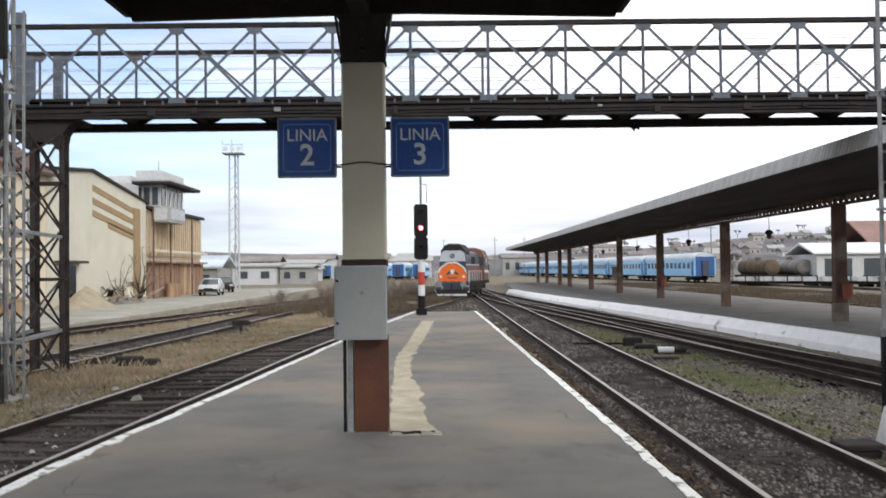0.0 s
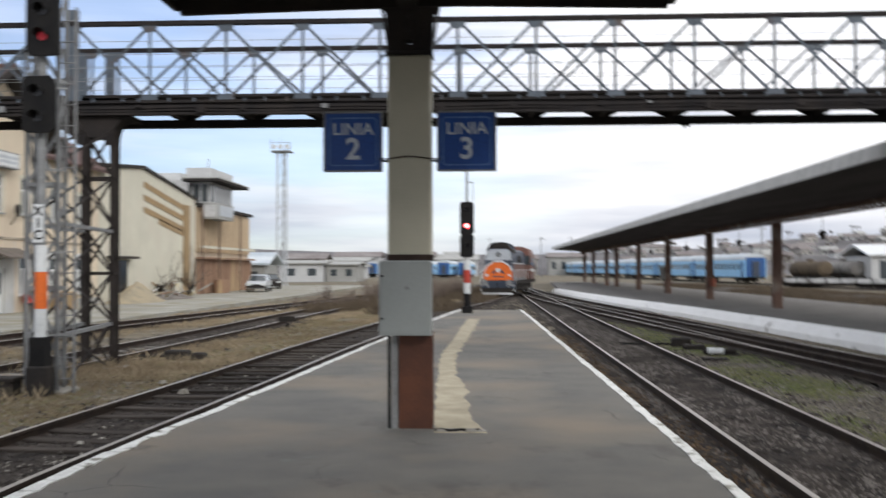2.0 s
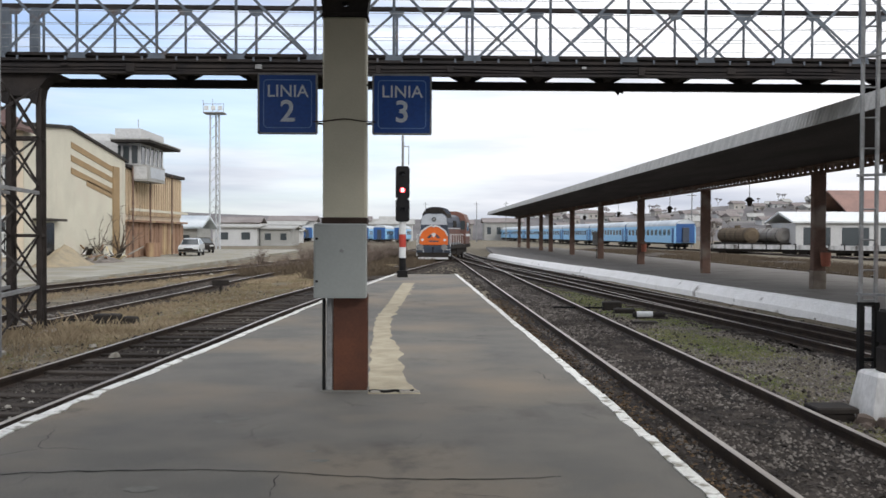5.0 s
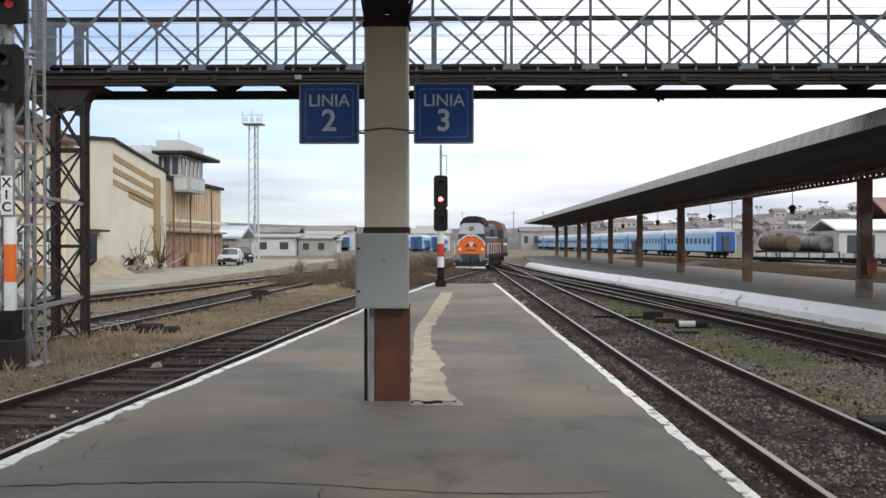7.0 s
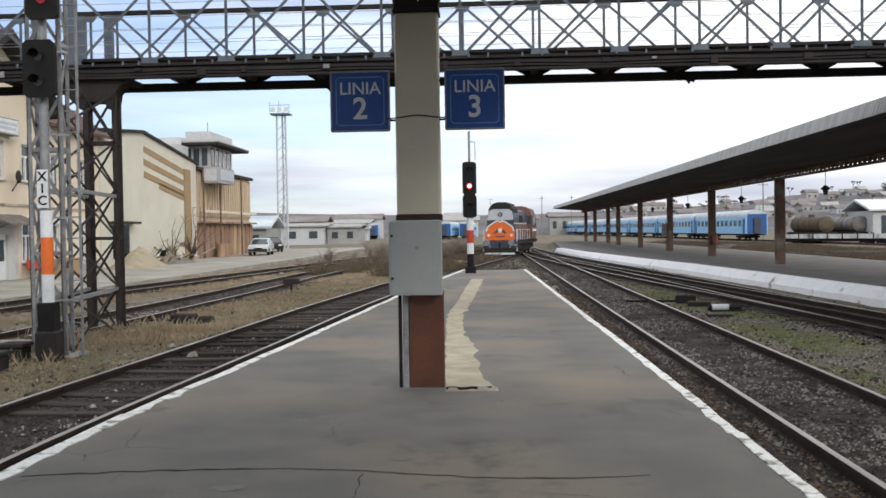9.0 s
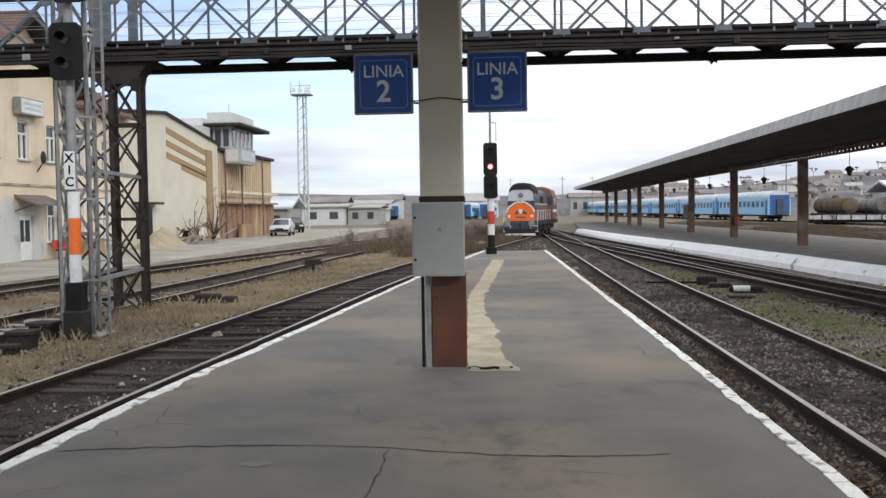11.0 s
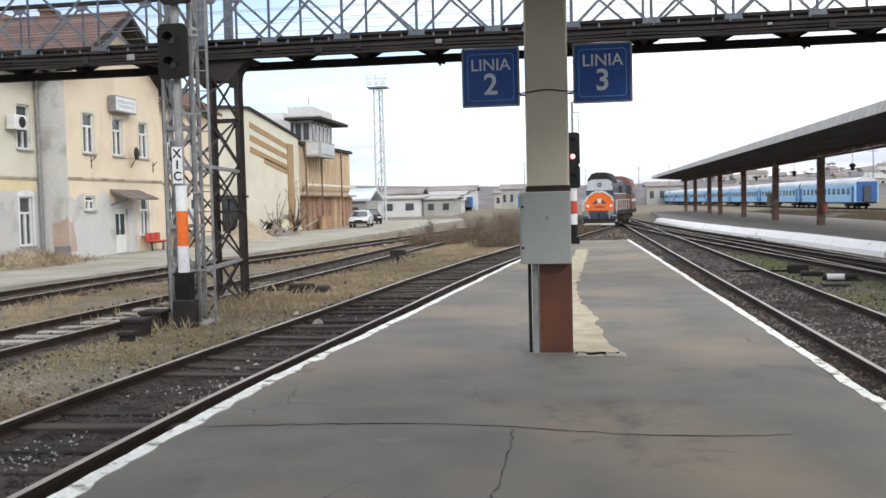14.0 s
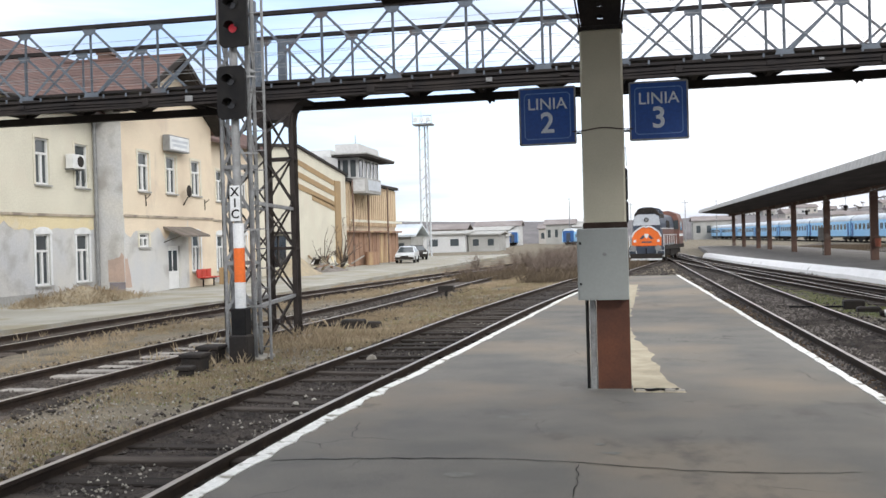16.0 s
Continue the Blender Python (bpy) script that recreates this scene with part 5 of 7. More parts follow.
for h in up_f:
    window(house, RX, *h)
for h in lo_f:
    window(house, RX, *h, arch=True)
d = part("door", Shape().box(FX - 0.2, FX - 0.12, 38.95, 40.15, P1Z + 0.02, 1.72), "pvc_door", house, "white door with two dark panes")
for a, b in ((39.08, 39.48), (39.6, 40.0)):
    part("pane", Shape().box(FX - 0.125, FX - 0.112, a, b, 0.55, 1.5), "glass", d)
part("handle", Shape().beam((FX - 0.1, 39.53, 0.6), (FX - 0.1, 39.53, 0.78), 0.03), "galv", d)
rag = [(FX - 0.75, 0.26)] + [(FX - 0.75 + 0.09 * k, 1.2 + 0.28 * noise.noise((k * 0.5, 3, 2)) + 0.02 * k) for k in range(9)] + [(FX, 0.26)]
part("plaster_patch", Shape().prism(rag, 35.062, 35.069, "y"), "plaster_pink", house, "bare pinkish patch low on the wall")
rag = [(35.1, 0.0)] + [(35.1 + 0.07 * k, 1.3 + 0.25 * noise.noise((k * 0.5, 8, 2)) - 0.02 * k * k) for k in range(8)] + [(35.62, 0.0)]
part("plaster_patch", Shape().prism(rag, FX + 0.002, FX + 0.006, "x"), "plaster_pink", house)
aw = Shape().prism([(FX + 0.0, 2.62), (FX + 1.0, 2.2), (FX + 1.0, 2.12), (FX, 2.52)], 38.5, 41.3, "y")
part("awning", aw, "batten", house, "weathered sloping door canopy")
part("awning_stay", Shape().beam((FX, 38.6, 1.9), (FX + 0.9, 38.6, 2.2), 0.05), "wood_dark", house)
# roofs
def tiled(a, b, n=12, step=0.022):
    """The stepped upper line of overlapping tile courses from eave a to ridge b."""
    out = []
    for k in range(n):
        p = (a[0] + (b[0] - a[0]) * k / n, a[1] + (b[1] - a[1]) * k / n)
        q = (a[0] + (b[0] - a[0]) * (k + 1) / n, a[1] + (b[1] - a[1]) * (k + 1) / n)
        out += [(p[0], p[1] + step), (q[0], q[1])]
    return out


part("roof", Shape().prism([(RX + 0.55, 7.2), (RX - 5.0, 10.9), (RX - 10.5, 7.2), (RX - 10.5, 7.35)] + [(RX - 5.0, 11.15)] + tiled((RX + 0.55, 7.35), (RX - 5.0, 11.1), 18)[::-1], 19, 54, "y"), "rooftile", house, "dull red tiled roof")
part("cross_roof", Shape().prism([(34.4, 7.38), (39.5, 10.35), (44.5, 7.38)] + tiled((44.5, 7.52), (39.5, 10.55), 16) + tiled((34.4, 7.52), (39.5, 10.55), 16)[::-1], FX + 0.75, RX - 5, "x"), "rooftile", house, "dull red tiled gable roof")
part("ridge_tile", Shape().tube((FX + 0.78, 39.5, 10.55), (RX - 5, 39.5, 10.55), 0.11, n=8), "rooftile", house)
part("soffit", Shape().prism([(34.5, 7.3), (39.5, 10.22), (44.4, 7.3), (44.4, 7.35), (39.5, 10.3), (34.5, 7.35)], FX + 0.002, FX + 0.74, "x"), "eave", house)
part("barge_board", Shape().prism([(34.3, 7.27), (39.5, 10.35), (44.6, 7.27), (44.6, 7.56), (39.5, 10.6), (34.3, 7.56)], FX + 0.76, FX + 0.82, "x"), "eave", house)
part("chimney", Shape().block(-24.7, -24.1, 39.5, 40.2, 9.2, 10.85, 0.03).block(-24.76, -24.04, 39.44, 40.26, 10.85, 10.97, 0.02), "rustcol", house, "brick chimney")
rag = [(35.15, 2.99)] + [(35.15 + k * 0.24, 2.35 + 0.5 * noise.noise((k * 0.3, 7, 6)) + random.uniform(-0.05, 0.05)) for k in range(25)] + [(40.95, 2.99)]
part("plaster_patch", Shape().prism(rag, FX + 0.002, FX + 0.006, "x"), "plaster_warm", house, "remaining peach plaster above grey render")
part("gutter", Shape().tube((RX + 0.6, 19, 7.22), (RX + 0.6, 35.2, 7.22), 0.08, n=8), "eave", house)
part("downpipe", Shape().tube((RX + 0.12, 34.85, P1Z), (RX + 0.12, 34.85, 7.2), 0.08, n=10), "galv", house, "grey metal downpipe")
part("downpipe_foot", Shape().block(RX + 0.02, RX + 0.5, 34.6, 35.05, P1Z, P1Z + 0.25, 0.02), "frame_dark", house)
back = Shape().box(RX - 10.4, RX - 10.0, 20, 53, P1Z, 7.3).box(RX - 10, RX - 0.4, 20, 20.4, P1Z, 7.3).box(RX - 10, RX - 0.4, 52.6, 53, P1Z, 7.6)
part("rear_wall", back, "plaster", house)
ac = thing("air_conditioner", "white outdoor air conditioning unit on the upper wall", "air conditioner", (RX, 33.2, 5.2))
part("casing", Shape().block(0.08, 0.42, -0.42, 0.42, -0.28, 0.28, 0.02), "pvc", ac)
part("fan_grille", Shape().tube((0.42, 0.1, 0), (0.435, 0.1, 0), 0.22, n=18), "frame_dark", ac)
part("bracket", Shape().box(0.0, 0.4, -0.35, -0.31, -0.34, -0.28).box(0.0, 0.4, 0.31, 0.35, -0.34, -0.28), "galv", ac)
hs = thing("station_name_sign", "white light box sign with faded writing on the gable wall", "sign", (FX, 39.6, 6.45))
part("casing", Shape().block(0.05, 0.4, -1.0, 1.0, -0.36, 0.36, 0.02), "galv", hs)
part("face", Shape().box(0.4, 0.41, -0.94, 0.94, -0.3, 0.3), "white", hs)
part("writing_bar", Shape().box(0.41, 0.415, -0.8, 0.8, 0.04, 0.16), "loco_white", hs)
part("writing_bar", Shape().box(0.41, 0.415, -0.7, 0.7, -0.16, -0.04), "loco_white", hs)
dish = thing("satellite_dish", "small dark satellite dish on the house wall", "satellite dish", (FX, 40.6, 4.15))
rim = Shape()
n = 16
rim.add([(0.4, 0, 0)] + [(0.32, 0.18 * math.cos(2 * math.pi * i / n) * 1.6, 0.15 + 0.3 * math.sin(2 * math.pi * i / n)) for i in range(n)] + [(0.42, 0, 0.13)], [(n + 1, 1 + i, 1 + (i + 1) % n) for i in range(n)] + [(0, 1 + (i + 1) % n, 1 + i) for i in range(n)])
part("reflector", rim, "frame_dark", dish)
part("arm", Shape().beam((0, 0, -0.5), (0.36, 0, 0.05), 0.04), "black", dish)
for y in (37.0, 42.9):
    lampb = thing("wall_bracket", "small dark iron bracket on the plaster wall", "bracket", (FX, y, 3.7))
    part("arm", Shape().beam((0, 0, 0.1), (0.25, 0, 0.3), 0.03).beam((0.02, 0, -0.2), (0.02, 0, 0.3), 0.03), "black", lampb)
bench = thing("platform_bench", "row of red plastic seats before the station wall", "bench", (-20.6, 42.0, P1Z))
for k in range(3):
    st = part("seat", Shape().block(-0.2, 0.25, -0.75 + 0.55 * k, -0.3 + 0.55 * k, 0.42, 0.47, 0.01), "red", bench)
    part("backrest", Shape().block(-0.26, -0.2, -0.75 + 0.55 * k, -0.3 + 0.55 * k, 0.47, 0.85, 0.01), "red", st)
part("frame", Shape().box(-0.02, 0.04, -0.85, 0.9, 0.36, 0.42).box(-0.02, 0.04, -0.6, -0.55, 0, 0.36).box(-0.02, 0.04, 0.6, 0.65, 0, 0.36), "black", bench)
pl = thing("planter", "brown concrete planter beside the bench", "planter", (-20.5, 44.6, P1Z))
part("box", Shape().block(-0.4, 0.4, -0.7, 0.7, 0, 0.85, 0.03), "stripe", pl)


def mound(name, label, x, y, rx, ry, h, mat, seed, cat="heap"):
    s = Shape()
    n, m = 26, 9
    v = [(x, y, P1Z + h)]
    for j in range(1, m + 1):
        for i in range(n):
            a, r = 2 * math.pi * i / n, j / m
            k = 1 + 0.25 * noise.noise((math.cos(a) * 1.5, math.sin(a) * 1.5, seed))
            z = P1Z + h * (1 - r) ** 1.2 * (1 + 0.35 * noise.noise((x + r * 3 * math.cos(a), r * 3 * math.sin(a), seed))) - (0.03 if j == m else 0)
            v.append((x + rx * r * k * math.cos(a), y + ry * r * k * math.sin(a), z))
    f = [(0, 1 + i, 1 + (i + 1) % n) for i in range(n)]
    for j in range(m - 1):
        f += [(1 + j * n + i, 1 + (j + 1) * n + i, 1 + (j + 1) * n + (i + 1) % n, 1 + j * n + (i + 1) % n) for i in range(n)]
    s.add(v, f)
    return solid(name, s, mat, label, cat, smooth=True)


mound("rubble_heap", "low heap of pale sand and rubble on the platform", -20.6, 31.0, 1.3, 3.4, 0.6, "sandheap", 1)
mound("sand_heap", "heap of yellow building sand on the platform", -20.6, 54.5, 1.5, 3.2, 1.25, "sandheap", 5)
mound("debris_heap", "heap of broken boards and rubble on the platform", -20.8, 61.0, 1.3, 3.2, 0.6, "rubble", 9)
random.seed(31)
for k in range(34):
    a = Vector((-20.8 + random.uniform(-1.1, 1.1), 61.5 + random.uniform(-3.4, 3.4), P1Z + random.uniform(0.05, 0.5)))
    b = a + Vector((random.uniform(-0.9, 0.9), random.uniform(-0.9, 0.9), random.uniform(0.0, 0.8)))
    solid("scrap_board", Shape().beam(a, b, random.uniform(0.1, 0.35), 0.05), random.choice(["white_dirty", "wood_dark", "sandheap", "rustwall", "concrete", "plaster_yellow"]), "loose broken board on the debris heap", "board", group="scrap boards")

hall = thing("striped_hall", "cream rendered hall with slanting brown stripes on its wall", "building")
HX = -22.3
prof = [(53.1, P1Z), (71.3, P1Z), (71.3, 7.05), (60.0, 8.3), (53.1, 7.7)]
part("wall", Shape().prism(prof, HX - 0.4, HX, "x"), "plaster", hall, "cream rendered wall")
part("end_wall", Shape().box(HX - 14, HX - 0.4, 53.1, 53.5, P1Z, 7.6), "plaster", hall)
part("roof", Shape().prism([(53.0, 7.62), (60.0, 8.25), (71.5, 7.0), (71.5, 7.15), (60.0, 8.45), (53.0, 7.85)], HX - 14, HX + 0.15, "x"), "eave", hall, "dark flat roof edge")
for (ya, za), (yb, zb) in (((60.2, 7.25), (68.4, 6.2)), ((60.2, 6.4), (68.4, 5.4)), ((60.2, 5.6), (68.4, 4.6)), ((63.0, 4.95), (68.2, 4.3))):
    w = 0.2
    part("stripe", Shape().prism([(ya, za - w), (yb, zb - w), (yb, zb + w), (ya, za + w)], HX + 0.002, HX + 0.03, "x"), "stripe", hall, "brown painted band")
part("pilaster", Shape().box(HX + 0.003, HX + 0.09, 68.3, 69.7, P1Z, 6.45), "stripe", hall, "brown pilaster")
# dark sheet laid on the wall where the opening's inside is in shade
part("dark_opening", Shape().box(HX + 0.002, HX + 0.03, 54.8, 57.4, 0.2, 2.2), "lens", hall, "unglazed opening, a dark sheet standing for the shade inside")
part("opening_frame", Shape().box(HX + 0.03, HX + 0.07, 55.9, 56.05, 0.2, 2.2), "wood_dark", hall)
part("lintel", Shape().box(HX, HX + 0.6, 54.2, 58.0, 2.3, 2.45), "wood_dark", hall)
part("rear", Shape().box(HX - 14, HX - 13.6, 53.5, 71.3, P1Z, 7), "plaster", hall)
vine = thing("bare_creeper", "leafless creeper climbing the hall wall", "climbing plant", (HX + 0.06, 69.8, P1Z))
random.seed(9)


def twigs(parent, n, height, spread, r=0.05, name="stem", up=0.8):
    fine = Shape()
    for k in range(n):
        p = Vector((0, random.uniform(-0.6, 0.6), 0))
        d = Vector((random.uniform(-0.1, 0.25), random.uniform(-1, 1) * spread, up)).normalized()
        s = Shape()
        seg = height / 7
        for i in range(7):
            q = p + d * seg
            s.tube(p, q, r * (1 - i / 8), r * (1 - (i + 1) / 8), 5)
            p = q
            d = (d + Vector((random.uniform(-0.06, 0.06), random.uniform(-0.5, 0.5), random.uniform(-0.35, 0.2)))).normalized()
            if random.random() < 0.6:
                e = p + Vector((random.uniform(0, 0.2), random.uniform(-0.7, 0.7), random.uniform(-0.2, 0.6)))
                fine.tube(p, e, r * 0.4, r * 0.15, 4)
        part(name, s, "creeper", parent)
    tagged(part("crown", fine, "creeper", parent), kind="stuff")


twigs(vine, 16, 4.4, 1.1)
vine2 = thing("bare_creeper", "leafless creeper climbing the hall wall", "climbing plant", (HX + 0.06, 65.0, P1Z))
twigs(vine2, 11, 3.6, 1.5)

tower = thing("control_tower_building", "brown clad railway control building with glazed upper cabin and balcony", "building")
TX = -22.3
part("lower_wall", Shape().box(TX - 8, TX, 71.5, 88.0, P1Z, 2.5), "rustwall", tower, "rust stained lower cladding")
part("upper_wall", Shape().box(TX - 8, TX - 0.25, 71.5, 88.5, 2.5, 6.6), "plaster_warm", tower)
part("parapet", Shape().box(TX - 8, TX + 0.15, 71.4, 88.7, 6.6, 6.85), "eave", tower)
part("balcony_slab", Shape().box(TX - 0.2, TX + 0.5, 71.3, 88.4, 2.45, 2.6), "rustwall", tower)
part("balcony_band", Shape().box(TX + 0.4, TX + 0.5, 71.3, 88.4, 3.3, 3.5), "plaster", tower, "cream balcony rail band")
for k in range(24):
    y = 71.8 + k * 0.7
    part("slat", Shape().box(TX - 0.24, TX - 0.08, y, y + 0.42, 3.0, 6.5), "slat", tower)
    if k % 2 == 0:
        part("fence_panel", Shape().box(TX + 0.002, TX + 0.1, y, y + 1.1, P1Z, 2.4), "rustwall", tower)
for y in (71.4, 76.0, 82.6):
    part("pipe", Shape().tube((TX + 0.55, y, P1Z), (TX + 0.55, y, 6.6), 0.07, n=8), "rustcol", tower)
part("cabin", Shape().box(-26.0, -22.02, 74.2, 80.4, 6.6, 8.7), "far_white", tower)
part("cabin_top", Shape().box(-24.0, -22.0, 74.2, 80.9, 8.95, 9.85), "far_white", tower, "pale parapet block")
part("rear_parapet", Shape().box(-29.0, -24.0, 73.0, 78.0, 7.0, 9.3), "far_white", tower, "pale parapet block")
part("cabin_roof", Shape().box(-24.3, -21.0, 73.2, 82.6, 8.7, 8.95), "eave", tower, "dark overhanging roof slab")
part("roof_edge", Shape().box(-24.3, -20.95, 73.15, 82.65, 8.88, 8.97), "grey_wall", tower)
part("cabin_balcony", Shape().box(-22.2, -21.0, 72.8, 77.6, 5.65, 6.9), "grey_wall", tower, "grey balcony box")
part("balcony_panel", Shape().box(-22.1, -21.1, 72.76, 72.8, 5.8, 6.75), "far_white", tower)
part("sign_panel", Shape().box(-21.0, -20.96, 73.4, 77.4, 5.9, 6.75), "loco_white", tower)
for k in range(5):
    y = 74.4 + k * 1.2
    part("cabin_window", Shape().box(-22.02, -21.97, y, y + 0.95, 7.1, 8.5), "glass", tower)
    part("mullion", Shape().box(-22.02, -21.92, y + 0.97, y + 1.17, 7.1, 8.6), "pvc", tower)
for k in range(3):
    part("cabin_window", Shape().box(-24.0 + k * 0.66, -23.55 + k * 0.66, 74.14, 74.2, 7.1, 8.5), "glass", tower)
part("antenna", Shape().tube((-23.0, 77, 9.85), (-23.0, 77, 10.9), 0.03, n=5), "galv", tower)
part("step_wall", Shape().box(-29, -23.4, 70.0, 73.0, 6.6, 8.5), "far_white", tower)
for k in range(2):
    barrel = thing("rusty_drum", "rusty brown drum standing by the cladding", "drum", (TX + 0.9, 75.0 + 1.0 * k, P1Z))
    part("body", Shape().tube((0, 0, 0), (0, 0, 1.1), 0.45, n=14), "rustwall", barrel)

fl = thing("floodlight_mast", "tall grey lattice floodlight mast with lamp platform", "light mast", (-24.4, 112, GROUND))
for x, y in ((-0.45, 0), (0.45, 0), (0, 0.7)):
    part("leg", Shape().tube((x * 1.35, y, 0), (x * 1.15, y, 16.3), 0.11, n=8), "galvw", fl)
for k in range(13):
    z = 0.6 + k * 1.25
    part("brace", Shape().beam((-0.5, 0, z), (0.5, 0, z + 1.1), 0.04), "galv", fl)
    part("brace", Shape().beam((0.5, 0, z), (0, 0.7, z + 1.1), 0.04), "galv", fl)
part("platform", Shape().box(-1.2, 1.2, -0.8, 1.0, 16.25, 16.4), "galv", fl)
part("railing", Shape().box(-1.2, 1.2, -0.8, -0.76, 17.3, 17.36).box(-1.2, -1.15, -0.8, -0.76, 16.4, 17.8).box(1.15, 1.2, -0.8, -0.76, 16.4, 17.4).box(-0.1, -0.05, -0.8, -0.76, 16.4, 17.9), "galv", fl)
for x in (-0.8, 0.0, 0.8):
    part("floodlight", Shape().block(x - 0.25, x + 0.25, -1.0, -0.7, 16.6, 17.1, 0.03), "white", fl)


def make_car(at, turn, paint="car"):
    c = thing("parked_car", "silver grey family car parked by the building", "car", at, turn)
    lower = [(-2.05, 0.3), (-2.14, 0.45), (-2.12, 0.66), (-1.95, 0.78), (-1.1, 0.92), (1.7, 0.98), (2.05, 0.94), (2.13, 0.7), (2.1, 0.4), (2.0, 0.3)]
    part("body", Shape().prism(lower, -0.83, 0.83, "x"), paint, c)
    v = [(sx * w, y, z) for sx in (-1, 1) for y, z, w in ((-1.15, 0.91, 0.8), (-0.42, 1.4, 0.62), (0.1, 1.47, 0.6), (0.9, 1.43, 0.62), (1.7, 0.98, 0.78))]
    part("cabin", Shape().add(v, [(0, 1, 6, 5), (1, 2, 7, 6), (2, 3, 8, 7), (3, 4, 9, 8), (4, 3, 2, 1, 0), (5, 6, 7, 8, 9), (0, 5, 9, 4)]), paint, c)
    part("windscreen", Shape().add([(-0.72, -1.12, 0.95), (0.72, -1.12, 0.95), (0.58, -0.46, 1.39), (-0.58, -0.46, 1.39), (-0.72, -1.1, 0.93), (0.72, -1.1, 0.93), (0.58, -0.44, 1.37), (-0.58, -0.44, 1.37)],
         [(0, 1, 2, 3), (7, 6, 5, 4), (0, 4, 5, 1), (1, 5, 6, 2), (2, 6, 7, 3), (3, 7, 4, 0)]), "glass", c)
    part("grille", Shape().box(-0.35, 0.35, -2.15, -2.1, 0.52, 0.66), "frame_dark", c)
    for sx in (-1, 1):
        part("side_window", Shape().add([(sx * 0.795, -0.85, 0.98), (sx * 0.795, 1.35, 1.0), (sx * 0.65, 0.85, 1.36), (sx * 0.65, -0.35, 1.36), (sx * 0.76, -0.85, 0.98), (sx * 0.76, 1.35, 1.0), (sx * 0.61, 0.85, 1.36), (sx * 0.61, -0.35, 1.36)], [(0, 1, 2, 3), (7, 6, 5, 4), (0, 4, 5, 1), (1, 5, 6, 2), (2, 6, 7, 3), (3, 7, 4, 0)]), "glass", c)
        part("headlight", Shape().box(sx * 0.55 - 0.18, sx * 0.55 + 0.18, -2.13, -2.09, 0.62, 0.76), "white", c)
        for y in (-1.3, 1.3):
            part("wheel", Shape().tube((sx * 0.68, y, 0.31), (sx * 0.86, y, 0.31), 0.31, n=16), "tyre", c)
    part("bumper", Shape().block(-0.8, 0.8, -2.18, -2.05, 0.35, 0.55, 0.02), "frame_dark", c)
    return c


make_car((-19.4, 80.0, P1Z), 6)
c2 = make_car((-21.2, 92.0, P1Z), 20, "frame_dark")
c2["label"] = "dark old car parked beyond the control building"


def shed(name, label, x0, x1, y0, y1, h, ridge, wall, roof, openings=3, base=GROUND, bay=(0.3, 0.4, 0.35, 0.75)):
    b = thing(name, label, "building")
    part("wall", Shape().box(x0, x1, y0, y1, base, base + h), wall, b)
    part("roof", Shape().prism([(y0 - 0.5, base + h), ((y0 + y1) / 2, base + ridge), (y1 + 0.5, base + h), (y1 + 0.5, base + h + 0.2), ((y0 + y1) / 2, base + ridge + 0.25), (y0 - 0.5, base + h + 0.2)], x0 - 0.6, x1 + 0.6, "x"), roof, b)
    for k in range(openings):
        w = (x1 - x0) / openings
        xa = x0 + w * (k + bay[0])
        # on the goods shed these sheets stand for open bays dark with shade
        part("window", Shape().box(xa, xa + w * bay[1], y0 - 0.04, y0, base + h * bay[2], base + h * bay[3]), "glass", b)
    return b


shed("storage_shed", "low white workshop building beyond the yard", -33, -26, 150, 160, 2.9, 3.3, "far_white", "grey_wall", 2)
shed("storage_shed", "low grey workshop building beyond the yard", -25.8, -20.8, 152, 162, 2.7, 3.1, "grey_wall", "grey_wall", 2)
shed("hut", "small white hut with a dark roof", -29.5, -25.2, 200, 204, 2.4, 3.0, "far_white", "grey_wall", 1)
shed("lean_to", "open roofed lean-to beside the control building", -27, -22, 93, 99, 2.5, 3.6, "grey_wall", "coach_roof", 2)
shed("far_building", "pale low building in the distance", -14, -2, 260, 275, 4.5, 6, "far_white", "grey_wall", 5)
shed("far_building", "pale low building in the distance", -52, -30, 240, 255, 4, 5, "far_wall", "grey_wall", 6)
shed("far_building", "pale low building in the distance", -26, -16, 285, 300, 4.5, 5.8, "far_wall", "far_roof", 4)
for x0, y0, w, h, m, rf in ((-62, 205, 14, 3.6, "far_white", "grey_wall"), (-47, 222, 9, 4.4, "far_wall", "far_roof"), (-40, 250, 12, 5.2, "far_white", "far_roof"), (-22, 262, 8, 5.4, "grey_wall", "far_roof"), (-12, 285, 7, 5.8, "far_wall", "grey_wall"), (8, 300, 9, 5.0, "far_wall", "far_roof"), (20, 290, 12, 5.5, "grey_wall", "far_roof")):
    shed("far_building", "low pale building on the far side of the yard", x0, x0 + w, y0, y0 + 8, h, h + 1.3, m, rf, 4)
# bays are dark sheets put on the wall for the shade inside
shed("goods_shed", "goods shed with a pale metal roof and dark bays", 44.8, 82, 110, 118, 3.5, 4.7, "far_white", "white", 8, bay=(0.2, 0.7, 0.02, 0.85))
shed("brick_building", "large building with a dull red roof behind the goods shed", 60.5, 86, 130, 142, 5.2, 8.4, "plaster_warm", "redroof", 6)


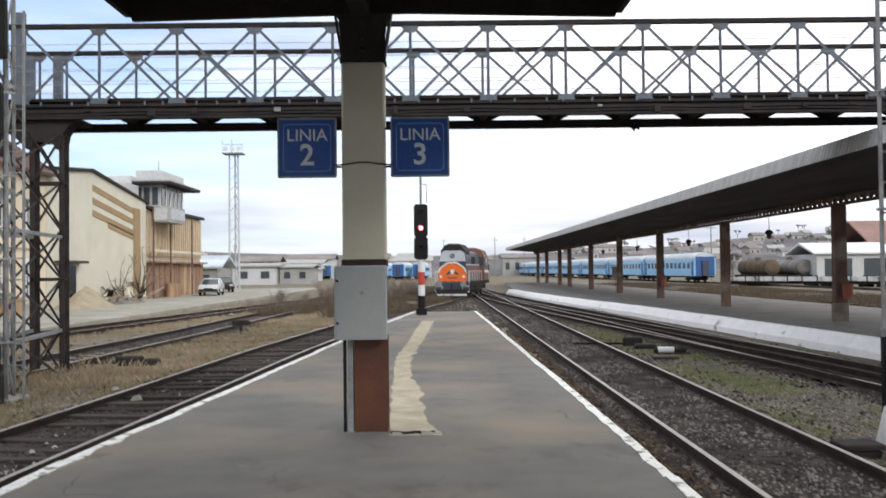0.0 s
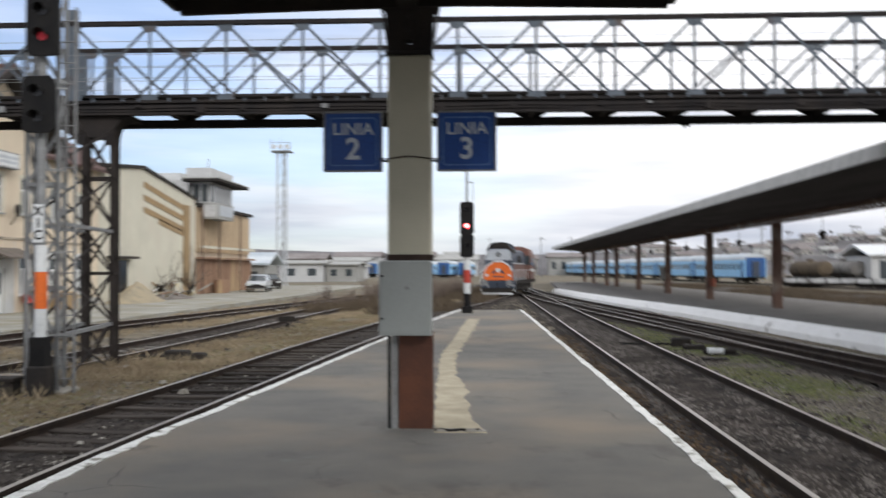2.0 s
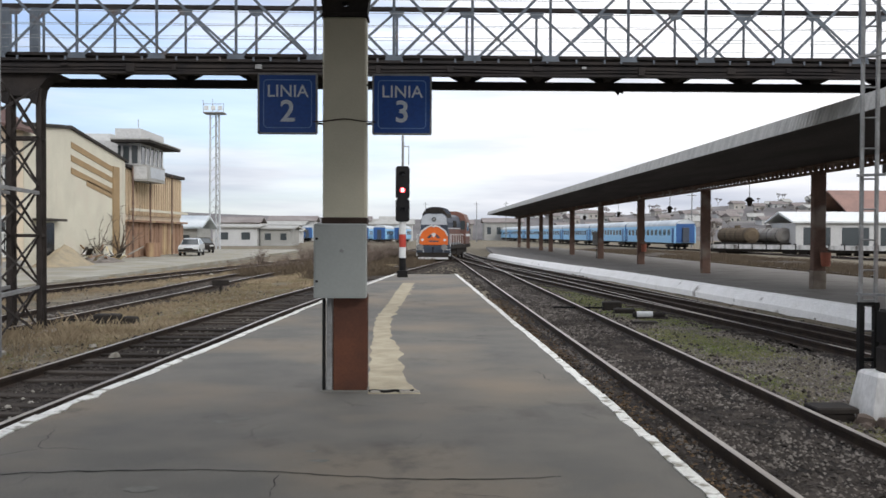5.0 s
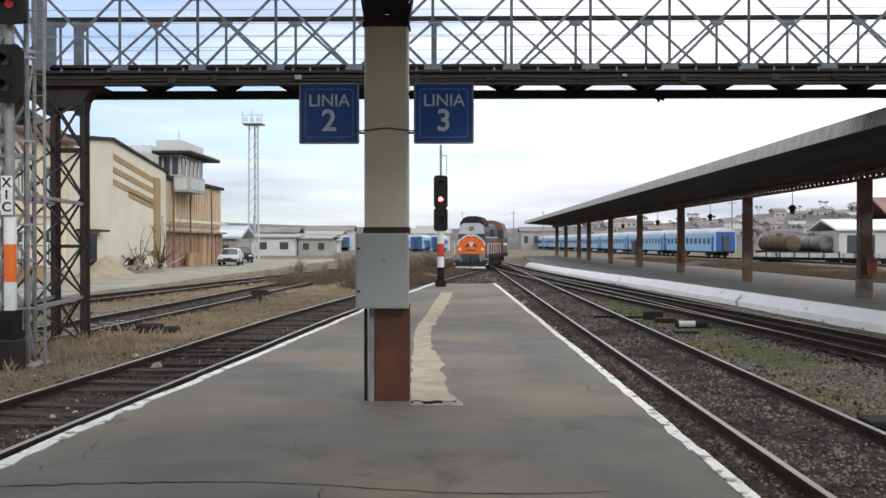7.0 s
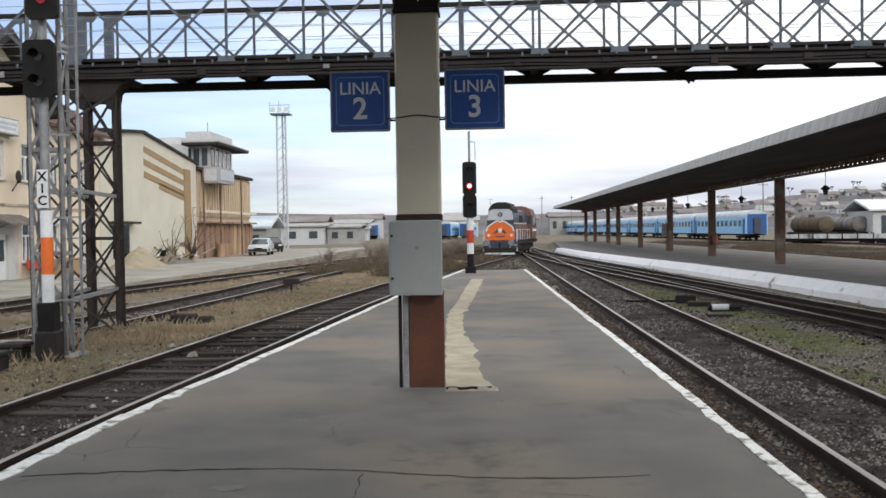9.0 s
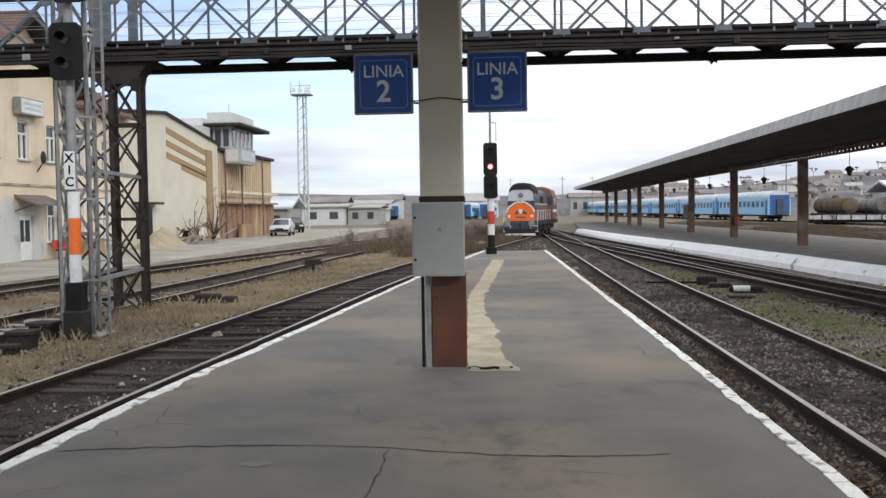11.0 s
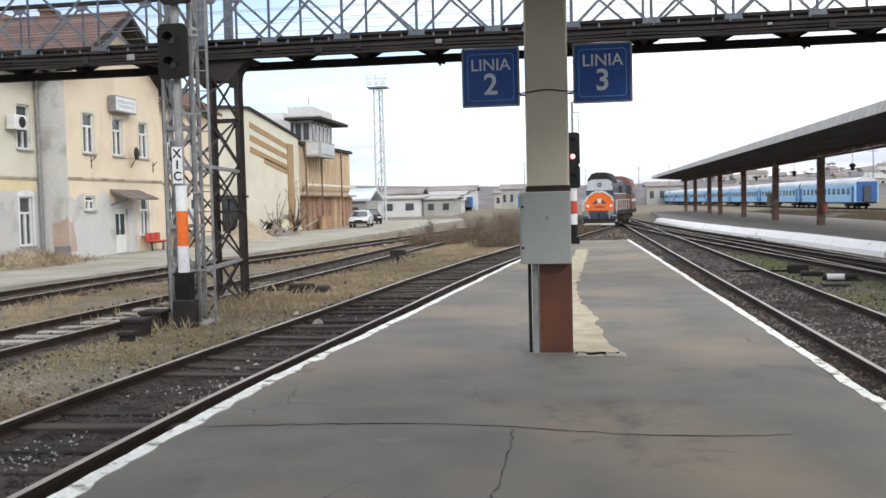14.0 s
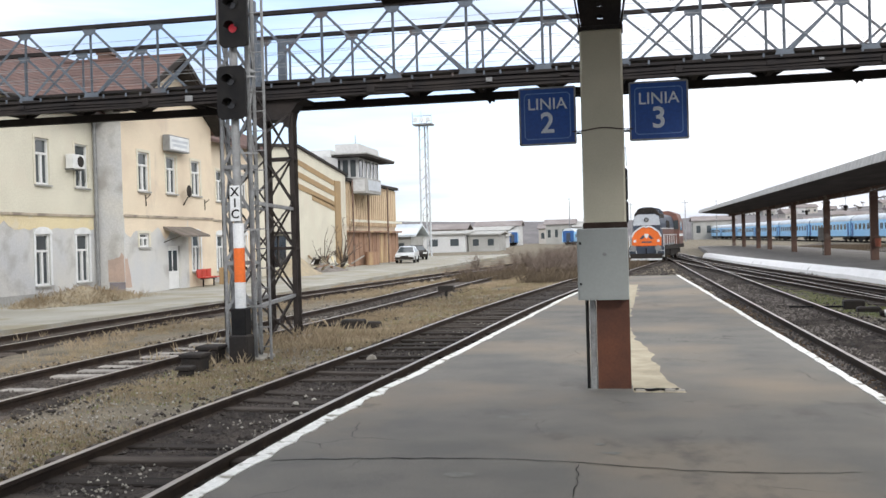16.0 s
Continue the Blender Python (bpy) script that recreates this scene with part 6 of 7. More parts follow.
# ---- rolling stock ----
def coach(at, turn, label):
    c = thing("passenger_coach", label, "railway coach", at, turn, "parked blue coaches")
    sec = [(-1.4, 0.95), (1.4, 0.95), (1.42, 2.0), (1.38, 3.2), (-1.38, 3.2), (-1.42, 2.0)]
    part("body", Shape().prism(sec, 0, 24.0, "y"), "coach", c, "light blue painted coach side")
    n = 10
    part("roof", Shape().prism([(1.39 * math.cos(math.pi * i / n), 3.2 + 0.86 * math.sin(math.pi * i / n)) for i in range(n + 1)], -0.02, 24.02, "y"), "coach_roof", c, "pale grey blue curved roof")
    part("end_wall", Shape().box(-1.25, 1.25, -0.06, -0.003, 1.0, 3.5), "coach_dark", c, "deep blue end wall")
    part("gangway", Shape().block(-0.45, 0.45, -0.3, -0.06, 1.0, 3.0, 0.04), "loco_blue", c)
    part("skirt", Shape().box(-1.3, 1.3, 0.3, 23.7, 0.75, 0.95), "frame_dark", c)
    for k in range(11):
        y = 1.9 + k * 1.92
        for sx in (-1, 1):
            part("window", Shape().box(sx * 1.425 - 0.012, sx * 1.425 + 0.012, y, y + 1.15, 1.95, 2.75), "glass", c)
    for y in (0.5, 23.0):
        part("door", Shape().box(-1.44, -1.405, y, y + 0.75, 1.0, 2.9), "coach_dark", c)
    for y in (2.2, 4.8, 19.2, 21.8):
        part("wheelset", Shape().tube((-0.75, y, 0.46), (-0.62, y, 0.46), 0.46, n=14).tube((0.62, y, 0.46), (0.75, y, 0.46), 0.46, n=14).tube((-0.62, y, 0.46), (0.62, y, 0.46), 0.08, n=6), "frame_dark", c)
    for y in (3.5, 20.5):
        part("bogie", Shape().box(-1.0, 1.0, y - 1.8, y + 1.8, 0.4, 0.7), "frame_dark", c)
    return c


c0 = coach((35.1, 122.4, -0.46), 2.9, "light blue passenger coach with dark end standing in the yard")
for k in range(1, 9):
    copy_thing(c0, pose(35.1 - 1.26 * k, 122.4 + 24.8 * k, -0.46, 0, 0, 2.9))
copy_thing(c0, pose(-27.6, 230, -0.5, 0, 0, 6.5))
copy_thing(c0, pose(-8.6, 200, -0.6, 0, 0, -3))
copy_thing(c0, pose(-4.3, 205, -0.6, 0, 0, -2))
copy_thing(c0, pose(-13.0, 215, -0.6, 0, 0, -3))


def flat_wagon(at, turn):
    w = thing("flat_wagon", "low sided white wagon standing on a siding", "wagon", at, turn, "low wagons")
    part("side", Shape().box(-1.4, -1.34, 0, 12.5, 0.95, 1.4), "white_dirty", w)
    part("side", Shape().box(1.34, 1.4, 0, 12.5, 0.95, 1.4), "white_dirty", w)
    for k in range(8):
        for sx in (-1, 1):
            part("stake", Shape().box(sx * 1.42 - 0.03, sx * 1.42 + 0.03, 0.3 + 1.65 * k, 0.42 + 1.65 * k, 0.8, 1.55), "frame_dark", w)
    part("floor", Shape().box(-1.34, 1.34, 0, 12.5, 0.9, 1.02), "frame_dark", w)
    part("underframe", Shape().box(-1.2, 1.2, 0.2, 12.3, 0.65, 0.9), "frame_dark", w)
    for y in (1.6, 3.4, 9.2, 11.0):
        part("wheel", Shape().tube((-0.8, y, 0.45), (-0.66, y, 0.45), 0.45, n=14), "frame_dark", w)
        part("wheel", Shape().tube((0.66, y, 0.45), (0.8, y, 0.45), 0.45, n=14), "frame_dark", w)
    return w


for k in range(3):
    flat_wagon((41.5 + 8.7 * k, 95.3 - 10.2 * k, GROUND - 0.4), 40.5)


def tank_wagon(at, turn, mat):
    tank = thing("tank_wagon", "dull weathered tank wagon on the far siding", "wagon", at, turn, "sidings stock")
    n = 18
    v, ring = [], [(-0.25, 0.55), (0.0, 0.95), (8.6, 0.95), (8.85, 0.55)]
    for yy, r in ring:
        v += [(r * math.cos(2 * math.pi * i / n), yy, 1.95 + r * math.sin(2 * math.pi * i / n)) for i in range(n)]
    f = [(j * n + i, j * n + (i + 1) % n, (j + 1) * n + (i + 1) % n, (j + 1) * n + i) for j in range(3) for i in range(n)]
    part("tank", Shape().add(v, f + [tuple(range(n)), tuple(range(3 * n, 4 * n))]), mat, tank)
    part("dome", Shape().tube((0, 4.3, 2.8), (0, 4.3, 3.2), 0.4, 0.36, 12), mat, tank)
    part("underframe", Shape().box(-1.1, 1.1, -0.6, 9.2, 0.75, 1.05), "frame_dark", tank)
    for yy in (0.4, 2.9, 6.1, 8.4):
        part("strap", Shape().tube((0, yy, 1.95), (0, yy + 0.08, 1.95), 0.97, n=18), "frame_dark", tank)
    for yy in (1.0, 2.6, 6.2, 7.8):
        for sx in (-0.75, 0.6):
            part("wheel", Shape().tube((sx, yy, 0.45), (sx + 0.15, yy, 0.45), 0.45, n=14), "frame_dark", tank)


for k, m in enumerate(("scrub", "tank_grey", "tank_brown")):
    tank_wagon((40.6 + 3.6 * k, 113 - 1.0 * k, GROUND + 0.05), 4, m)

loco = thing("diesel_locomotive", "diesel locomotive with orange nose and grey hood approaching the platform", "locomotive", (1.07, 67.0, -0.33), -9.5)
part("frame", Shape().box(-1.25, 1.25, 0.1, 12.6, 0.85, 1.15), "frame_dark", loco)
part("buffer_beam", Shape().block(-1.25, 1.25, -0.08, 0.12, 0.55, 1.1, 0.03), "loco_blue", loco)
part("snow_plough", Shape().prism([(-1.1, 0.12), (1.1, 0.12), (1.1, 0.6), (-1.1, 0.6)], -0.3, -0.08, "y"), "frame_dark", loco)
part("plough_edge", Shape().box(-1.1, 1.1, -0.33, -0.3, 0.12, 0.26), "white", loco, "white painted plough edge")
for sx in (-1, 1):
    bf = part("buffer", Shape().tube((sx * 0.87, -0.55, 0.98), (sx * 0.87, -0.08, 0.98), 0.09, n=12), "frame_dark", loco)
    part("buffer_head", Shape().tube((sx * 0.87, -0.6, 0.98), (sx * 0.87, -0.55, 0.98), 0.22, n=16), "galv", bf)
    part("handrail", Shape().beam((sx * 1.2, 0.0, 1.1), (sx * 1.2, 0.0, 1.9), 0.035).beam((sx * 1.2, 0.0, 1.9), (sx * 1.2, 8.0, 1.9), 0.035), "white", loco)
    part("step", Shape().box(sx * 1.1 - 0.15, sx * 1.1 + 0.15, 0.0, 0.3, 0.35, 0.4), "frame_dark", loco)
part("hood", Shape().prism([(-0.98, 1.15), (0.98, 1.15), (0.98, 2.75), (0.86, 3.25), (0.6, 3.42), (-0.6, 3.42), (-0.86, 3.25), (-0.98, 2.75)], 0.25, 8.0, "y"), "loco_blue", loco, "grey blue hood")
part("hood_brow", Shape().prism([(-0.96, 2.6), (0.96, 2.6), (0.86, 3.2), (0.58, 3.38), (-0.58, 3.38), (-0.86, 3.2)], 0.2, 0.25, "y"), "loco_white", loco, "light grey brow panel")
nose = [(-1.02, 1.15), (1.02, 1.15), (1.02, 1.75), (0.86, 2.1), (0.4, 2.42), (0.12, 2.5), (0, 2.4), (-0.12, 2.5), (-0.4, 2.42), (-0.86, 2.1), (-1.02, 1.75)]
part("nose", Shape().prism(nose, 0.02, 0.2, "y"), "orange", loco, "bright orange nose panel")
rim = Shape()
for a, b in zip(nose[2:], nose[3:]):
    rim.beam((a[0], 0.0, a[1] + 0.04), (b[0], 0.0, b[1] + 0.04), 0.1, 0.06, (0, 1, 0))
part("nose_trim", rim, "white", loco, "white edge of the nose")
part("emblem", Shape().prism([(-0.16, 1.95), (-0.08, 2.02), (0, 1.97), (0.08, 2.02), (0.16, 1.95), (0.1, 1.78), (0, 1.66), (-0.1, 1.78)], 0.005, 0.02, "y"), "white", loco)
for sx in (-1, 1):
    part("emblem_wing", Shape().prism([(sx * 0.2, 1.95), (sx * 0.5, 1.65), (sx * 0.3, 1.62), (sx * 0.14, 1.75)], 0.005, 0.02, "y"), "loco_blue", loco)
    part("lamp", Shape().tube((sx * 0.82, -0.03, 1.5), (sx * 0.82, 0.02, 1.5), 0.1, n=14), "white", loco)
part("number_bar", Shape().box(-0.35, 0.35, 0.008, 0.02, 1.36, 1.46), "loco_blue", loco)
part("top_lamp", Shape().tube((0, 0.12, 3.0), (0, 0.2, 3.0), 0.16, n=16), "black", loco)
part("lamp_lens", Shape().tube((0, 0.1, 3.0), (0, 0.12, 3.0), 0.11, n=16), "galv", loco)
part("roof_hatch", Shape().prism([(-0.9, 3.05), (0.9, 3.05), (0.86, 3.4), (0.6, 3.75), (0.3, 3.86), (-0.3, 3.86), (-0.62, 3.75), (-0.9, 3.4)], 0.5, 3.0, "y"), "frame_dark", loco)
for sx in (-1, 1):
    part("step_rail", Shape().beam((sx * 1.22, -0.05, 0.35), (sx * 1.22, -0.05, 1.15), 0.04).beam((sx * 0.98, -0.1, 0.4), (sx * 1.24, -0.1, 0.4), 0.05).beam((sx * 0.72, -0.1, 0.4), (sx * 0.72, -0.1, 0.8), 0.04).beam((sx * 0.72, -0.1, 0.8), (sx * 1.24, -0.1, 0.8), 0.04), "white", loco, "white painted step rail")
    for k in range(6):
        part("rail_post", Shape().beam((sx * 1.2, 0.6 + 1.4 * k, 1.1), (sx * 1.2, 0.6 + 1.4 * k, 1.9), 0.035), "white", loco)
    part("louvre", Shape().box(sx * 0.99 - 0.012, sx * 0.99 + 0.012, 3.2, 5.2, 2.4, 2.95), "frame_dark", loco)
    part("side_stripe", Shape().box(sx * 0.99 - 0.012, sx * 0.99 + 0.012, 0.3, 7.8, 2.33, 2.39), "white", loco)
    part("horn", Shape().tube((sx * 0.3, 0.3, 3.62), (sx * 0.3, 0.75, 3.62), 0.09, 0.04, 10), "frame_dark", loco)
part("coupling_hook", Shape().beam((0, -0.35, 0.92), (0, -0.08, 0.92), 0.08, 0.14).beam((0.0, -0.3, 0.9), (0.0, -0.28, 0.55), 0.06), "black", loco)
for k in range(5):
    part("roof_rib", Shape().prism([(-0.9, 3.4), (-0.62, 3.75), (-0.3, 3.86), (0.3, 3.86), (0.62, 3.75), (0.9, 3.4), (0.92, 3.43), (0.64, 3.79), (0.3, 3.9), (-0.3, 3.9), (-0.64, 3.79), (-0.92, 3.43)], 0.7 + 0.5 * k, 0.76 + 0.5 * k, "y"), "loco_blue", loco)
part("exhaust", Shape().block(-0.35, 0.35, 3.4, 5.0, 3.42, 3.8, 0.03), "frame_dark", loco)
cabp = part("cab", Shape().prism([(-1.4, 1.15), (1.4, 1.15), (1.4, 2.9), (1.2, 3.5), (0.6, 3.75), (-0.6, 3.75), (-1.2, 3.5), (-1.4, 2.9)], 8.0, 10.6, "y"), "loco_dirty", loco, "dirty dull red cab")
for sx in (-1, 1):
    part("cab_window", Shape().box(sx * 1.15 - 0.18, sx * 1.15 + 0.18, 7.96, 8.0, 2.3, 3.0), "glass", cabp)
    part("side_window", Shape().box(sx * 1.405 - 0.01, sx * 1.405 + 0.01, 8.6, 9.9, 2.2, 2.9), "glass", cabp)
    part("side_band", Shape().box(sx * 1.403 - 0.01, sx * 1.403 + 0.01, 8.0, 10.6, 1.75, 1.95), "white", cabp)
    part("side_panel", Shape().box(sx * 0.985 - 0.01, sx * 0.985 + 0.01, 1.2, 7.8, 1.3, 2.3), "loco_dirty", loco)
part("rear_hood", Shape().box(-0.98, 0.98, 10.6, 12.6, 1.15, 2.9), "loco_dirty", loco)
part("fuel_tank", Shape().box(-1.1, 1.1, 4.6, 7.4, 0.35, 0.85), "frame_dark", loco)
for y in (1.6, 3.8, 8.6, 10.8):
    for sx in (-1, 1):
        part("wheel", Shape().tube((sx * 0.65, y, 0.5), (sx * 0.8, y, 0.5), 0.5, n=18), "frame_dark", loco)
for y in (2.7, 9.7):
    part("bogie", Shape().box(-1.05, 1.05, y - 1.9, y + 1.9, 0.45, 0.8), "frame_dark", loco)

# ---- lineside equipment ----
def lineside_box(x, y, sx, sy, h, mat="frame_dark"):
    b = thing("cable_box", "dark cast iron cable box standing beside the track", "cable box", (x, y, GROUND), 0, "cable boxes")
    part("body", Shape().block(-sx / 2, sx / 2, -sy / 2, sy / 2, -0.05, h - 0.06, 0.02), mat, b)
    part("lid", Shape().block(-sx / 2 - 0.03, sx / 2 + 0.03, -sy / 2 - 0.03, sy / 2 + 0.03, h - 0.06, h, 0.015), mat, b)


lineside_box(-7.75, 13.9, 0.36, 0.34, 0.3)
lineside_box(-7.62, 13.3, 0.2, 0.2, 0.16)
lineside_box(-7.98, 15.05, 0.4, 0.36, 0.3)
lineside_box(4.8, 10.05, 0.42, 0.34, 0.15)


def point_machine(x, y, turn, label):
    p = thing("point_machine", label, "point machine", (x, y, GROUND), turn)
    part("case", Shape().block(-0.45, 0.1, -0.2, 0.2, 0, 0.22, 0.03), "frame_dark", p)
    part("motor", Shape().block(0.15, 0.5, -0.15, 0.15, 0, 0.16, 0.03), "frame_dark", p)
    part("rod", Shape().box(-1.6, -0.45, -0.03, 0.03, 0.05, 0.1), "black", p)
    return p


point_machine(-6.9, 21.2, 0, "dark steel point machine lying by the track")
pm = thing("point_machine", "dark steel point machine between the tracks", "point machine", (5.4, 25.2, GROUND), -6)
part("case", Shape().block(-0.27, 0.25, -0.2, 0.2, -0.02, 0.24, 0.03), "frame_dark", pm)
part("motor", Shape().block(-0.05, 0.5, -1.15, -0.8, -0.02, 0.13, 0.03), "frame_dark", pm)
part("rod", Shape().box(-1.6, -0.27, -0.03, 0.03, 0.04, 0.09).box(0.1, 0.16, -0.8, -0.2, 0.04, 0.09), "black", pm)
lever = thing("point_lever", "dark point lever with white painted weight between the tracks", "point lever", (5.75, 22.6, GROUND), -4)
part("weight", Shape().tube((-0.27, 0, 0.1), (0.12, 0, 0.1), 0.085, n=14), "white", lever, "white painted weight")
part("arm", Shape().tube((-0.36, 0, 0.1), (-0.27, 0, 0.1), 0.07, n=12).tube((0.12, 0, 0.1), (0.42, 0, 0.1), 0.06, n=12), "frame_dark", lever)
part("base", Shape().block(-0.3, 0.5, -0.1, 0.12, -0.02, 0.05, 0.01), "frame_dark", lever)
plate = thing("cover_plate", "dark rusty cover plate lying on the gravel", "plate", (5.38, 21.4, GROUND), -5)
part("sheet", Shape().block(-0.28, 0.3, -0.16, 0.16, -0.02, 0.05, 0.01), "frame_dark", plate)
st = thing("point_indicator", "low dark point indicator on a stub", "point indicator", (-7.0, 33.0, GROUND))
part("stub", Shape().tube((0, 0, 0), (0, 0, 0.25), 0.05), "frame_dark", st)
part("plate", Shape().block(-0.3, 0.3, -0.05, 0.05, 0.22, 0.42, 0.02), "frame_dark", st)

# lamps under the rear roof of the far canopy
for y in (16, 29.5, 43, 57, 72, 87):
    lp = thing("canopy_lamp", "dark bell shaped lamp hanging from the canopy roof", "lamp", (15.5, y, 3.1), 0, "canopy lamps")
    part("shade", Shape().tube((0, 0, 0.1), (0, 0, 0.28), 0.24, 0.08, 14), "frame_dark", lp)
    part("bulb_guard", Shape().tube((0, 0, -0.14), (0, 0, 0.1), 0.08, 0.14, 10), "frame_dark", lp)
    part("rod", Shape().tube((0, 0, 0.28), (0, 0, 1.0), 0.015, n=6), "galv", lp)

# stray pieces on the ground
random.seed(41)
for x, y, r in ((-4.95, 15.1, 0.1), (-4.75, 10.6, 0.05), (-4.6, 10.9, 0.04), (-10.5, 42, 0.12), (-10.2, 46, 0.1), (-5.8, 16.5, 0.09), (-9.0, 50, 0.12)):
    s = Shape()
    n = 8
    v = [(x + r * math.cos(2 * math.pi * i / n) * random.uniform(0.7, 1.3), y + r * math.sin(2 * math.pi * i / n) * random.uniform(0.7, 1.3), GROUND + 0.03) for i in range(n)]
    v += [(x + random.uniform(0.4, 0.9) * r * math.cos(2 * math.pi * i / n), y + 0.6 * r * math.sin(2 * math.pi * i / n), GROUND + 0.02 + r * random.uniform(0.3, 0.9)) for i in range(n)]
    s.add(v, [tuple(range(n - 1, -1, -1)), tuple(range(n, 2 * n))] + [(i, (i + 1) % n, n + (i + 1) % n, n + i) for i in range(n)])
    solid("stone", s, "stone_pale", "pale loose stone lying between the rails", "stone", group="loose stones")

random.seed(52)
for x, y, r in ((5.05, 9.72, 0.12), (5.2, 9.6, 0.1), (5.36, 9.66, 0.13), (5.5, 9.58, 0.08), (4.95, 9.5, 0.07), (6.3, 9.8, 0.09)):
    n = 9
    v = [(x + r * math.cos(2 * math.pi * i / n) * random.uniform(0.8, 1.2), y + r * math.sin(2 * math.pi * i / n) * random.uniform(0.8, 1.2), GROUND - 0.01) for i in range(n)]
    v += [(x + 0.75 * r * math.cos(2 * math.pi * i / n) * random.uniform(0.7, 1.2), y + 0.75 * r * math.sin(2 * math.pi * i / n), GROUND + r * random.uniform(0.5, 0.9)) for i in range(n)] + [(x, y, GROUND + r * 0.95)]
    solid("rock", Shape().add(v, [tuple(range(n - 1, -1, -1))] + [(i, (i + 1) % n, n + (i + 1) % n, n + i) for i in range(n)] + [(n + i, n + (i + 1) % n, 2 * n) for i in range(n)]), "tank_brown", "dark rough rock lying at the signal foot", "rock", group="rocks")
for x, y, z, hd_ in ((22.3, 43.5, 4.9, True), (24.6, 44.5, 5.6, False)):
    fs = thing("yard_signal", "slim grey mast with a dark lamp head behind the far platform", "signal mast", (x, y, GROUND))
    part("mast", Shape().tube((0.35, 0.1, 0), (0.35, 0.1, z + 1.2), 0.07, 0.05, 8), "galv", fs)
    if hd_:
        part("lamp_head", Shape().block(-0.22, 0.22, -0.1, 0.2, z - GROUND - 0.3, z - GROUND + 0.3, 0.06), "frame_dark", fs)
        part("hood", Shape().tube((0, -0.35, z - GROUND), (0, -0.1, z - GROUND), 0.16, 0.14, 12), "frame_dark", fs)
    part("arm", Shape().beam((0, 0.1, z - GROUND), (0.4, 0.1, z - GROUND), 0.05), "galv", fs)

# ---- distance: hill, houses, bare trees ----
s = Shape()
hx = [-700 + 25 * i for i in range(77)]
def hill_height(x):
    return 7.5 + 4.5 / (1 + math.exp((x + 10) / 40)) + 10 * (1 / (1 + math.exp(-(x - 110) / 30))) + 3.0 * noise.noise((x * 0.012, 3, 0)) + 10 / (1 + math.exp(-(x - 260) / 60))
v = []
for j, (y, k) in enumerate(((300, 0.0), (340, 0.45), (400, 0.85), (470, 1.0), (560, 0.9))):
    v += [(x, y, GROUND - 0.5 + k * hill_height(x) + (1.2 * noise.noise((x * 0.05, y * 0.05, 7)) if j else 0)) for x in hx]
n = len(hx)
s.add(v, [(j * n + i, j * n + i + 1, (j + 1) * n + i + 1, (j + 1) * n + i) for j in range(4) for i in range(n - 1)])
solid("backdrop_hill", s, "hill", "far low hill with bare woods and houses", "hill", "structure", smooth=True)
random.seed(77)
for k in range(110):
    x = random.uniform(50, 330)
    y = random.uniform(330, 420)
    z = GROUND - 1 + hill_height(x) * (0.45 + 0.4 * (y - 340) / 60 if y > 340 else 0.4)
    w, d, h = random.uniform(3.2, 6.5), 4, random.uniform(1.6, 2.6)
    hb = thing("hillside_house", "small pale house on the far hillside", "house", (x, y, z), random.uniform(-30, 30), "hillside houses")
    part("wall", Shape().box(-w / 2, w / 2, -d / 2, d / 2, -2, h), random.choice(["far_white", "far_wall", "grey_wall", "far_wall"]), hb)
    part("roof", Shape().prism([(-d / 2 - 0.5, h), (0, h + 1.4), (d / 2 + 0.5, h)], -w / 2 - 0.5, w / 2 + 0.5, "x"), random.choice(["far_roof", "grey_wall", "far_roof"]), hb)
    for q in (-0.25, 0.25):
        part("window", Shape().box(q * w - 0.4, q * w + 0.4, -d / 2 - 0.05, -d / 2, 0.5, 1.4), "glass", hb)


def bare_tree(x, y, h, seed):
    random.seed(seed)
    t = thing("bare_tree", "leafless winter tree with fine twigs", "tree", (x, y, GROUND), random.uniform(0, 360), "bare trees")
    trunk, crown = Shape(), Shape()

    def grow(p, d, length, r, depth):
        q = p + d * length
        (trunk if depth < 2 else crown).tube(p, q, r, r * 0.65, 5 if depth < 2 else 3)
        if depth < 5:
            for _ in range(3 if depth else 4):
                e = (d + Vector((random.uniform(-0.75, 0.75), random.uniform(-0.75, 0.75), random.uniform(0.0, 0.7)))).normalized()
                grow(q, e, length * random.uniform(0.55, 0.8), max(r * 0.55, 0.055), depth + 1)

    grow(Vector((0, 0, -0.1)), Vector((0, 0, 1)), h * 0.2, h * 0.022, 0)
    part("trunk", trunk, "twig", t)
    part("crown", crown, "twig", t)
    return t


trees = [bare_tree(-40, 175, 8, 1), bare_tree(-33, 185, 7, 2), bare_tree(60, 190, 9, 3)]
random.seed(15)
for k in range(28):
    x = random.uniform(-95, -30) if k < 8 else random.uniform(45, 150)
    y = random.uniform(190, 290)
    src = trees[k % 3]
    o = copy_thing(src, pose(x, y, GROUND, 0, 0, random.uniform(0, 360)))
    sc = random.uniform(0.4, 0.7)
    o.scale = (sc, sc, sc)
for k in range(120):
    x, y = random.uniform(70, 330), random.uniform(310, 440)
    z = GROUND - 1.2 + hill_height(x) * (0.45 + 0.4 * (y - 340) / 60 if y > 340 else 0.1 + 0.35 * (y - 310) / 30)
    o = copy_thing(trees[k % 3], pose(x, y, z, 0, 0, random.uniform(0, 360)))
    sc = random.uniform(0.5, 0.9)
    o.scale = (sc * 1.05, sc * 1.05, sc)
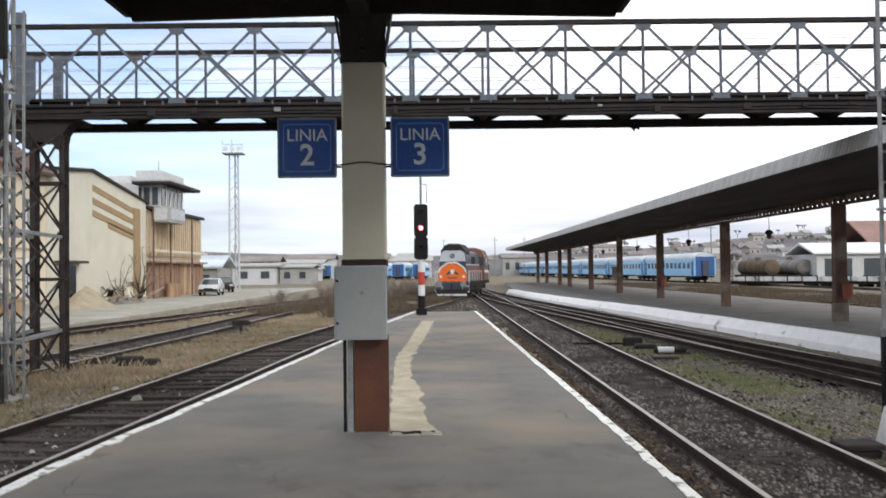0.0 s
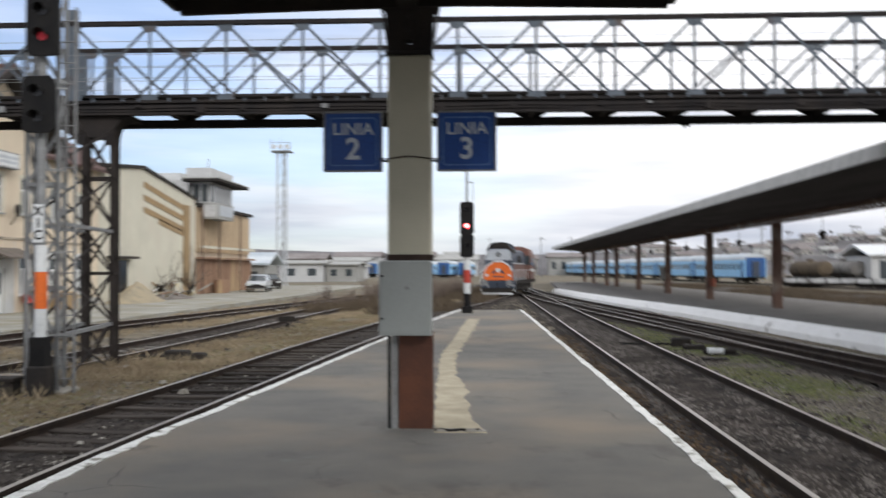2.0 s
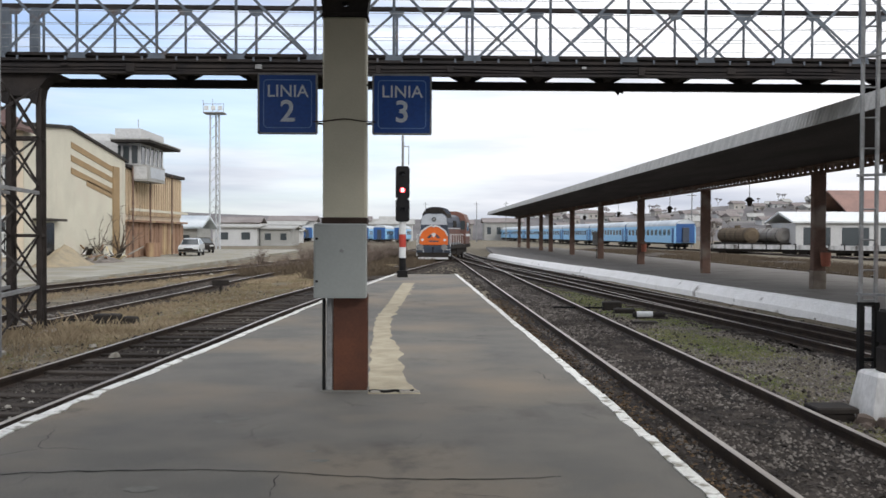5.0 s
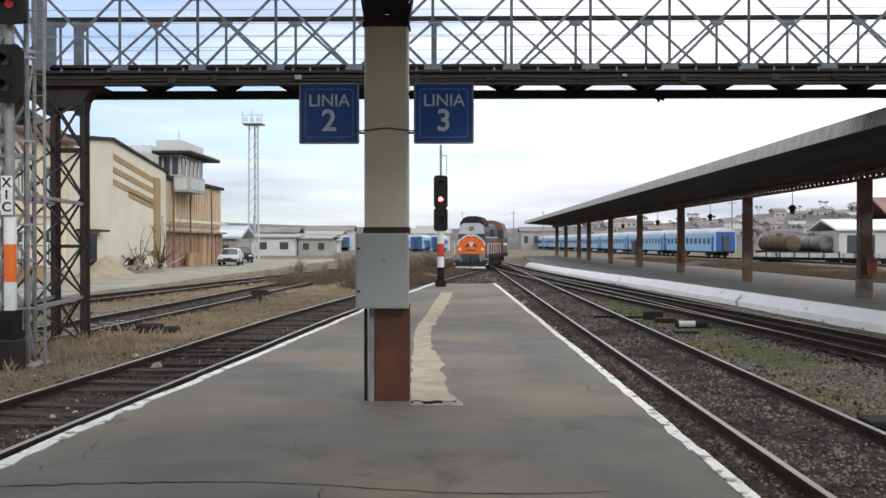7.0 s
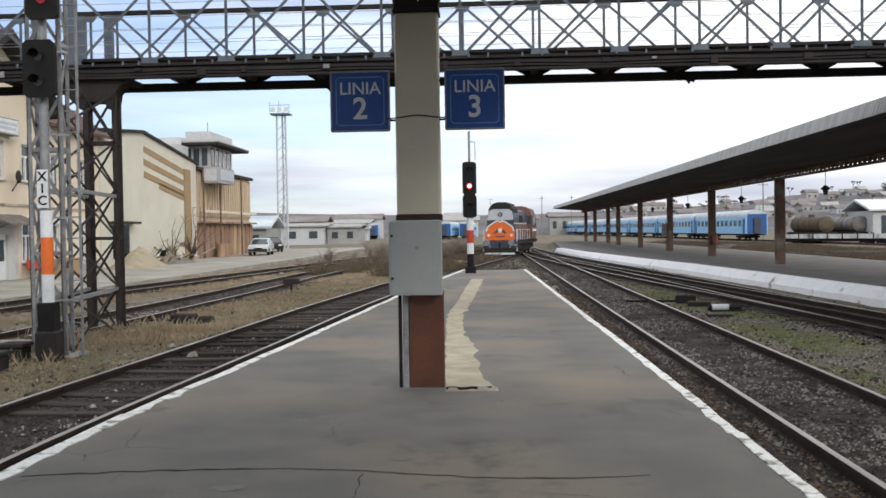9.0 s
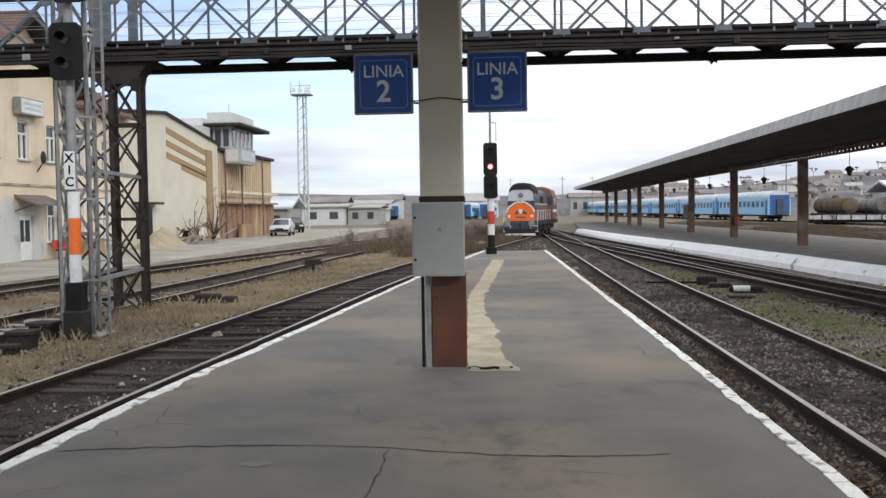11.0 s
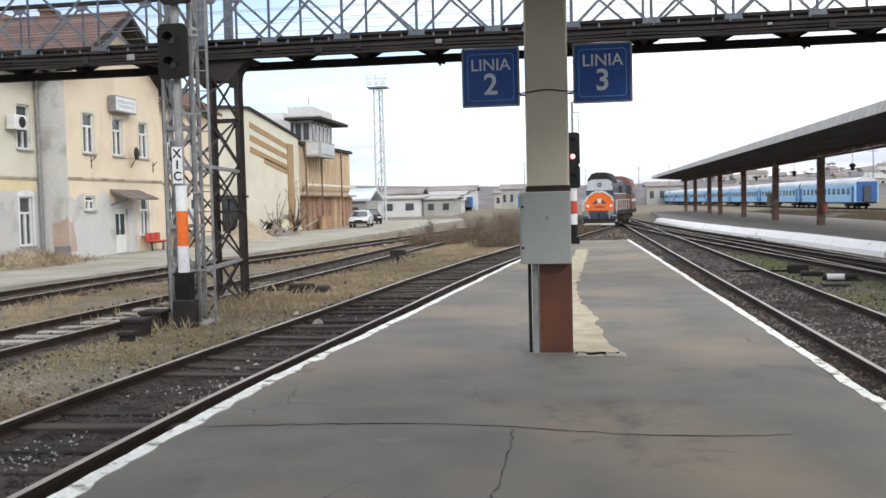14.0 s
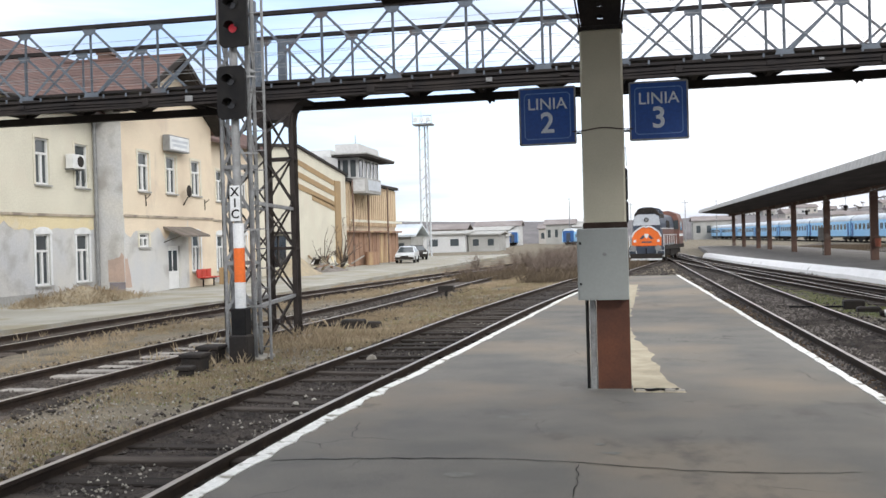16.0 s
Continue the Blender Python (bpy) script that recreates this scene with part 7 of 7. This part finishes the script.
for x, y, h, m in ((-50, 230, 9, "galv"), (-14, 240, 12, "galv"), (14, 230, 10, "galv"), (24, 260, 11, "galv"), (2, 330, 13, "galv"), (44, 150, 9, "galv"), (30, 70, 8, "galv")):
    po = thing("distant_pole", "thin grey pole standing in the distant yard", "pole", (x, y, GROUND), 0, "distant poles")
    part("shaft", Shape().tube((0, 0, 0), (0, 0, h), 0.14, 0.08, 8), m, po)
    part("arm", Shape().beam((-0.8, 0, h - 0.6), (0.8, 0, h - 0.6), 0.1), m, po)


# ---- bare bushes where the left tracks run together ----
def bare_bush(seed, h):
    random.seed(seed)
    b = thing("bare_bush", "low leafless brown bush growing beside the tracks", "bush", (0, 0, GROUND), 0, "bare bushes")
    twig = Shape()
    for _ in range(11):
        s = Shape()
        a, lean = random.uniform(0, 6.28), random.uniform(0.1, 0.8)
        p, d = Vector((random.uniform(-0.2, 0.2), random.uniform(-0.2, 0.2), -0.05)), Vector((lean * math.cos(a), lean * math.sin(a), 1)).normalized()
        r = random.uniform(0.012, 0.02)
        for i in range(5):
            q = p + d * h * random.uniform(0.17, 0.26)
            s.tube(p, q, r, r * 0.75, 4)
            for _ in range(3):
                e = (d + Vector((random.uniform(-1, 1), random.uniform(-1, 1), random.uniform(-0.3, 0.6)))).normalized()
                m = q + e * h * random.uniform(0.12, 0.3)
                twig.tube(q, m, r * 0.55, r * 0.4, 3)
                for _ in range(2):
                    g = (e + Vector((random.uniform(-1, 1), random.uniform(-1, 1), random.uniform(-0.3, 0.8)))).normalized()
                    twig.tube(m, m + g * h * random.uniform(0.08, 0.2), r * 0.4, r * 0.3, 3)
            p, r = q, r * 0.78
            d = (d + Vector((random.uniform(-0.3, 0.3), random.uniform(-0.3, 0.3), random.uniform(-0.1, 0.15)))).normalized()
        part("stem", s, "bush_twig", b)
    tagged(part("crown", twig, "bush_twig", b), kind="stuff")
    return b


bushes = [bare_bush(61 + k, 1.0) for k in range(3)]
random.seed(64)
spots = [(-6.6, 60), (-7.6, 66), (-5.9, 57)]
for b, (x, y) in zip(bushes, spots):
    b.location = (x, y, GROUND)
for k in range(80):
    y = random.uniform(50, 92)
    x = random.uniform(-10.5 + (y - 50) * 0.08, -3.6 + (y - 50) * 0.07)
    if abs(x - float(np.interp(y, [48, 66.5, 84], [-1.45, 1.07, 3.4]))) < 1.7:
        continue
    sc = random.uniform(0.5, 1.25) * (0.65 if y < 56 else 1.0)
    o = copy_thing(bushes[k % 3], pose(x, y, GROUND, 0, 0, random.uniform(0, 360)))
    o.scale = (sc * 1.25, sc * 1.25, sc)


# ---- loose ground cover ----
def tufts(name, label, mat, n, area, h0, h1, seed, blades=7, spread=0.05, droop=0.9):
    rng = np.random.default_rng(seed)
    s = Shape()
    verts, faces = [], []
    for _ in range(n):
        p = area(rng)
        if p is None:
            continue
        x, y, base, sc = p
        for _ in range(blades):
            a = rng.uniform(0, 2 * math.pi)
            h = rng.uniform(h0, h1) * sc
            lean = rng.uniform(0.1, droop) * h
            bx, by = x + rng.normal(0, spread), y + rng.normal(0, spread)
            w = 0.0025 + 0.003 * min(sc, 1.0)
            c, d = math.cos(a), math.sin(a)
            k = len(verts)
            verts += [(bx - w * d, by + w * c, base), (bx + w * d, by - w * c, base), (bx + lean * 0.45 * c + w * 0.7 * d, by + lean * 0.45 * d - w * 0.7 * c, base + h * 0.65), (bx + lean * c, by + lean * d, base + h)]
            faces += [(k, k + 1, k + 2), (k, k + 2, k + 3)]
    s.v, s.f = verts, faces
    me = bpy.data.meshes.new(name)
    me.from_pydata(verts, [], faces)
    me.materials.append(M[mat])
    return tagged(new(name, me), label, "grass", kind="stuff")


def t2_x(y):
    return float(np.interp(y, [0, 7, 16, 24, 34, 48, 66], [-5.05, -4.98, -4.45, -3.95, -3.0, -1.45, 1.07]))


def t1_x(y):
    return float(np.interp(y, [0, 12, 18, 24, 31, 41, 52, 72], [-9.6, -9.3, -9.05, -8.75, -8.4, -8.1, -7.4, -5.5]))


def t0_x(y):
    return float(np.interp(y, [0, 18, 24, 31, 39, 52, 75], [-14.4, -14.1, -13.9, -13.3, -12.2, -10.5, -7.6]))


def t4_x(y):
    return float(np.interp(y, [0, 6, 16, 24, 34, 47, 62], [8.9, 8.6, 8.12, 7.5, 6.5, 5.3, 4.2]))


def between_2_1(rng):
    y = 5 + 55 * rng.random() ** 1.3
    a, b = t1_x(y) + 1.0, t2_x(y) - 0.95
    if b < a:
        return None
    x = rng.uniform(a, b)
    if noise.noise((x * 0.5, y * 0.35, 4)) + 0.35 * noise.noise((x * 2.1, y * 1.7, 5)) < rng.uniform(-0.3, 0.25) - (0.25 if y > 15 else 0):
        return None
    return x, y, GROUND - 0.02, 1.0


def between_1_0(rng):
    y = 12 + 50 * rng.random()
    x = rng.uniform(t0_x(y) + 0.8, t1_x(y) - 1.0)
    return (x, y, GROUND - 0.02, 0.8) if noise.noise((x * 0.5, y * 0.3, 14)) > -0.05 else None


def between_3_4(rng):
    y = 6 + 34 * rng.random() ** 1.2
    a, b = 4.75, t4_x(y) - 0.95
    if b < a:
        return None
    x = rng.uniform(a, b)
    return (x, y, GROUND - 0.02, 0.9) if noise.noise((x * 0.6, y * 0.3, 24)) + 0.3 * noise.noise((x * 2, y * 1.5, 3)) > rng.uniform(-0.2, 0.25) else None


def scrub_area(rng):
    y = 42 + 45 * rng.random()
    x = rng.uniform(-9 + (y - 42) * 0.06, -2.0 + (y - 42) * 0.13)
    return (x, y, GROUND - 0.02, rng.uniform(0.8, 2.2)) if noise.noise((x * 0.4, y * 0.2, 34)) > -0.1 else None


tufts("dry_grass", "tufts of dry straw coloured grass between the tracks", "straw", 26000, between_2_1, 0.015, 0.06, 1)
tufts("dry_grass", "sparse dry grass beside the old track", "straw", 7000, between_1_0, 0.03, 0.09, 2)
tufts("green_grass", "low green grass patches between the tracks", "grass", 24000, between_3_4, 0.015, 0.055, 3)
tufts("green_grass", "sparse green grass among the dry tufts", "grass", 3500, between_2_1, 0.015, 0.05, 6)
tufts("brown_scrub", "low brown leafless scrub along the far tracks", "scrub", 7000, scrub_area, 0.06, 0.26, 4, 12, 0.22, 0.7)


def stones(name, label, mat, n, area, r0, r1, seed):
    rng = np.random.default_rng(seed)
    verts, faces = [], []
    base = [(1, 0, 0), (-1, 0, 0), (0, 1, 0), (0, -1, 0), (0, 0, 1), (0, 0, -1)]
    tri = [(0, 2, 4), (2, 1, 4), (1, 3, 4), (3, 0, 4), (2, 0, 5), (1, 2, 5), (3, 1, 5), (0, 3, 5)]
    for _ in range(n):
        p = area(rng)
        if p is None:
            continue
        x, y, z = p
        r = rng.uniform(r0, r1)
        a = rng.uniform(0, 6.28)
        sc = rng.uniform(0.6, 1.3, 3)
        k = len(verts)
        for u, v, w in base:
            u, v, w = u * sc[0], v * sc[1], w * sc[2] * 0.8
            verts.append((x + r * (u * math.cos(a) - v * math.sin(a)), y + r * (u * math.sin(a) + v * math.cos(a)), z + r * (w + 0.25 * u)))
        faces += [(i + k, j + k, l + k) for i, j, l in tri]
    me = bpy.data.meshes.new(name)
    me.from_pydata(verts, [], faces)
    me.materials.append(M[mat])
    return tagged(new(name, me), label, "gravel", kind="stuff")


def near_tracks(rng):
    y = 4 + 36 * rng.random() ** 1.4
    c = (3.67, t2_x(y), t1_x(y), t4_x(y))[rng.integers(0, 4)]
    return c + rng.normal(0, 0.75), y, GROUND + 0.012


def open_gravel(rng):
    y = 4 + 30 * rng.random() ** 1.3
    x = rng.uniform(t1_x(y) - 2, t2_x(y) - 0.8) if rng.random() < 0.5 else rng.uniform(4.4, t4_x(y))
    return x, y, GROUND - 0.005


stones("ballast_stones", "loose grey brown ballast stones between the rails", "stone", 30000, near_tracks, 0.015, 0.045, 5)
stones("gravel", "scattered pale gravel over the yard ground", "stone_pale", 15000, open_gravel, 0.006, 0.024, 6)
stones("gravel", "scattered dark gravel over the yard ground", "stone", 9000, open_gravel, 0.006, 0.02, 7)


def line_3_bed(rng):
    y = 3.5 + 40 * rng.random() ** 1.5
    x = 3.67 + rng.uniform(-1.0, 1.15)
    return (x, y, GROUND + 0.014) if noise.noise((x * 0.9, y * 0.45, 44)) + 0.4 * noise.noise((x * 2.5, y * 1.6, 8)) > rng.uniform(-0.35, 0.25) else None


def grey_gravel(rng):
    y = 5 + 35 * rng.random() ** 1.2
    return rng.uniform(4.5, max(4.6, t4_x(y) - 0.8)), y, GROUND - 0.004


def throat(rng):
    y = 34 + 50 * rng.random()
    return rng.uniform(-1.5, 8.2), y, GROUND


def behind_platform(rng):
    y = 20 + 100 * rng.random()
    x = rng.uniform(19.3, 31)
    return (x, y, GROUND - 0.02, 2.2) if noise.noise((x * 0.25, y * 0.08, 54)) > -0.25 else None


stones("ballast_stones", "grey rubble lying between the rails of the straight track", "rubble", 17000, line_3_bed, 0.01, 0.03, 8)
stones("gravel", "grey gravel between the tracks", "rubble", 16000, grey_gravel, 0.008, 0.03, 9)
stones("ballast_stones", "dark loose stones round the far turnouts", "stone", 7000, throat, 0.03, 0.09, 10)
tufts("brown_scrub", "brown dead grass behind the far platform", "scrub", 9000, behind_platform, 0.04, 0.15, 11, 9, 0.2, 0.8)


def leaves(n, seed):
    """Fallen leaves caught between the kerb and the rail."""
    rng = np.random.default_rng(seed)
    verts, faces = [], []
    for _ in range(n):
        y = 3 + 26 * rng.random() ** 1.4
        x = 2.08 + abs(rng.normal(0, 0.33))
        if x > 3.1 or noise.noise((x * 1.2, y * 0.7, 64)) < rng.uniform(-0.6, 0.2):
            continue
        r, a, z = rng.uniform(0.014, 0.036), rng.uniform(0, 6.28), GROUND + rng.uniform(0.015, 0.05)
        c, d, k = math.cos(a), math.sin(a), len(verts)
        tip = rng.uniform(-0.015, 0.025)
        verts += [(x - r * c, y - r * d, z), (x - 0.5 * r * d, y + 0.5 * r * c, z + tip), (x + r * c, y + r * d, z + rng.uniform(-0.01, 0.02)), (x + 0.5 * r * d, y - 0.5 * r * c, z + rng.uniform(0, 0.02))]
        faces += [(k, k + 1, k + 2), (k, k + 2, k + 3)]
    me = bpy.data.meshes.new("fallen_leaves")
    me.from_pydata(verts, [], faces)
    me.materials.append(M["leaf"])
    return tagged(new("fallen_leaves", me), "brown fallen leaves lying along the platform edge", "leaves", kind="stuff")


def tall_weeds(rng):
    y = 17 + 45 * rng.random()
    a, b = t1_x(y) + 0.85, t2_x(y) - 1.0
    if b < a:
        return None
    x = rng.uniform(a, b)
    if noise.noise((x * 0.55, y * 0.22, 74)) + 0.35 * noise.noise((x * 2.0, y * 1.1, 5)) < rng.uniform(-0.05, 0.4):
        return None
    return x, y, GROUND - 0.02, rng.uniform(0.6, 1.5)


def edge_weeds(rng):
    y = 14 + 60 * rng.random()
    x = t0_x(y) + (rng.normal(-1.5, 0.35) if rng.random() < 0.6 else rng.normal(1.6, 0.5))
    return (x, y, GROUND - 0.02, rng.uniform(0.6, 1.3)) if noise.noise((x * 0.5, y * 0.3, 84)) > rng.uniform(-0.3, 0.3) else None


def pylon_weeds(rng):
    return rng.normal(-7.6, 0.75), rng.normal(18.0, 1.6), GROUND - 0.02, rng.uniform(0.5, 1.5)


def heap_rubble(rng):
    r, a = rng.random() ** 0.5, rng.uniform(0, 6.28)
    return -20.6 + 1.45 * r * math.cos(a), 31.0 + 3.7 * r * math.sin(a), P1Z + 0.5 * (1 - r) ** 1.3


def heap_weeds(rng):
    x, y, z = heap_rubble(rng)
    return x + rng.normal(0, 0.3), y, z - 0.02, rng.uniform(0.5, 1.2)


def white_chips(rng):
    y = 6 + 16 * rng.random() ** 1.5
    x = t2_x(y) + rng.normal(0.2, 0.4)
    return (x, y, GROUND + 0.03) if noise.noise((x * 1.5, y * 0.8, 94)) > 0.12 else None


stones("rubble_stones", "broken plaster and stones on the rubble heap", "sandheap", 900, heap_rubble, 0.03, 0.11, 31)
stones("gravel", "pale lime chips scattered along the curving track", "stone_pale", 700, white_chips, 0.008, 0.026, 32)
tufts("dead_grass", "dry weeds growing over the rubble heap", "dead_grass", 420, heap_weeds, 0.08, 0.3, 33, 9, 0.1, 0.8)
leaves(9000, 12)
tufts("dead_grass", "tall tan dead grass between the curving tracks", "dead_grass", 9500, tall_weeds, 0.03, 0.13, 21, 9, 0.09, 1.0)
tufts("dead_grass", "tan dead grass along the station platform edge", "dead_grass", 5000, edge_weeds, 0.05, 0.16, 22, 9, 0.08, 0.8)
tufts("dead_grass", "tan weeds round the pylon foot", "dead_grass", 380, pylon_weeds, 0.05, 0.24, 23, 8, 0.08, 0.8)
